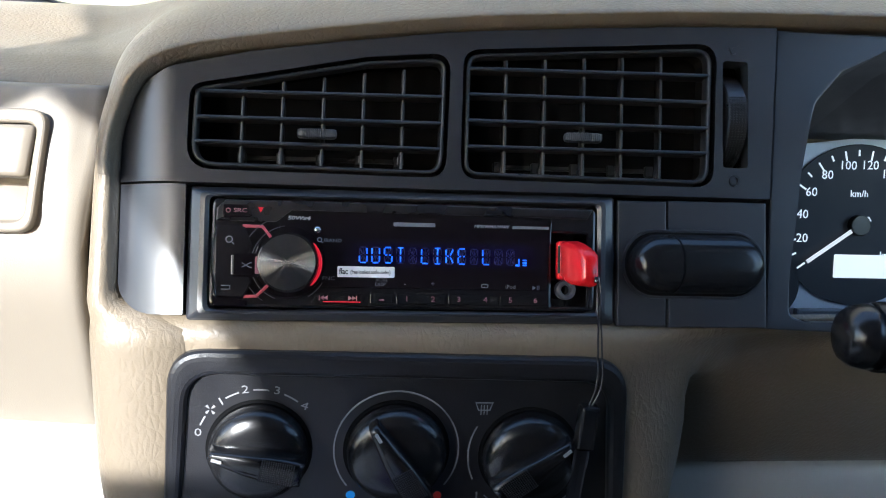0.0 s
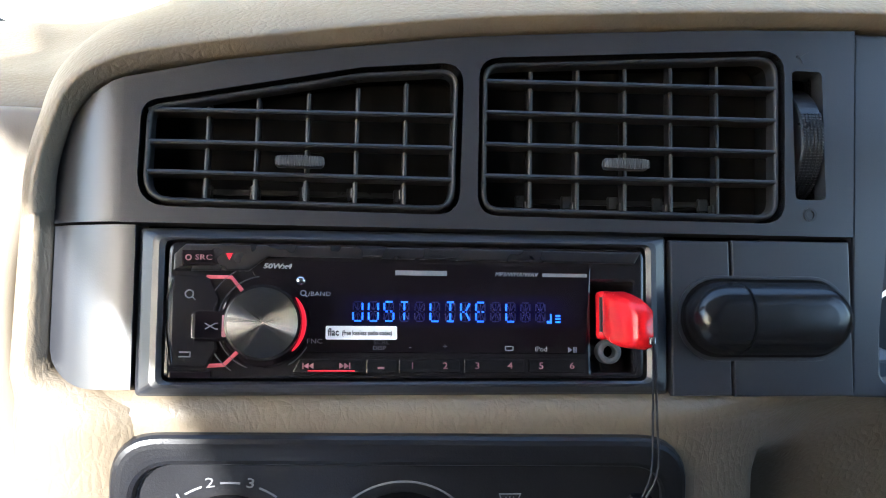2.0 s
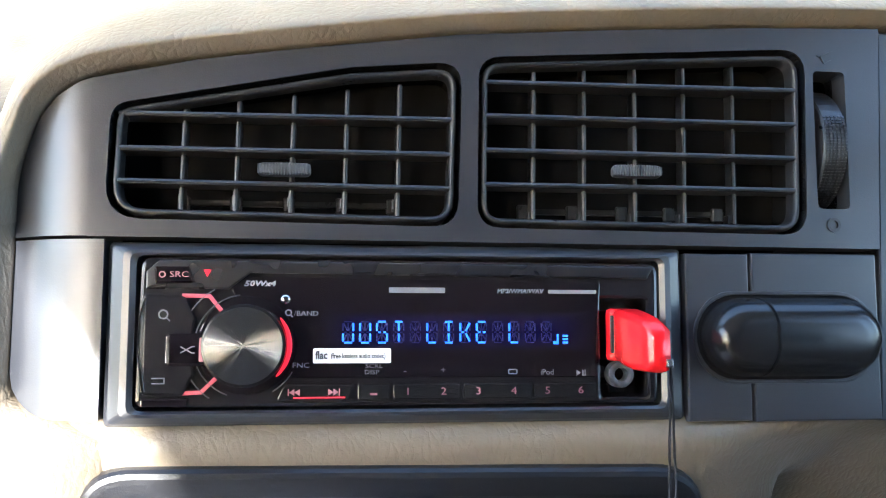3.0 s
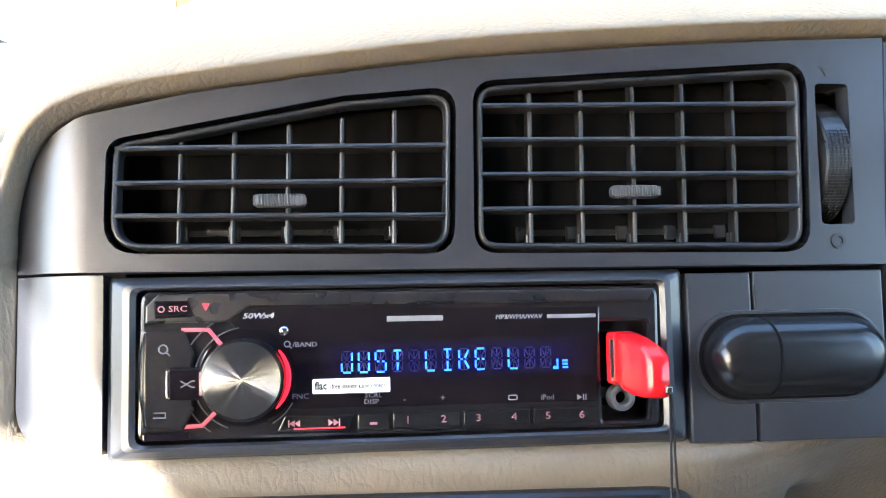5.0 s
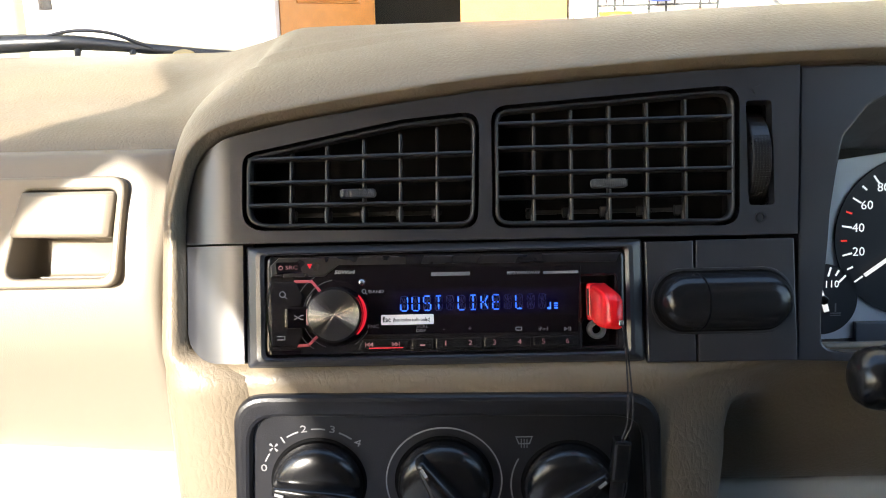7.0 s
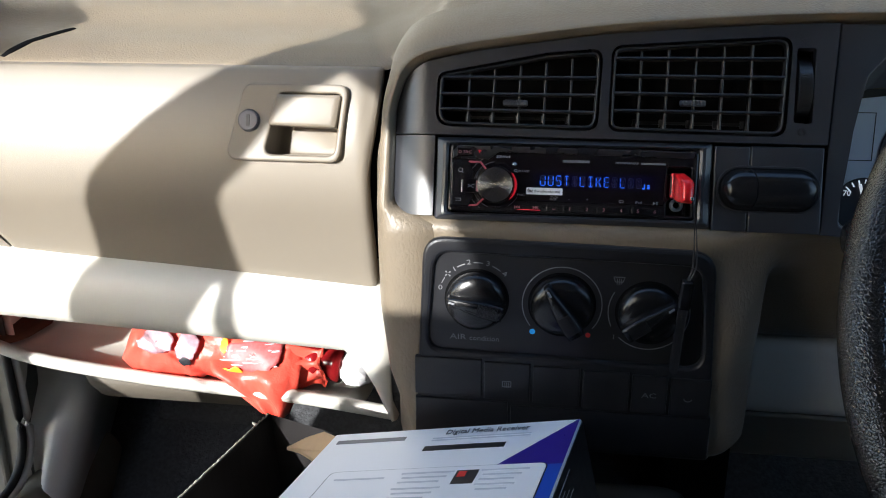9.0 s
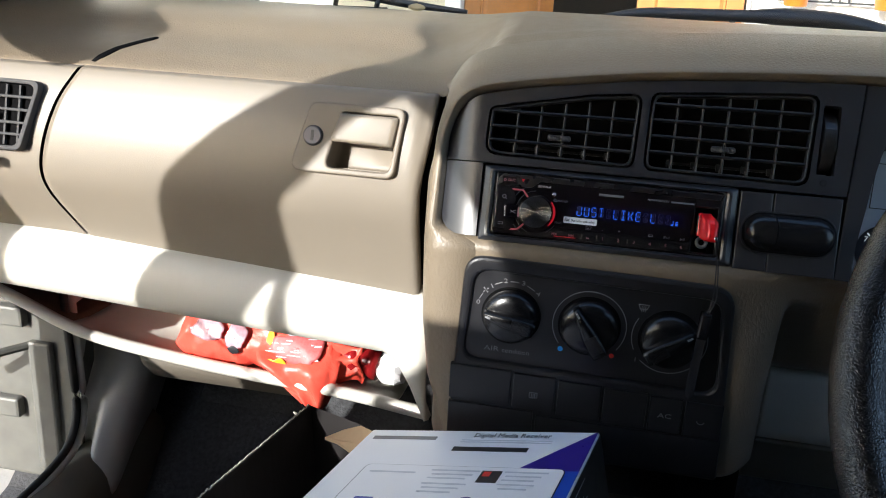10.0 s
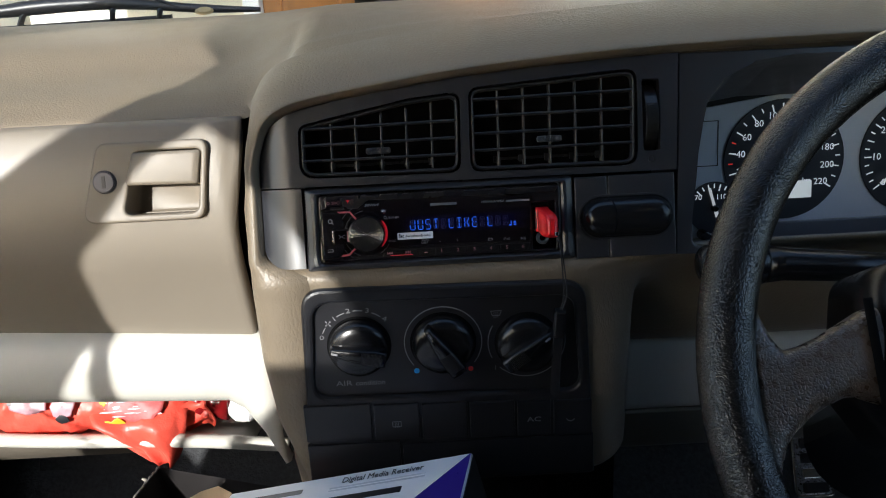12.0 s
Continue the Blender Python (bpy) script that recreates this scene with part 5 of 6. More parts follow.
for i in range(57):
    f = i / 56
    x = BX[0] + (BX[-1] - BX[0]) * f
    top, bot = curve(x, BX, BT), curve(x, BX, BB)
    cz, h = (top + bot) / 2, (top - bot) / 2
    d = 0.040 if x < -0.2 else 0.024
    rings.append([(x, 0.128 - d * math.cos(a) - 0.004, cz + h * math.sin(a)) for a in [2 * math.pi * j / 36 for j in range(36)]])
part("wrapper", loft(crumpled(rings, 0.0042, 3.1, 0.016), True, True), BAGRED, packet, "crumpled glossy red wrapper", BACK, smooth=True)
# loose flap hanging over the rail
rows = []
for j in range(16):
    f = j / 15
    xc, w = -0.236 + 0.022 * f, 0.088 - 0.068 * f ** 1.6
    rows.append([Vector((xc + (g - 0.5) * w, 0.092 - 0.022 * smoothstep(0, 0.35, f) + 0.014 * smoothstep(0.84, 1.0, g) + 0.0055 * abs(math.sin(g * 7 - f * 2.6)) * (0.3 + f) + 0.005 * noise.noise((g * 5, f * 3, 2)), 0.704 - 0.054 * f - 0.008 * g * f)) for g in [k / 19 for k in range(20)]])
fl = part("flap", loft(rows), BAGRED, packet, "loose red wrapper flap", BACK, smooth=True)
thick(fl, 0.0008)


def patch(bx, bz, w, h, mat, seed, label):
    """A printed patch of uneven outline that follows the wrapper's front."""
    rows = []
    for f in [k / 7 for k in range(8)]:
        row = []
        for g in range(28):
            a = 2 * math.pi * g / 28
            r = f * (1 + 0.35 * noise.noise((math.cos(a) * 1.3, math.sin(a) * 1.3, seed)) + 0.2 * noise.noise((math.cos(a) * 3, math.sin(a) * 3, seed + 5)))
            x, z = bx + w * r * math.cos(a), bz + h * r * math.sin(a)
            top, bot = curve(x, BX, BT), curve(x, BX, BB)
            e = min(0.95, abs(z - (top + bot) / 2) / max(0.004, (top - bot) / 2))
            row.append(Vector((x, 0.124 - (0.040 if x < -0.2 else 0.024) * math.sqrt(1 - e * e) - 0.0062 + 0.0010 * noise.noise((x * 80, z * 80, seed)), z)))
        rows.append(row)
    thick(part("printed_patch", loft(rows, True), mat, packet, label, BACK, smooth=True), 0.0006)


# gathered neck of the wrapper, pleated lengthwise
rings = []
for i in range(20):
    f = i / 19
    x = -0.205 + 0.034 * f
    r = 0.027 - 0.009 * smoothstep(0.0, 0.8, f) + 0.003 * smoothstep(0.85, 1.0, f)
    rings.append([(x - 0.004 * math.sin(a * 3), 0.112 + 0.8 * r * (1 + 0.13 * math.sin(a * 9 + f * 1.5)) * math.cos(a), 0.686 + r * (1 + 0.13 * math.sin(a * 9 + f * 1.5)) * math.sin(a)) for a in [2 * math.pi * j / 60 for j in range(60)]])
part("gathered_neck", loft(rings, True, True), BAGRED, packet, "pleated red wrapper neck", BACK, smooth=True)
patch(-0.325, 0.713, 0.017, 0.011, LILAC, 1.0, "lilac and white print")
patch(-0.296, 0.708, 0.011, 0.013, LILAC, 2.0, "lilac print")
patch(-0.298, 0.712, 0.0060, 0.006, PAPER, 2.4, "white print")
patch(-0.343, 0.712, 0.0022, 0.0015, INK, 7.1, "dark print")
patch(-0.233, 0.705, 0.027, 0.014, BAGPINK, 3.0, "pink print")
patch(-0.252, 0.684, 0.013, 0.009, YELLOW, 4.0, "yellow print")
patch(-0.260, 0.712, 0.004, 0.006, YELLOW, 5.0, "yellow print")
patch(-0.297, 0.696, 0.006, 0.004, INK, 6.0, "dark print")
for i in range(22):
    patch(-0.233 + rng.uniform(-0.024, 0.024), 0.705 + rng.uniform(-0.012, 0.012), rng.uniform(0.003, 0.007), rng.uniform(0.0004, 0.0008), PALEINK, 8.0 + i, "fine pale print")
bottle = empty("bottle", *(BACK @ Vector((-0.16, 0.12, 0.667))), "dark red bottle with crumpled white cap wrap", "bottle")
part("bottle_neck", tube([(-0.205, 0.120, 0.690), (-0.186, 0.117, 0.688), (-0.184, 0.117, 0.688), (-0.178, 0.116, 0.687), (-0.176, 0.116, 0.687), (-0.166, 0.115, 0.686), (-0.164, 0.115, 0.686), (-0.156, 0.114, 0.685)], [0.019, 0.0185, 0.0195, 0.0195, 0.017, 0.0165, 0.0178, 0.0178], 24, up=(0, 0, 1)), BOTTLERED, bottle, "", BACK, True)
rings = [[(x, 0.114 + r * math.cos(a), 0.682 + r * math.sin(a)) for a in [2 * math.pi * j / 26 for j in range(26)]] for x, r in ((-0.158, 0.008), (-0.156, 0.012), (-0.151, 0.0150), (-0.144, 0.0165), (-0.137, 0.0160), (-0.131, 0.0135), (-0.128, 0.008))]
part("cap_wrap", loft(crumpled(rings, 0.0035, 7.7, 0.008), True, True), PAPER, bottle, "crumpled white wrap", BACK, smooth=False)

# ---- printed radio box lying on the open carton ----
e1 = Vector((-0.196, 0.034, -0.049)).normalized()
e2 = Vector((-0.179, -0.983, 0.034))
e2 = (e2 - e1 * e2.dot(e1)).normalized()
e3 = e2.cross(e1) if e2.cross(e1).z > 0 else e1.cross(e2)
BOX = Matrix(((-e1.x, -e2.x, e3.x, 0), (-e1.y, -e2.y, e3.y, 0), (-e1.z, -e2.z, e3.z, 0), (0, 0, 0, 1)))
BOX = Matrix.Translation(Vector((0.0638, -0.0634, 0.7463))) @ BOX @ Matrix.Scale(0.945, 4)
# local x: to the right along the far edge (0 at its right end), y: away from the viewer (0 at the far edge), z: out of the top
rbox = empty("radio_box", *(BOX @ Vector((-0.1, -0.12, -0.075))), "white, violet and black printed cardboard radio box", "box")
BW, BD, BH = 0.205, 0.27, 0.075
part("carton", box(-BW, -BD, -BH, 0, 0, 0, 0.0015), PAPER, rbox, "white cardboard box", BOX)
part("black_side", plate([(-BD, -BH), (0, -BH), (0, -0.002), (-BD, -0.002)], (), 0.0004, 0.0), CARD, rbox, "black printed side", BOX @ Matrix(((0, 0, 1, 0), (1, 0, 0, 0), (0, 1, 0, 0), (0, 0, 0, 1))))
part("violet_corner", plate([(-0.001, -0.001), (-0.0476, -0.0655), (-0.0476, -0.068), (-0.001, -0.068)], (), 0.0004, 0.0), VIOLET, rbox, at=BOX)
part("blue_stripe", plate([(-0.001, -0.068), (-0.016, -0.068), (-0.016, -BD + 0.001), (-0.001, -BD + 0.001)], (), 0.0004, 0.0), BLUE, rbox, at=BOX)
frm = rounded([(-0.1765, -BD + 0.004), (-0.0105, -BD + 0.004), (-0.0105, -0.0660), (-0.1765, -0.0660)], 0.006)
part("info_frame", plate(frm, (), 0.0007, 0.0), INK, rbox, at=BOX)
part("info_panel", plate([(-0.0935 + (p[0] + 0.0935) * 0.990, -0.166 + (p[1] + 0.166) * 0.992) for p in frm], (), 0.0010, 0.0), PAPER, rbox, at=BOX)
part("maker_mark", box(-0.196, -0.0190, 0, -0.136, -0.0135, 0.0004), GREYINK, rbox, "plain dark bar of the maker's mark", BOX)
lettering("Digital Media Receiver", 0.0105, INK, rbox, BOX @ Matrix.Translation((-0.0705, -0.0100, 0.0003)), wide=0.70)
part("print_rule", join(*[box(-0.112, y, 0, -0.034, y + 0.0016, 0.0003) for y in (-0.0195, -0.0230)]), PALEINK, rbox, at=BOX)
part("model_mark", box(-0.114, -0.0385, 0, -0.050, -0.0315, 0.0004), INK, rbox, at=BOX)
for x0, x1, y0, n in ((-0.168, -0.128, -0.078, 1), (-0.116, -0.076, -0.073, 3), (-0.116, -0.080, -0.094, 3), (-0.056, -0.022, -0.073, 3), (-0.056, -0.028, -0.092, 2), (-0.140, -0.098, -0.120, 4), (-0.140, -0.104, -0.146, 4), (-0.052, -0.018, -0.115, 6), (-0.060, -0.022, -0.152, 6), (-0.146, -0.100, -0.178, 5)):
    for i in range(n):
        part("print_line", box(x0 + 0.0012 * ((i * 5) % 3), y0 - 0.0062 * i - 0.0018, 0.001, x1 - 0.004 * ((i * 7) % 3), y0 - 0.0062 * i, 0.0013), PALEINK, rbox, at=BOX)
pic = part("picture", box(-0.074, -0.091, 0.001, -0.058, -0.073, 0.0014), INK, rbox, at=BOX)
part("picture_patch", box(-0.072, -0.082, 0.0014, -0.066, -0.075, 0.0017), REDDOT, pic, at=BOX)
part("picture", plate(circle(-0.072, -0.124, 0.0088, 24, 0.0110), (), 0.0014, 0.001), VIOLET, rbox, at=BOX)
part("picture", box(-0.160, -0.139, 0.001, -0.145, -0.119, 0.0014), BLUE, rbox, at=BOX)
SB = BOX @ Matrix(((0, 0, 1, 0), (1, 0, 0, 0), (0, 1, 0, 0), (0, 0, 0, 1)))
part("side_print", join(*[box(-0.24 + 0.004 * (j % 2), -0.0092 - 0.0048 * j, 0.0004, -0.060 - 0.010 * ((j * 5) % 3), -0.0086 - 0.0048 * j, 0.0006) for j in range(12)]), PALEINK, rbox, at=SB)

# ---- open black carton below the box ----
carton = empty("open_carton", -0.25, -0.02, 0.50, "open black cardboard carton with torn white edge", "carton")
c0, c1 = Vector((-0.240, 0.135, 0.618)), Vector((-0.322, -0.240, 0.604))
way = (c1 - c0).normalized()
side = Vector((way.y, -way.x, 0))
side = side if side.x > 0 else -side
n = 110
edge = [c0.lerp(c1, i / n) + Vector((0, 0, 0.0015 * noise.noise((i * 0.7, 0, 0)))) for i in range(n + 1)]
part("left_wall", join(loft([[p + side * 0.0035, p - side * 0.0, p - side * 0.0 - Vector((0, 0, 0.22)), p + side * 0.0035 - Vector((0, 0, 0.22))] for p in edge], True, True)), CARD, carton)
part("torn_edge", tube([p + side * 0.0017 + Vector((0, 0, 0.0006 + 0.0005 * math.sin(i * 2.6))) for i, p in enumerate(edge)], [0.0006 + 0.0005 * (i % 2) for i in range(len(edge))], 6), CARDEDGE, carton, "torn white corrugated edge")
part("end_wall", loft([[c0 + side * s + Vector((0, 0, -0.02 * s / 0.2)), c0 + side * s + Vector((0, 0, -0.22))] for s in (0.0, 0.05, 0.1, 0.2, 0.27)]), CARD, carton)
notch = [(-0.2540, 0.128, 0.6105), (-0.2505, 0.128, 0.6085), (-0.2500, 0.128, 0.602), (-0.2485, 0.128, 0.595), (-0.2478, 0.128, 0.588)]
part("torn_notch", tube(notch, [0.0010, 0.0018, 0.0015, 0.0018, 0.0008], 8), CARDEDGE, carton, "torn white edge")
tan = [Vector((-0.197, 0.065, 0.625)), Vector((-0.174, 0.055, 0.643)), Vector((-0.150, 0.030, 0.665)), Vector((-0.129, -0.005, 0.682)), Vector((-0.135, -0.010, 0.671)), Vector((-0.151, 0.000, 0.656)), Vector((-0.176, 0.040, 0.638))]
part("bent_flap", loft([tan, [p - Vector((0, 0, 0.003)) for p in tan]], True, True), CARDTAN, carton, "bare tan cardboard flap")
part("inner_wall", loft([[p + side * 0.004 - Vector((0, 0, 0.004)), p + side * 0.02 - Vector((0, 0, 0.21))] for p in edge]), CARD, carton)
part("bottom", loft([[p - Vector((0, 0, 0.10)) + side * 0.01, p + side * 0.26 - Vector((0, 0, 0.07))] for p in edge]), CARDIN, carton, "grey brown carton inside")
part("right_wall", loft([[p + side * 0.265 - Vector((0, 0, 0.02)), p + side * 0.265 - Vector((0, 0, 0.22))] for p in edge]), CARD, carton)
for i in range(9):
    q = c0 + way * rng.uniform(0.03, 0.2) + side * rng.uniform(0.05, 0.18) - Vector((0, 0, 0.086))
    part("plastic_scrap", loft(crumpled([[q + Vector((0.010 * math.cos(a) * r, 0.008 * math.sin(a) * r, h)) for a in [2 * math.pi * k / 10 for k in range(10)]] for r, h in ((1, 0), (0.8, 0.006), (0.3, 0.009))], 0.003, i, 0.006), True, True), PALEINK, carton, "scrap of clear plastic")

# ---- steering wheel and stalk ----
wheel = empty("steering_wheel", 0.372, -0.08, 0.90, "black leather steering wheel with worn rim", "steering wheel")
SW = Matrix.Translation((0.3616, -0.2426, 0.8887)) @ Matrix.Rotation(radians(55), 4, "X")
R = 0.1826
ringp = [(R * math.cos(2 * math.pi * i / 96), R * math.sin(2 * math.pi * i / 96), 0) for i in range(96)]
part("rim", moved(tube(ringp, 0.0137, 20, True), SW), GRIP, wheel, "worn grained leather rim", smooth=True)
hub = rounded([(-0.100, -0.030), (0.100, -0.030), (0.118, 0.0), (0.105, 0.060), (-0.105, 0.060), (-0.118, 0.0)], 0.015)
part("hub", dish(hub, ((-0.02, -0.045), (0.0, -0.012), (0.03, 0.004), (0.1, 0.010), (0.4, 0.013))), SATIN, wheel, "black horn pad", SW, True)
SPOKE_X = (0.095, 0.115, 0.122, 0.128, 0.1365, 0.1454, 0.1542, 0.159, 0.163, 0.168, 0.171)
SPOKE_TOP = (0.040, 0.036, 0.032, 0.029, 0.0245, 0.021, 0.019, 0.025, 0.036, 0.052, 0.060)
SPOKE_LOW = (-0.016, -0.007, -0.0045, -0.0045, -0.008, -0.0127, -0.020, -0.0255, -0.037, -0.056, -0.066)
for s in (-1, 1):
    rows = []
    for i in range(33):
        x = 0.095 + 0.075 * i / 32
        top, low = curve(x, SPOKE_X, SPOKE_TOP), curve(x, SPOKE_X, SPOKE_LOW)
        ring = []
        for j in range(24):
            a = 2 * math.pi * j / 24
            ca, sa = math.cos(a), math.sin(a)
            ring.append((s * x, (top + low) / 2 + (top - low) / 2 * math.copysign(abs(ca) ** 0.6, ca), -0.006 + 0.011 * math.copysign(abs(sa) ** 0.7, sa)))
        rows.append(ring)
    part("spoke", moved(loft(smooth_rows(rows, 1), True, True), SW), SPOKELEATHER, wheel, "brown worn leather covered spoke", smooth=True)
part("pad_seam", moved(tube([(-0.114, y, 0.0062) for y in np.linspace(-0.010, 0.040, 12)], 0.0022, 8), SW), VOID, wheel, "dark seam beside the horn pad", smooth=True)
part("column", moved(tube([(0, 0, -0.03), (0, 0, -0.12), (0, -0.02, -0.27)], [0.036, 0.040, 0.045], 24), SW), SATIN, wheel, smooth=True)
stalk = empty("control_stalk", 0.30, -0.094, 0.876, "black control stalk behind the steering wheel", "stalk")
arm = [(0.358, -0.100, 0.884), (0.300, -0.095, 0.888), (0.262, -0.0915, 0.8900), (0.252, -0.0910, 0.8905)]
part("stalk_arm", tube(arm, [0.009, 0.0098, 0.0105, 0.0120], 20, up=(0, 1, 0)), SATIN, stalk, smooth=True)
body = [(0.2525, -0.0910, 0.8905), (0.250, -0.0908, 0.8906), (0.240, -0.0902, 0.8912), (0.226, -0.0895, 0.8916), (0.2225, -0.0893, 0.8917), (0.2218, -0.0893, 0.8917)]
part("twist_grip", tube(body, [0.0115, 0.0128, 0.0137, 0.0137, 0.0134, 0.0126], 24, up=(0, 1, 0)), SATIN, stalk, "smooth black twist grip", smooth=True)
tip = [(0.2219, -0.0893, 0.8917), (0.2180, -0.0891, 0.8919), (0.2140, -0.0889, 0.8920), (0.2110, -0.0887, 0.8921), (0.2095, -0.0886, 0.8921), (0.2090, -0.0886, 0.8921)]
part("end_knob", tube(tip, [0.0127, 0.0126, 0.0117, 0.0096, 0.0066, 0.0030], 24, up=(0, 1, 0)), SATIN, stalk, "rounded black end knob", smooth=True)

# ---- lower dash behind the wheel, pedals ----
KNEE_X = (0.209, 0.213, 0.224, 0.30, 0.45, 0.70, 0.80)
knee = tagged(part("knee_panel", loft(smooth_rows([[Vector((x, y, z)) for y, z in ((0.16, 0.765), (0.13, 0.752), (0.108, 0.746), (0.097, 0.737), (0.100, 0.70), (0.103, 0.680), (0.108, 0.671))] for x in KNEE_X], 2)), PALE, None, "", smooth=True), "pale beige knee panel under the steering column", "panel", kind="structure")
thick(knee, 0.005)
# lower part faces down; its shade is put into a darker brown material
knee = tagged(part("knee_panel", loft(smooth_rows([[Vector((x, y, z)) for y, z in ((0.112, 0.669), (0.124, 0.650), (0.136, 0.628), (0.141, 0.617), (0.148, 0.608), (0.19, 0.608))] for x in KNEE_X], 2)), SILLM, None, "", smooth=True), "lower knee panel turned in below the pale one, coloured brown for its shade", "panel", kind="structure")
thick(knee, 0.005)
tagged(part("panel_edge", tube([(x, 0.145, 0.611) for x in (0.24, 0.34, 0.46, 0.60, 0.79)], 0.0042, 10), SILLM, None, smooth=True), "rounded lower edge of the knee panel", "trim", kind="structure")
# console side coloured near black, the footwell's shade put into it
tagged(part("footwell_wall", box(0.14, 0.05, 0.30, 0.190, 0.62, 0.70), VOID), "side of the centre console, coloured near black for the footwell's shade", "wall", kind="structure")

trimp = [p for row in smooth_rows([[(0.03, 0.0, 0.646), (0.095, 0.0, 0.647), (0.132, 0.0, 0.649), (0.149, 0.0, 0.642), (0.148, -0.006, 0.61), (0.143, -0.02, 0.55), (0.14, -0.03, 0.50)]], 2) for p in row]
tagged(part("console_trim", tube(trimp, 0.0085, 10, flat=0.7), TRIM, None, smooth=True), "brown trim round the gear lever console", "trim", kind="structure")


def pedal(x, y, z, w, h, label):
    p = empty("pedal", x, y, z - 0.05, label, "pedal", "foot pedals")
    m = pose(x, y, z, 62, 0, 0)
    part("pad", plate(rect(-w / 2, -h / 2, w / 2, h / 2, 0.006), (), 0.004, -0.004, 0.002), STEEL, p, "scuffed metal pad", m)
    part("pedal_frame", plate(rect(-w / 2 - 0.003, -h / 2 - 0.003, w / 2 + 0.003, h / 2 + 0.003, 0.008), (), 0.002, -0.006, 0.001), CHROME, p, "worn metal edge", m)
    for i in range(4):
        v = -h / 2 + h * (i + 0.5) / 4
        part("tread", plate(rect(-w * 0.36, v - h * 0.085, w * 0.36, v + h * 0.085, 0.003), (), 0.0085, 0.005, 0.001), RUBBER if i != 1 else CHROME, p, at=m)
    part("arm", tube([(x, y + 0.01, z), (x, y + 0.05, z + 0.08), (x, y + 0.04, z + 0.2)], 0.008, 10), BLACK, p)
    return p


pedal(0.512, 0.35, 0.428, 0.045, 0.075, "metal clutch pedal with rubber treads")
pedal(0.607, 0.35, 0.428, 0.055, 0.075, "metal brake pedal with rubber treads")

# ---- floor, tunnel, left door and pillar ----
floor = tagged(part("floor", loft([[Vector((x, y, z)) for y, z in ((-2.2, 0.26), (0.18, 0.26), (0.32, 0.30), (0.52, 0.46), (0.62, 0.62), (0.64, 0.85))] for x in (-0.78, -0.3, 0.0, 0.3, 0.78)]), CARPET), "charcoal carpeted car floor and bulkhead", "floor", kind="structure")
thick(floor, 0.01)
tagged(part("centre_tunnel", loft(smooth_rows([[Vector((-0.09, y, 0.26)), Vector((-0.07, y, 0.45)), Vector((-0.05, y, z)), Vector((0.15, y, z)), Vector((0.17, y, 0.45)), Vector((0.19, y, 0.26))] for y, z in ((-1.6, 0.52), (-0.35, 0.54), (-0.10, 0.60), (0.02, 0.62), (0.2, 0.62))], 1)), CARPET), "dark centre tunnel between the seats", "floor", kind="structure")
# carpeted wheel arch bulge in the passenger footwell
arch = tagged(part("footwell_bulge", dish(rounded([(-0.593, 0.218), (-0.365, 0.25), (-0.358, 0.457), (-0.526, 0.457)], [0.03, 0.03, 0.05, 0.05]), ((0, -0.1), (0.0, 0.0), (0.06, 0.012))), CARPET, None, "", Matrix.Translation((0, 0.47, 0)) @ Matrix.Rotation(radians(90), 4, "X"), True), "charcoal carpet bulge in the footwell", "carpet", kind="structure")

rows = []
for z in (0.34, 0.38, 0.42, 0.47, 0.53, 0.60, 0.70, 0.80):
    yb = 0.265 + 0.83 * (z - 0.42)
    rows.append([Vector(p) for p in ((-0.626, 0.275 + 0.02 * (z > 0.45), z), (-0.640, max(0.30, yb - 0.02), z), (-0.622, max(0.31, yb + 0.0), z), (-0.602, yb + 0.006, z), (-0.586, yb + 0.014, z), (-0.573, yb + 0.030, z), (-0.568, yb + 0.060, z), (-0.585, yb + 0.12, z), (-0.66, 0.75, z))])
tagged(part("kick_panel", loft(smooth_rows(rows, 2)), KICK, None, smooth=True), "grey plastic kick panel beside the footwell", "panel", kind="structure")
seal = [(-0.622, 0.27, 0.78), (-0.622, 0.27, 0.66), (-0.62, 0.27, 0.592), (-0.62, 0.273, 0.528), (-0.62, 0.276, 0.471), (-0.62, 0.252, 0.432), (-0.62, 0.198, 0.420), (-0.625, 0.12, 0.412), (-0.63, -0.10, 0.405), (-0.63, -0.6, 0.40)]
tagged(part("door_seal", tube([p for row in smooth_rows([seal], 2) for p in row], 0.0055, 10), RUBBER, None, smooth=True), "black rubber door seal", "seal", kind="structure")
seal2 = [(p[0] + 0.004, p[1] + 0.010, p[2] - 0.004) for p in seal]
tagged(part("door_frame", tube([p for row in smooth_rows([seal2], 2) for p in row], 0.0055, 10), KICK, None, smooth=True), "grey edge trim along the door opening", "frame", kind="structure")
tagged(part("door_sill", loft(smooth_rows([[Vector((-0.67, y, 0.36)), Vector((-0.64, y, 0.405)), Vector((-0.612, y, 0.418)), Vector((-0.585, y, 0.402)), Vector((-0.570, y, 0.375)), Vector((-0.56, y, 0.26))] for y in (-1.2, -0.2, 0.2, 0.30, 0.42)], 2)), SILLM, None, smooth=True), "brown grey plastic door sill", "sill", kind="structure")


SIDEM = Matrix(((0, 0.3714, -0.9285, -0.72), (1, 0, 0, 0), (0, 0.9285, 0.3714, 1.0), (0, 0, 0, 1)))
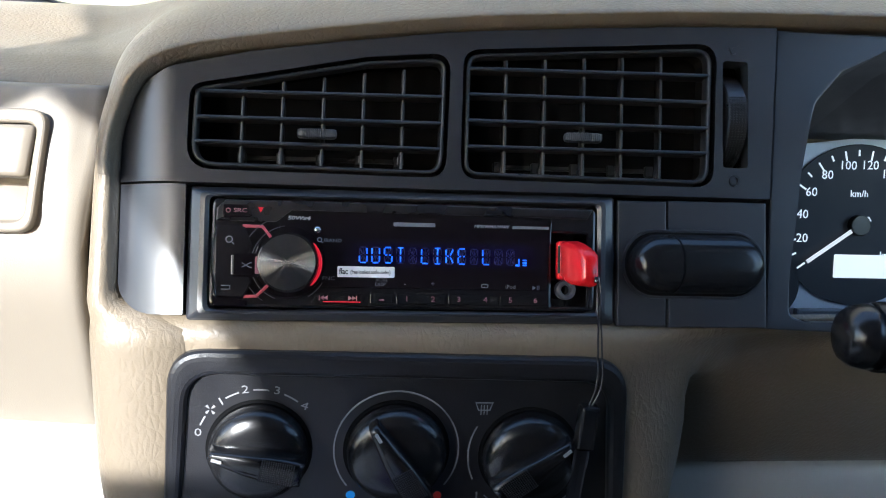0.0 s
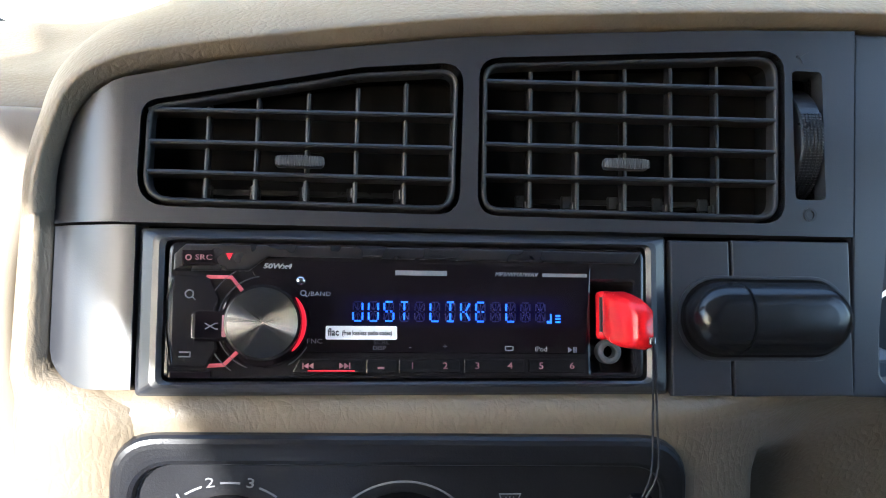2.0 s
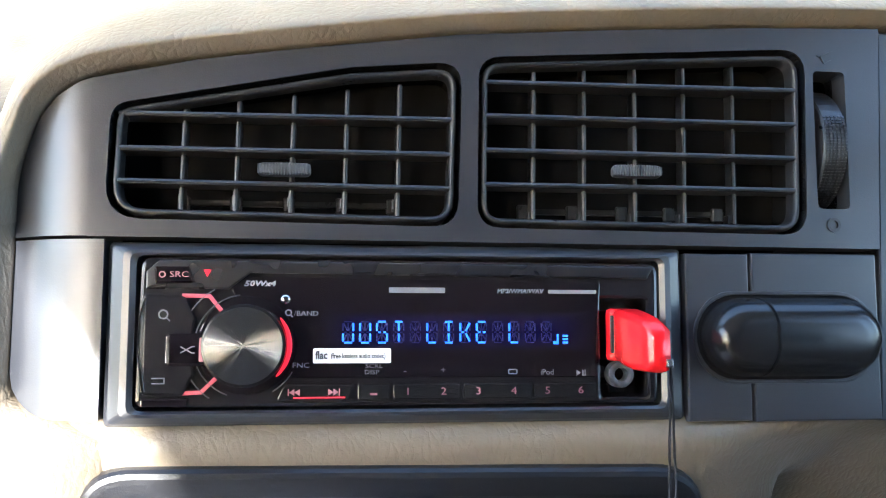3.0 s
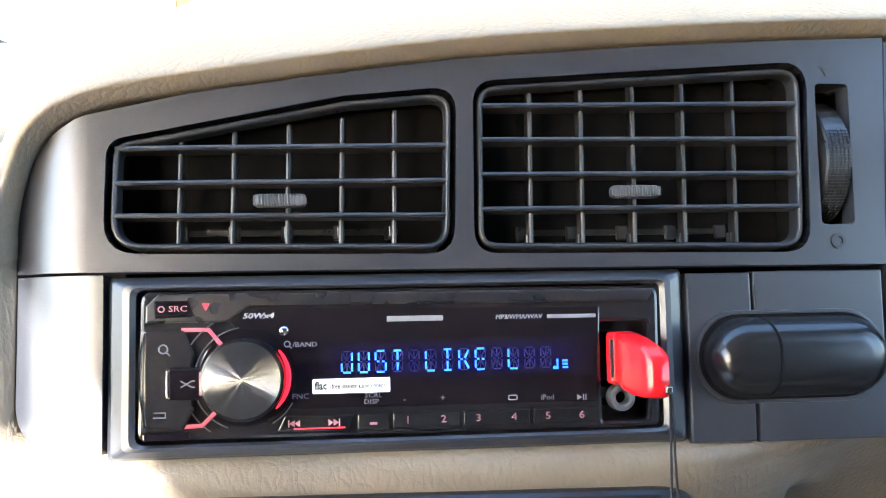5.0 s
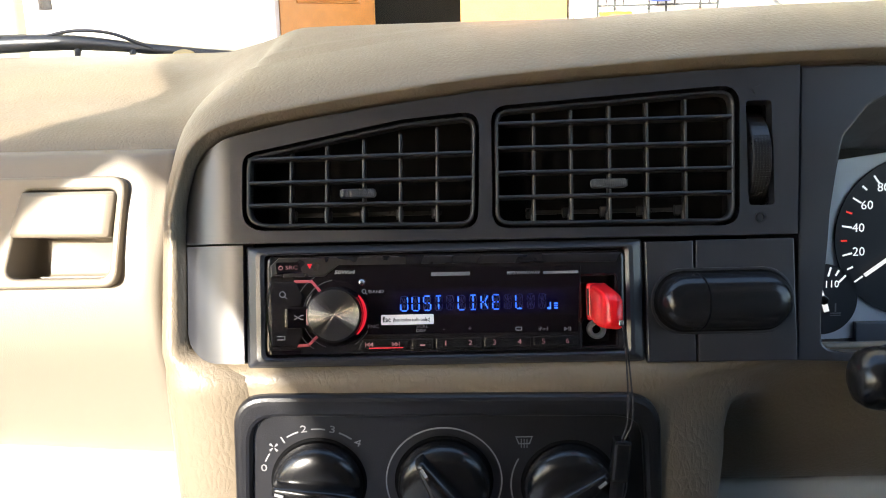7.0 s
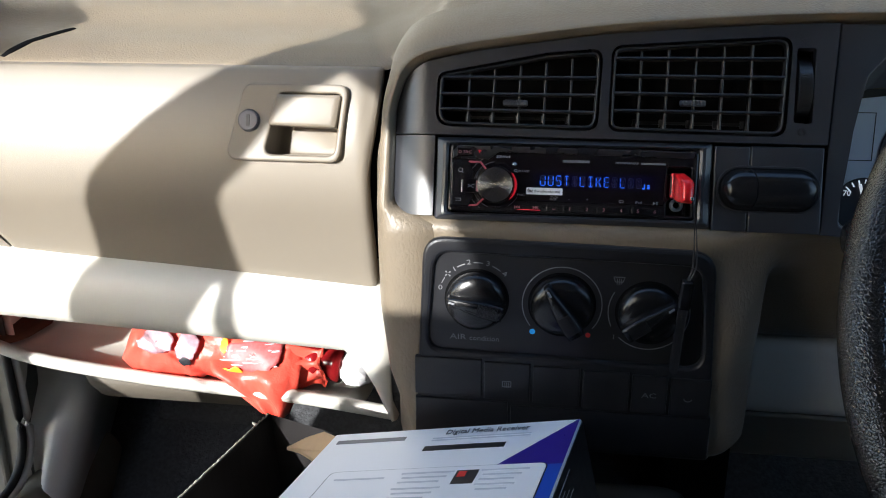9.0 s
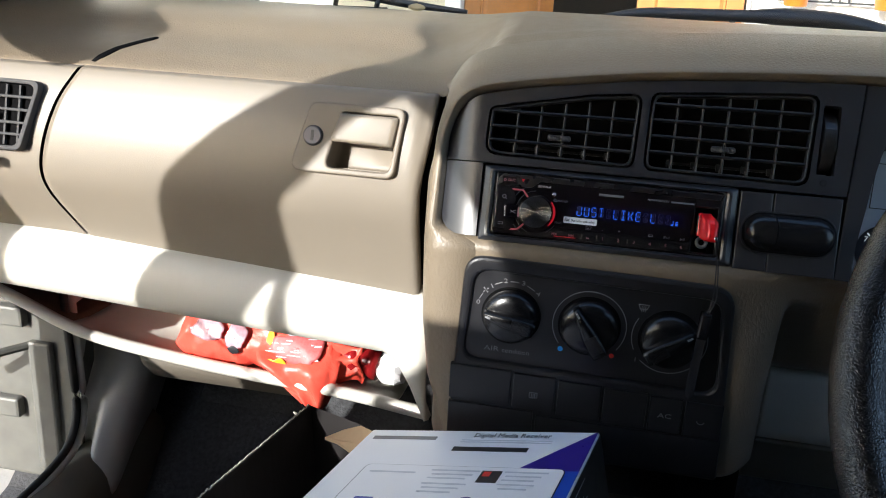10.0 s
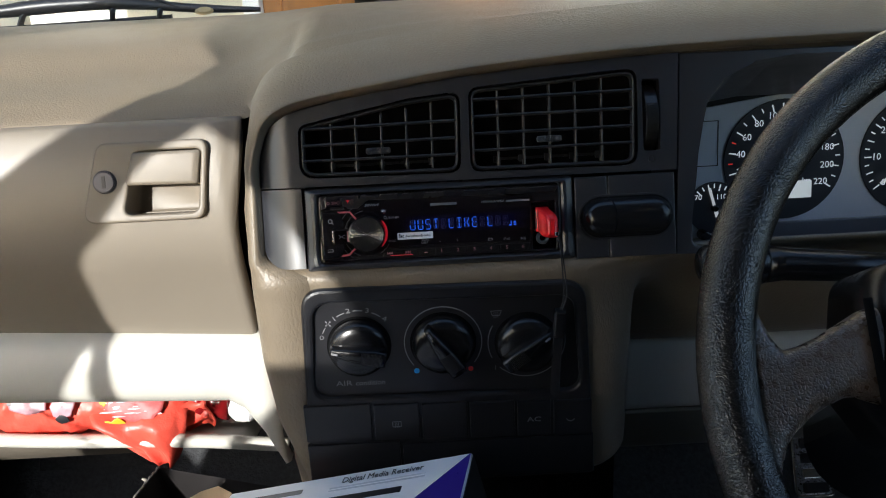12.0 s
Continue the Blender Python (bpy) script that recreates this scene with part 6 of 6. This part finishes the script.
# upper left side: pillars and window openings in the leaning glass plane (local x: along the car, y: up the plane)
# outlines run back along the sun from the lit patches, not measured windows
front_win = [(-0.746, -0.107), (-0.742, 0.017), (-0.61, -0.036), (-0.592, -0.036), (-0.592, -0.01), (-0.586, 0.03), (-0.586, 0.06), (-0.583, 0.10), (-0.586, 0.13), (-0.626, 0.199), (-0.660, 0.242), (-0.695, 0.282), (-0.72, 0.334), (-0.70, 0.356), (-0.15, 0.356), (-0.10, 0.34), (0.12, 0.15), (0.20, 0.06), (-0.20, 0.030), (-0.288, 0.004), (-0.33, -0.031), (-0.375, -0.107)]
rear_win = [(-0.872, -0.107), (-0.86, 0.0), (-0.838, 0.082), (-0.82, 0.105), (-0.796, 0.125), (-0.784, 0.134), (-0.771, 0.160), (-0.762, 0.177), (-0.764, 0.194), (-0.786, 0.224), (-0.801, 0.276), (-0.840, 0.335), (-1.03, 0.340), (-1.185, 0.312), (-1.23, 0.29), (-1.218, 0.268), (-1.11, 0.226), (-1.06, 0.15), (-1.00, 0.086), (-0.95, 0.0), (-0.94, -0.107)]
sun_gap = [(-0.850, -0.107), (-0.83, 0.0), (-0.807, 0.072), (-0.793, 0.099), (-0.778, 0.116), (-0.775, 0.112), (-0.774, 0.09), (-0.765, 0.06), (-0.755, -0.107)]
low_light_gap = [(-1.10, -0.02), (-1.10, 0.10), (-1.60, 0.10), (-1.60, -0.02)]
side_out = [(-2.3, -0.11), (0.36, -0.11), (0.30, 0.02), (-0.24, 0.44), (-2.3, 0.44)]
tagged(part("side_wall", plate(side_out, (front_win, rear_win, sun_gap, low_light_gap), 0.0, -0.004), TRIM, None, "", SIDEM), "car's side with openings shaped to set the light inside", "wall", kind="structure")
# unseen blocker, outlined after the shaded patch on the dash top
tagged(part("mirror_sun_blocker", plate([(-0.352, 0.157), (-0.33, 0.128), (-0.20, 0.098), (0.0, 0.062), (0.22, 0.045), (0.24, 0.125), (0.0, 0.158), (-0.275, 0.188)], (), 0.012, 0.001, 0.002), HEATBLACK, None, "", SIDEM), "unseen black sun blocker in place of the door mirror mount", "mirror mount", kind="structure")
# gaps between the boxes are placed to let sun onto shelf and footwell
tagged(part("side_lower", join(box(-0.84, -0.19, 0.70, -0.765, 0.31, 0.895, 0.012), box(-0.84, -0.60, 0.30, -0.765, 0.0, 0.755, 0.012), box(-0.84, -2.3, 0.30, -0.765, -0.60, 0.90, 0.01)), TRIM), "brown grey side and door trim with gaps left for the sun", "wall", kind="structure")
# the shade on the post is put into its darker grey
tagged(part("hinge_post", join(box(-0.80, 0.300, 0.34, -0.632, 0.345, 0.91, 0.006), box(-0.79, 0.286, 0.44, -0.72, 0.302, 0.47, 0.004), box(-0.79, 0.286, 0.58, -0.70, 0.302, 0.61, 0.004), box(-0.70, 0.290, 0.36, -0.665, 0.302, 0.56, 0.004), tube([(-0.70, 0.295, 0.552), (-0.74, 0.24, 0.55), (-0.80, 0.18, 0.552)], 0.006, 8)), POST), "grey painted door post with hinges, coloured darker for its shade", "pillar", kind="structure")
# right side, roof and back close the car
mirror = Matrix(((-1, 0, 0, 0.10), (0, 1, 0, 0), (0, 0, 1, 0), (0, 0, 0, 1)))
# unseen opening, sized to set the fill light from the right
right_win = rounded([(-0.70, -0.04), (-0.02, -0.06), (-0.20, 0.39), (-0.70, 0.39)], [0.02, 0.03, 0.05, 0.03])
tagged(part("side_wall", moved(plate(side_out, (right_win,), 0.0, -0.03), mirror @ SIDEM), TRIM), "car's side with openings shaped to set the light inside", "wall", kind="structure")
tagged(part("right_door", box(0.835, -2.3, 0.30, 0.90, 0.40, 0.91, 0.01), TRIM), "brown grey door trim", "door", kind="structure")
tagged(part("roof", box(-0.60, -2.3, 1.40, 0.70, -0.24, 1.46, 0.02), HEADLINER), "grey headliner under the car's roof", "roof", kind="structure")
tagged(part("back_wall", box(-0.85, -2.32, 0.26, 0.95, -2.26, 1.44), FABRIC), "grey rear wall of the cabin", "wall", kind="structure")



def front_seat(x0, x1, label):
    st = empty("front_seat", (x0 + x1) / 2, -0.6, 0.36, label, "seat", "front seats")
    part("cushion", box(x0, -0.80, 0.30, x1, -0.34, 0.50, 0.04, 3), FABRIC, st)
    part("backrest", box(x0, -1.02, 0.42, x1, -0.88, 0.98, 0.05, 3), FABRIC, st)


front_seat(0.14, 0.62, "dark grey fabric driver's seat")
front_seat(-0.56, -0.10, "dark grey fabric passenger seat")

# ---- A-pillar trim, windscreen, wipers, paper ----
pil = [(-0.690, 0.540, 0.930), (-0.6377, 0.4069, 1.0107), (-0.5919, 0.2763, 1.0857), (-0.5548, 0.1739, 1.1451), (-0.50, 0.02, 1.235), (-0.46, -0.10, 1.31), (-0.42, -0.25, 1.41)]
rows = []
for p in pil:
    p = Vector(p)
    rows.append([p + Vector((0.004, 0.020, 0.0)), p + Vector((-0.002, -0.010, -0.006)), p + Vector((-0.012, -0.060, -0.020)), p + Vector((-0.020, -0.110, -0.034)), p + Vector((-0.036, -0.135, -0.042)), p + Vector((-0.075, -0.140, -0.046)), p + Vector((-0.090, 0.02, 0.0))])
edge = [Vector(p) + Vector((0.006, 0.006, 0.002)) for p in pil]
tagged(part("screen_seal", tube([p for row in smooth_rows([edge], 2) for p in row], 0.0045, 8), PAPER, None, smooth=True), "pale seal strip along the windscreen pillar", "seal", kind="structure")
tagged(part("pillar_trim", loft(smooth_rows([list(r) for r in zip(*rows)], 1)), TRIM, None, smooth=True), "brown grey windscreen pillar trim", "pillar", kind="structure")
tagged(part("pillar_trim", moved(loft(smooth_rows([list(r) for r in zip(*rows)], 1)), mirror), TRIM, None, smooth=True), "brown grey windscreen pillar trim", "pillar", kind="structure")
W0, W1S = Vector((0.05, 0.515, 1.005)), Vector((0.05, -0.255, 1.43))
rows = []
for i in range(9):
    f = i / 8
    p = W0.lerp(W1S, f)
    half = 0.735 - 0.15 * f
    rows.append([Vector((0.05 + half * g, p.y - 0.10 * g * g, p.z)) for g in [k / 6 - 1 for k in range(13)]])
ws = tagged(part("windscreen", loft(rows), CLEAR, None, smooth=True), "clear curved windscreen", "windscreen", kind="structure")
ws.data.flip_normals()
ws.visible_shadow = False


def on_screen(x, z, off=0.0):
    f = (z - W0.z) / (W1S.z - W0.z)
    g = (x - 0.05) / (0.735 - 0.15 * f)
    return Vector((x, W0.y + (W1S.y - W0.y) * f - 0.10 * g * g + off, z))


sheet = empty("paper_notice", *on_screen(-0.5, 1.09, -0.01), "grey printed paper with blue borders behind the windscreen", "paper")
CORN = [Vector(p) for p in ((-0.5852, 0.2885, 1.0803), (-0.4623, 0.3111, 1.0832), (-0.5483, 0.1752, 1.1452), (-0.4353, 0.1967, 1.1477))]


def on_paper(g, f, off=0.0):
    """A place on the paper: g along it, f up it, both from 0 to 1."""
    return CORN[0].lerp(CORN[1], g).lerp(CORN[2].lerp(CORN[3], g), f) + Vector((0, -0.5, -0.87)) * off


rows = [[on_paper(g, f) for g in (0, 0.25, 0.5, 0.75, 1)] for f in (0, 0.25, 0.5, 0.75, 1)]
grey = material("grey printed paper", (0.55, 0.54, 0.62), 0.6, vary=0.2, vary_size=0.02)
tr_n = grey.node_tree.nodes.new("ShaderNodeBsdfTranslucent")
tr_n.inputs["Color"].default_value = (0.62, 0.60, 0.70, 1)
mx_n = grey.node_tree.nodes.new("ShaderNodeMixShader")
mx_n.inputs["Fac"].default_value = 0.5
grey.node_tree.links.new(grey.node_tree.nodes["Principled BSDF"].outputs["BSDF"], mx_n.inputs[1])
grey.node_tree.links.new(tr_n.outputs["BSDF"], mx_n.inputs[2])
grey.node_tree.links.new(mx_n.outputs["Shader"], grey.node_tree.nodes["Material Output"].inputs["Surface"])
part("paper", loft(rows), grey, sheet)
for f0, f1 in ((-0.02, 0.10), (0.94, 1.03)):
    rows = [[on_paper(g, f, 0.0012) for g in (0, 0.5, 1.04)] for f in (f0, f1)]
    thick(part("blue_border", loft(rows), BLUE, sheet), 0.0006)
for j in range(16):
    f = 0.18 + 0.046 * j
    for g0, g1 in ((0.05, 0.46 - 0.06 * ((j * 7) % 3)), (0.52, 0.95 - 0.09 * ((j * 5) % 4))):
        part("print_rule", loft([[on_paper(g, q, 0.0008) for g in (g0, g1)] for q in (f, f + 0.020)]), PALEINK, sheet)
for g0, g1, f0, f1 in ((0.55, 0.65, 0.12, 0.30), (0.74, 0.82, 0.12, 0.36), (0.30, 0.40, 0.14, 0.24)):
    part("printed_block", loft([[on_paper(g, q, 0.0010) for g in (g0, g1)] for q in (f0, f1)]), GREYINK, sheet)
part("dark_picture", loft([[on_paper(g, q, 0.0011) for g in (0.05, 0.12, 0.26, 0.33)] for q in (0.11, 0.22)]), VIOLET, sheet)


def wiper(label, beam, thickness, strip, stays, bows):
    """A windscreen wiper: (x, z) places along its beam, its rubber strip, the stays between them and the thin bows."""
    y = 0.556
    w = empty("wiper", beam[-1][0], y, beam[-1][1], label, "wiper", "windscreen wipers")
    pts = smooth_rows([[Vector((q[0], y, q[1])) for q in beam]], 2)[0]
    part("beam", tube(pts, [curve(p.x, [q[0] for q in beam], thickness) for p in pts], 8, flat=0.8, up=(0, 1, 0)), HEATBLACK, w, "black metal wiper beam", smooth=True)
    part("blade", tube([(q[0], y + 0.004, q[1]) for q in strip], 0.0032, 6), RUBBER, w, "black rubber blade")
    for x0, x1 in stays:
        z0, z1 = curve(x0, [q[0] for q in strip], [q[1] for q in strip]), curve(x1, [q[0] for q in beam], [q[1] for q in beam])
        part("stay", tube([(x0, y, z0), ((x0 + x1) / 2, y - 0.002, (z0 + z1) / 2 + 0.001), (x1, y, z1)], 0.0038, 6), HEATBLACK, w)
    for bow in bows:
        part("bow", tube(smooth_rows([[Vector((q[0], y - 0.003, q[1])) for q in bow]], 2)[0], 0.0022, 6), HEATBLACK, w, "thin bent bow")
    return w


wiper("black windscreen wiper with beam and rubber blade",
      [(-0.70, 1.006), (-0.66, 1.0125), (-0.62, 1.020), (-0.595, 1.0250), (-0.50, 1.0275), (-0.44, 1.0325), (-0.36, 1.0330), (-0.30, 1.0265), (-0.24, 1.0190), (-0.165, 1.0145)],
      [0.0028, 0.0030, 0.0040, 0.0075, 0.0078, 0.0100, 0.0085, 0.0060, 0.0056, 0.0030],
      [(-0.735, 0.998), (-0.62, 1.0035), (-0.50, 1.0070), (-0.40, 1.0085), (-0.28, 1.0110)],
      ((-0.66, -0.64), (-0.545, -0.53), (-0.475, -0.46), (-0.355, -0.35), (-0.295, -0.29)),
      ([(-0.390, 1.038), (-0.355, 1.0455), (-0.315, 1.0425), (-0.285, 1.030), (-0.268, 1.024)],))
wiper("black windscreen wiper with beam and rubber blade",
      [(-0.03, 1.0120), (0.02, 1.0200), (0.068, 1.0285), (0.137, 1.0300), (0.205, 1.0315), (0.24, 1.0335), (0.30, 1.0330), (0.336, 1.0290), (0.375, 1.0215), (0.46, 1.0110), (0.56, 0.9990)],
      [0.0025, 0.0035, 0.0070, 0.0076, 0.0080, 0.0110, 0.0112, 0.0105, 0.0085, 0.0085, 0.0075],
      [(-0.045, 1.0110), (0.10, 1.0095), (0.30, 1.0055), (0.56, 0.9900)],
      ((0.10, 0.105), (0.19, 0.18)),
      ([(0.083, 1.0105), (0.100, 1.0195), (0.135, 1.0215), (0.168, 1.0195), (0.188, 1.0100)], [(0.318, 1.0055), (0.336, 1.0135), (0.370, 1.0140), (0.410, 1.0105), (0.430, 1.0015)]))
tagged(part("cowl", box(-0.70, 0.530, 0.80, 0.80, 0.70, 0.996, 0.008), RUBBER), "black plastic cowl below the windscreen", "cowl", kind="structure")
tagged(part("bonnet", loft(smooth_rows([[Vector((x, 0.69, 0.96)), Vector((x, 1.0, 0.92)), Vector((x, 1.5, 0.80)), Vector((x, 1.62, 0.70)), Vector((x, 1.63, 0.4))] for x in (-0.75, -0.4, 0.05, 0.5, 0.85)], 1)), BODY, None, smooth=True), "silver car bonnet", "bonnet", kind="structure")
leaf = part("dry_leaf", dish(circle(0, 0, 0.012, 12, 0.006), ((0, 0), (0.3, 0.003))), material("yellowed leaf", (0.5, 0.36, 0.16), 0.7), None, "", pose(-0.234, 0.545, 1.017, 50, 0, 20))
tagged(leaf, "small dry yellow leaf on the cowl", "leaf")

# ---- porch and house ----
# added out of view, only to shade the column and the cream panel
tagged(part("shade_wall", box(-3.02, -0.15, 0, -2.05, 0.10, 3.2, 0.01), WALLCREAM), "unseen cream wall added to shade the column and house front", "wall", kind="structure")
tagged(part("ground", loft([[Vector((x, y, 0)) for y in (-60, 60)] for x in (-60, 60)]), FLOOR), "pale tiled porch floor", "ground", kind="structure")
HY = 3.5
tagged(part("house_wall", moved(plate([(-6, 0), (6, 0), (6, 3.2), (-6, 3.2)], (rect(-0.70, 0.02, 0.565, 2.10), rect(-1.72, 0.9, -1.25, 2.2)), 0.0, -0.15), Matrix.Translation((0, HY, 0)) @ Matrix.Rotation(radians(90), 4, "X")), WALLWHITE), "white rendered house wall", "wall", kind="structure")
tagged(part("wall_column", box(-1.445, 1.90, 0, -1.075, 1.96, 3.2, 0.01), WALLCREAM), "cream rendered flat column", "column", kind="structure")
tagged(part("wall_panel", box(-1.30, HY - 0.06, 0, -0.775, HY - 0.002, 3.2, 0.005), WALLCREAM), "cream wall beside the door", "wall", kind="structure")
tagged(part("door_frame", join(box(-0.775, HY - 0.09, 0, -0.70, HY + 0.02, 2.16, 0.006), box(0.567, HY - 0.03, 0, 0.575, HY + 0.02, 2.16), box(-0.775, HY - 0.09, 2.10, 0.575, HY + 0.02, 2.16)), PAPER), "white painted door frame", "frame", kind="structure")
tagged(part("white_bay", box(-2.6, HY - 0.02, 0, -1.30, HY + 0.2, 3.2), WALLWHITE), "white wall bay", "wall", kind="structure")


def door_leaf(name, w, m, label):
    d = empty(name, *m.translation, label, "door", "double door")
    part("leaf", box(0, 0, 0.02, w, 0.04, 2.08, 0.004), DOORWOOD, d, at=m)
    for z0, z1 in ((0.12, 0.55), (0.62, 1.10), (1.20, 1.42), (1.52, 1.98)):
        part("panel", moved(dish([(w * 0.16, z0), (w * 0.84, z0), (w * 0.84, z1), (w * 0.16, z1)], ((0, 0.0), (0.04, 0.012), (0.10, 0.004), (0.2, 0.012))), Matrix.Translation((0, 0.002, 0)) @ Matrix.Rotation(radians(90), 4, "X")), DOORWOOD, d, at=m)
    return d


door_leaf("door_leaf", 0.46, pose(0.092, HY - 0.02, 0), "varnished orange wooden door leaf in sunlight")
door_leaf("door_leaf", 0.52, pose(-0.695, HY + 0.0, 0, 0, 0, 42), "varnished orange wooden door leaf standing ajar")
tagged(part("room_wall", join(box(-3, HY + 3.0, 0, 3, HY + 3.1, 3), box(-3, HY + 0.3, 3.0, 3, HY + 3.1, 3.1), box(-3.1, HY + 0.3, 0, -3, HY + 3.1, 3), box(3, HY + 0.3, 0, 3.1, HY + 3.1, 3), box(-3, HY + 2.2, 0.0, 3, HY + 2.9, 0.98), box(-3, HY + 2.1, 0.98, 3, HY + 2.9, 1.02)), DARKROOM), "dim room behind the open door", "wall", kind="structure")

trellis = empty("wire_trellis", 0.92, HY - 0.04, 1.0, "black wire trellis on the wall holding pots", "trellis")
TX, TZ, TC = 0.682, 1.005, 0.0735
for i in (0, 1, 3, 4, 6, 7):
    part("wire", box(TX + TC * i - 0.004, HY - 0.035, TZ, TX + TC * i + 0.004, HY - 0.027, TZ + TC * 10), WIRE, trellis)
for j in (0, 2, 3, 5, 6, 8, 9):
    part("wire", box(TX, HY - 0.043, TZ + TC * j - 0.004, TX + TC * 7, HY - 0.035, TZ + TC * j + 0.004), WIRE, trellis)
for i, j in ((0, 2), (1, 0), (1, 2), (3, 0), (3, 2), (4, 2), (6, 0), (6, 2), (2, 3), (4, 3), (2, 5), (5, 5), (0, 5), (6, 5)):
    u, v = TX + TC * i, TZ + TC * j
    part("wire", box(u + TC * 0.5 - 0.003, HY - 0.035, v, u + TC * 0.5 + 0.003, HY - 0.029, v + TC), WIRE, trellis)
    part("wire", box(u, HY - 0.043, v + TC * 0.5 - 0.003, u + TC, HY - 0.037, v + TC * 0.5 + 0.003), WIRE, trellis)


def pot(x, z, mat, label):
    p = empty("flower_pot", x, HY - 0.1, z, label, "flower pot", "pots on the trellis")
    rings = [[(x + r * math.cos(a), HY - 0.105 + r * math.sin(a), z + h) for a in [2 * math.pi * k / 28 for k in range(28)]] for r, h in ((0.043, 0), (0.046, 0.003), (0.058, 0.098), (0.066, 0.100), (0.071, 0.142), (0.066, 0.143), (0.058, 0.12), (0.045, 0.02))]
    part("pot_body", loft(rings, True, True), mat, p, smooth=True)
    part("hook", box(x - 0.004, HY - 0.06, z + 0.10, x + 0.004, HY - 0.03, z + 0.13), mat, p)


pot(0.748, 0.982, POTO, "orange plastic flower pot hooked on the trellis")
pot(1.112, 0.985, POTO, "orange plastic flower pot hooked on the trellis")
pot(0.936, 1.165, POTB, "blue plastic flower pot hooked on the trellis")
stay = empty("wall_bracket", 1.6, HY - 0.03, 1.0, "grey metal stay on the wall", "bracket")
part("rod", tube([(1.42, HY - 0.04, 1.17), (1.70, HY - 0.04, 0.96), (1.95, HY - 0.04, 0.78)], 0.010, 8), STEEL, stay)
part("hinge", tube([(1.40, HY - 0.05, 1.17), (1.55, HY - 0.05, 1.27)], 0.008, 8), STEEL, stay)
tagged(part("side_house_wall", box(1.43, HY - 0.02, 0, 6, HY - 0.001, 3.2), WALLCREAM), "cream marble wall", "wall", kind="structure")
# added, unseen roof that cuts the sky light on the dash pad
tagged(part("sky_shade_roof", box(-6, 0.8, 3.2, 6, HY + 0.1, 3.35, 0.01), WALLWHITE), "unseen white roof added before the house to cut the sky light", "roof", kind="structure")
tagged(part("drain_pipe", tube([(-1.035, 1.99, 1.13), (-1.045, 1.99, 1.6), (-1.05, 1.99, 3.2)], 0.018, 12), STEEL, None, smooth=True), "grey pipe beside the column", "pipe", kind="structure")
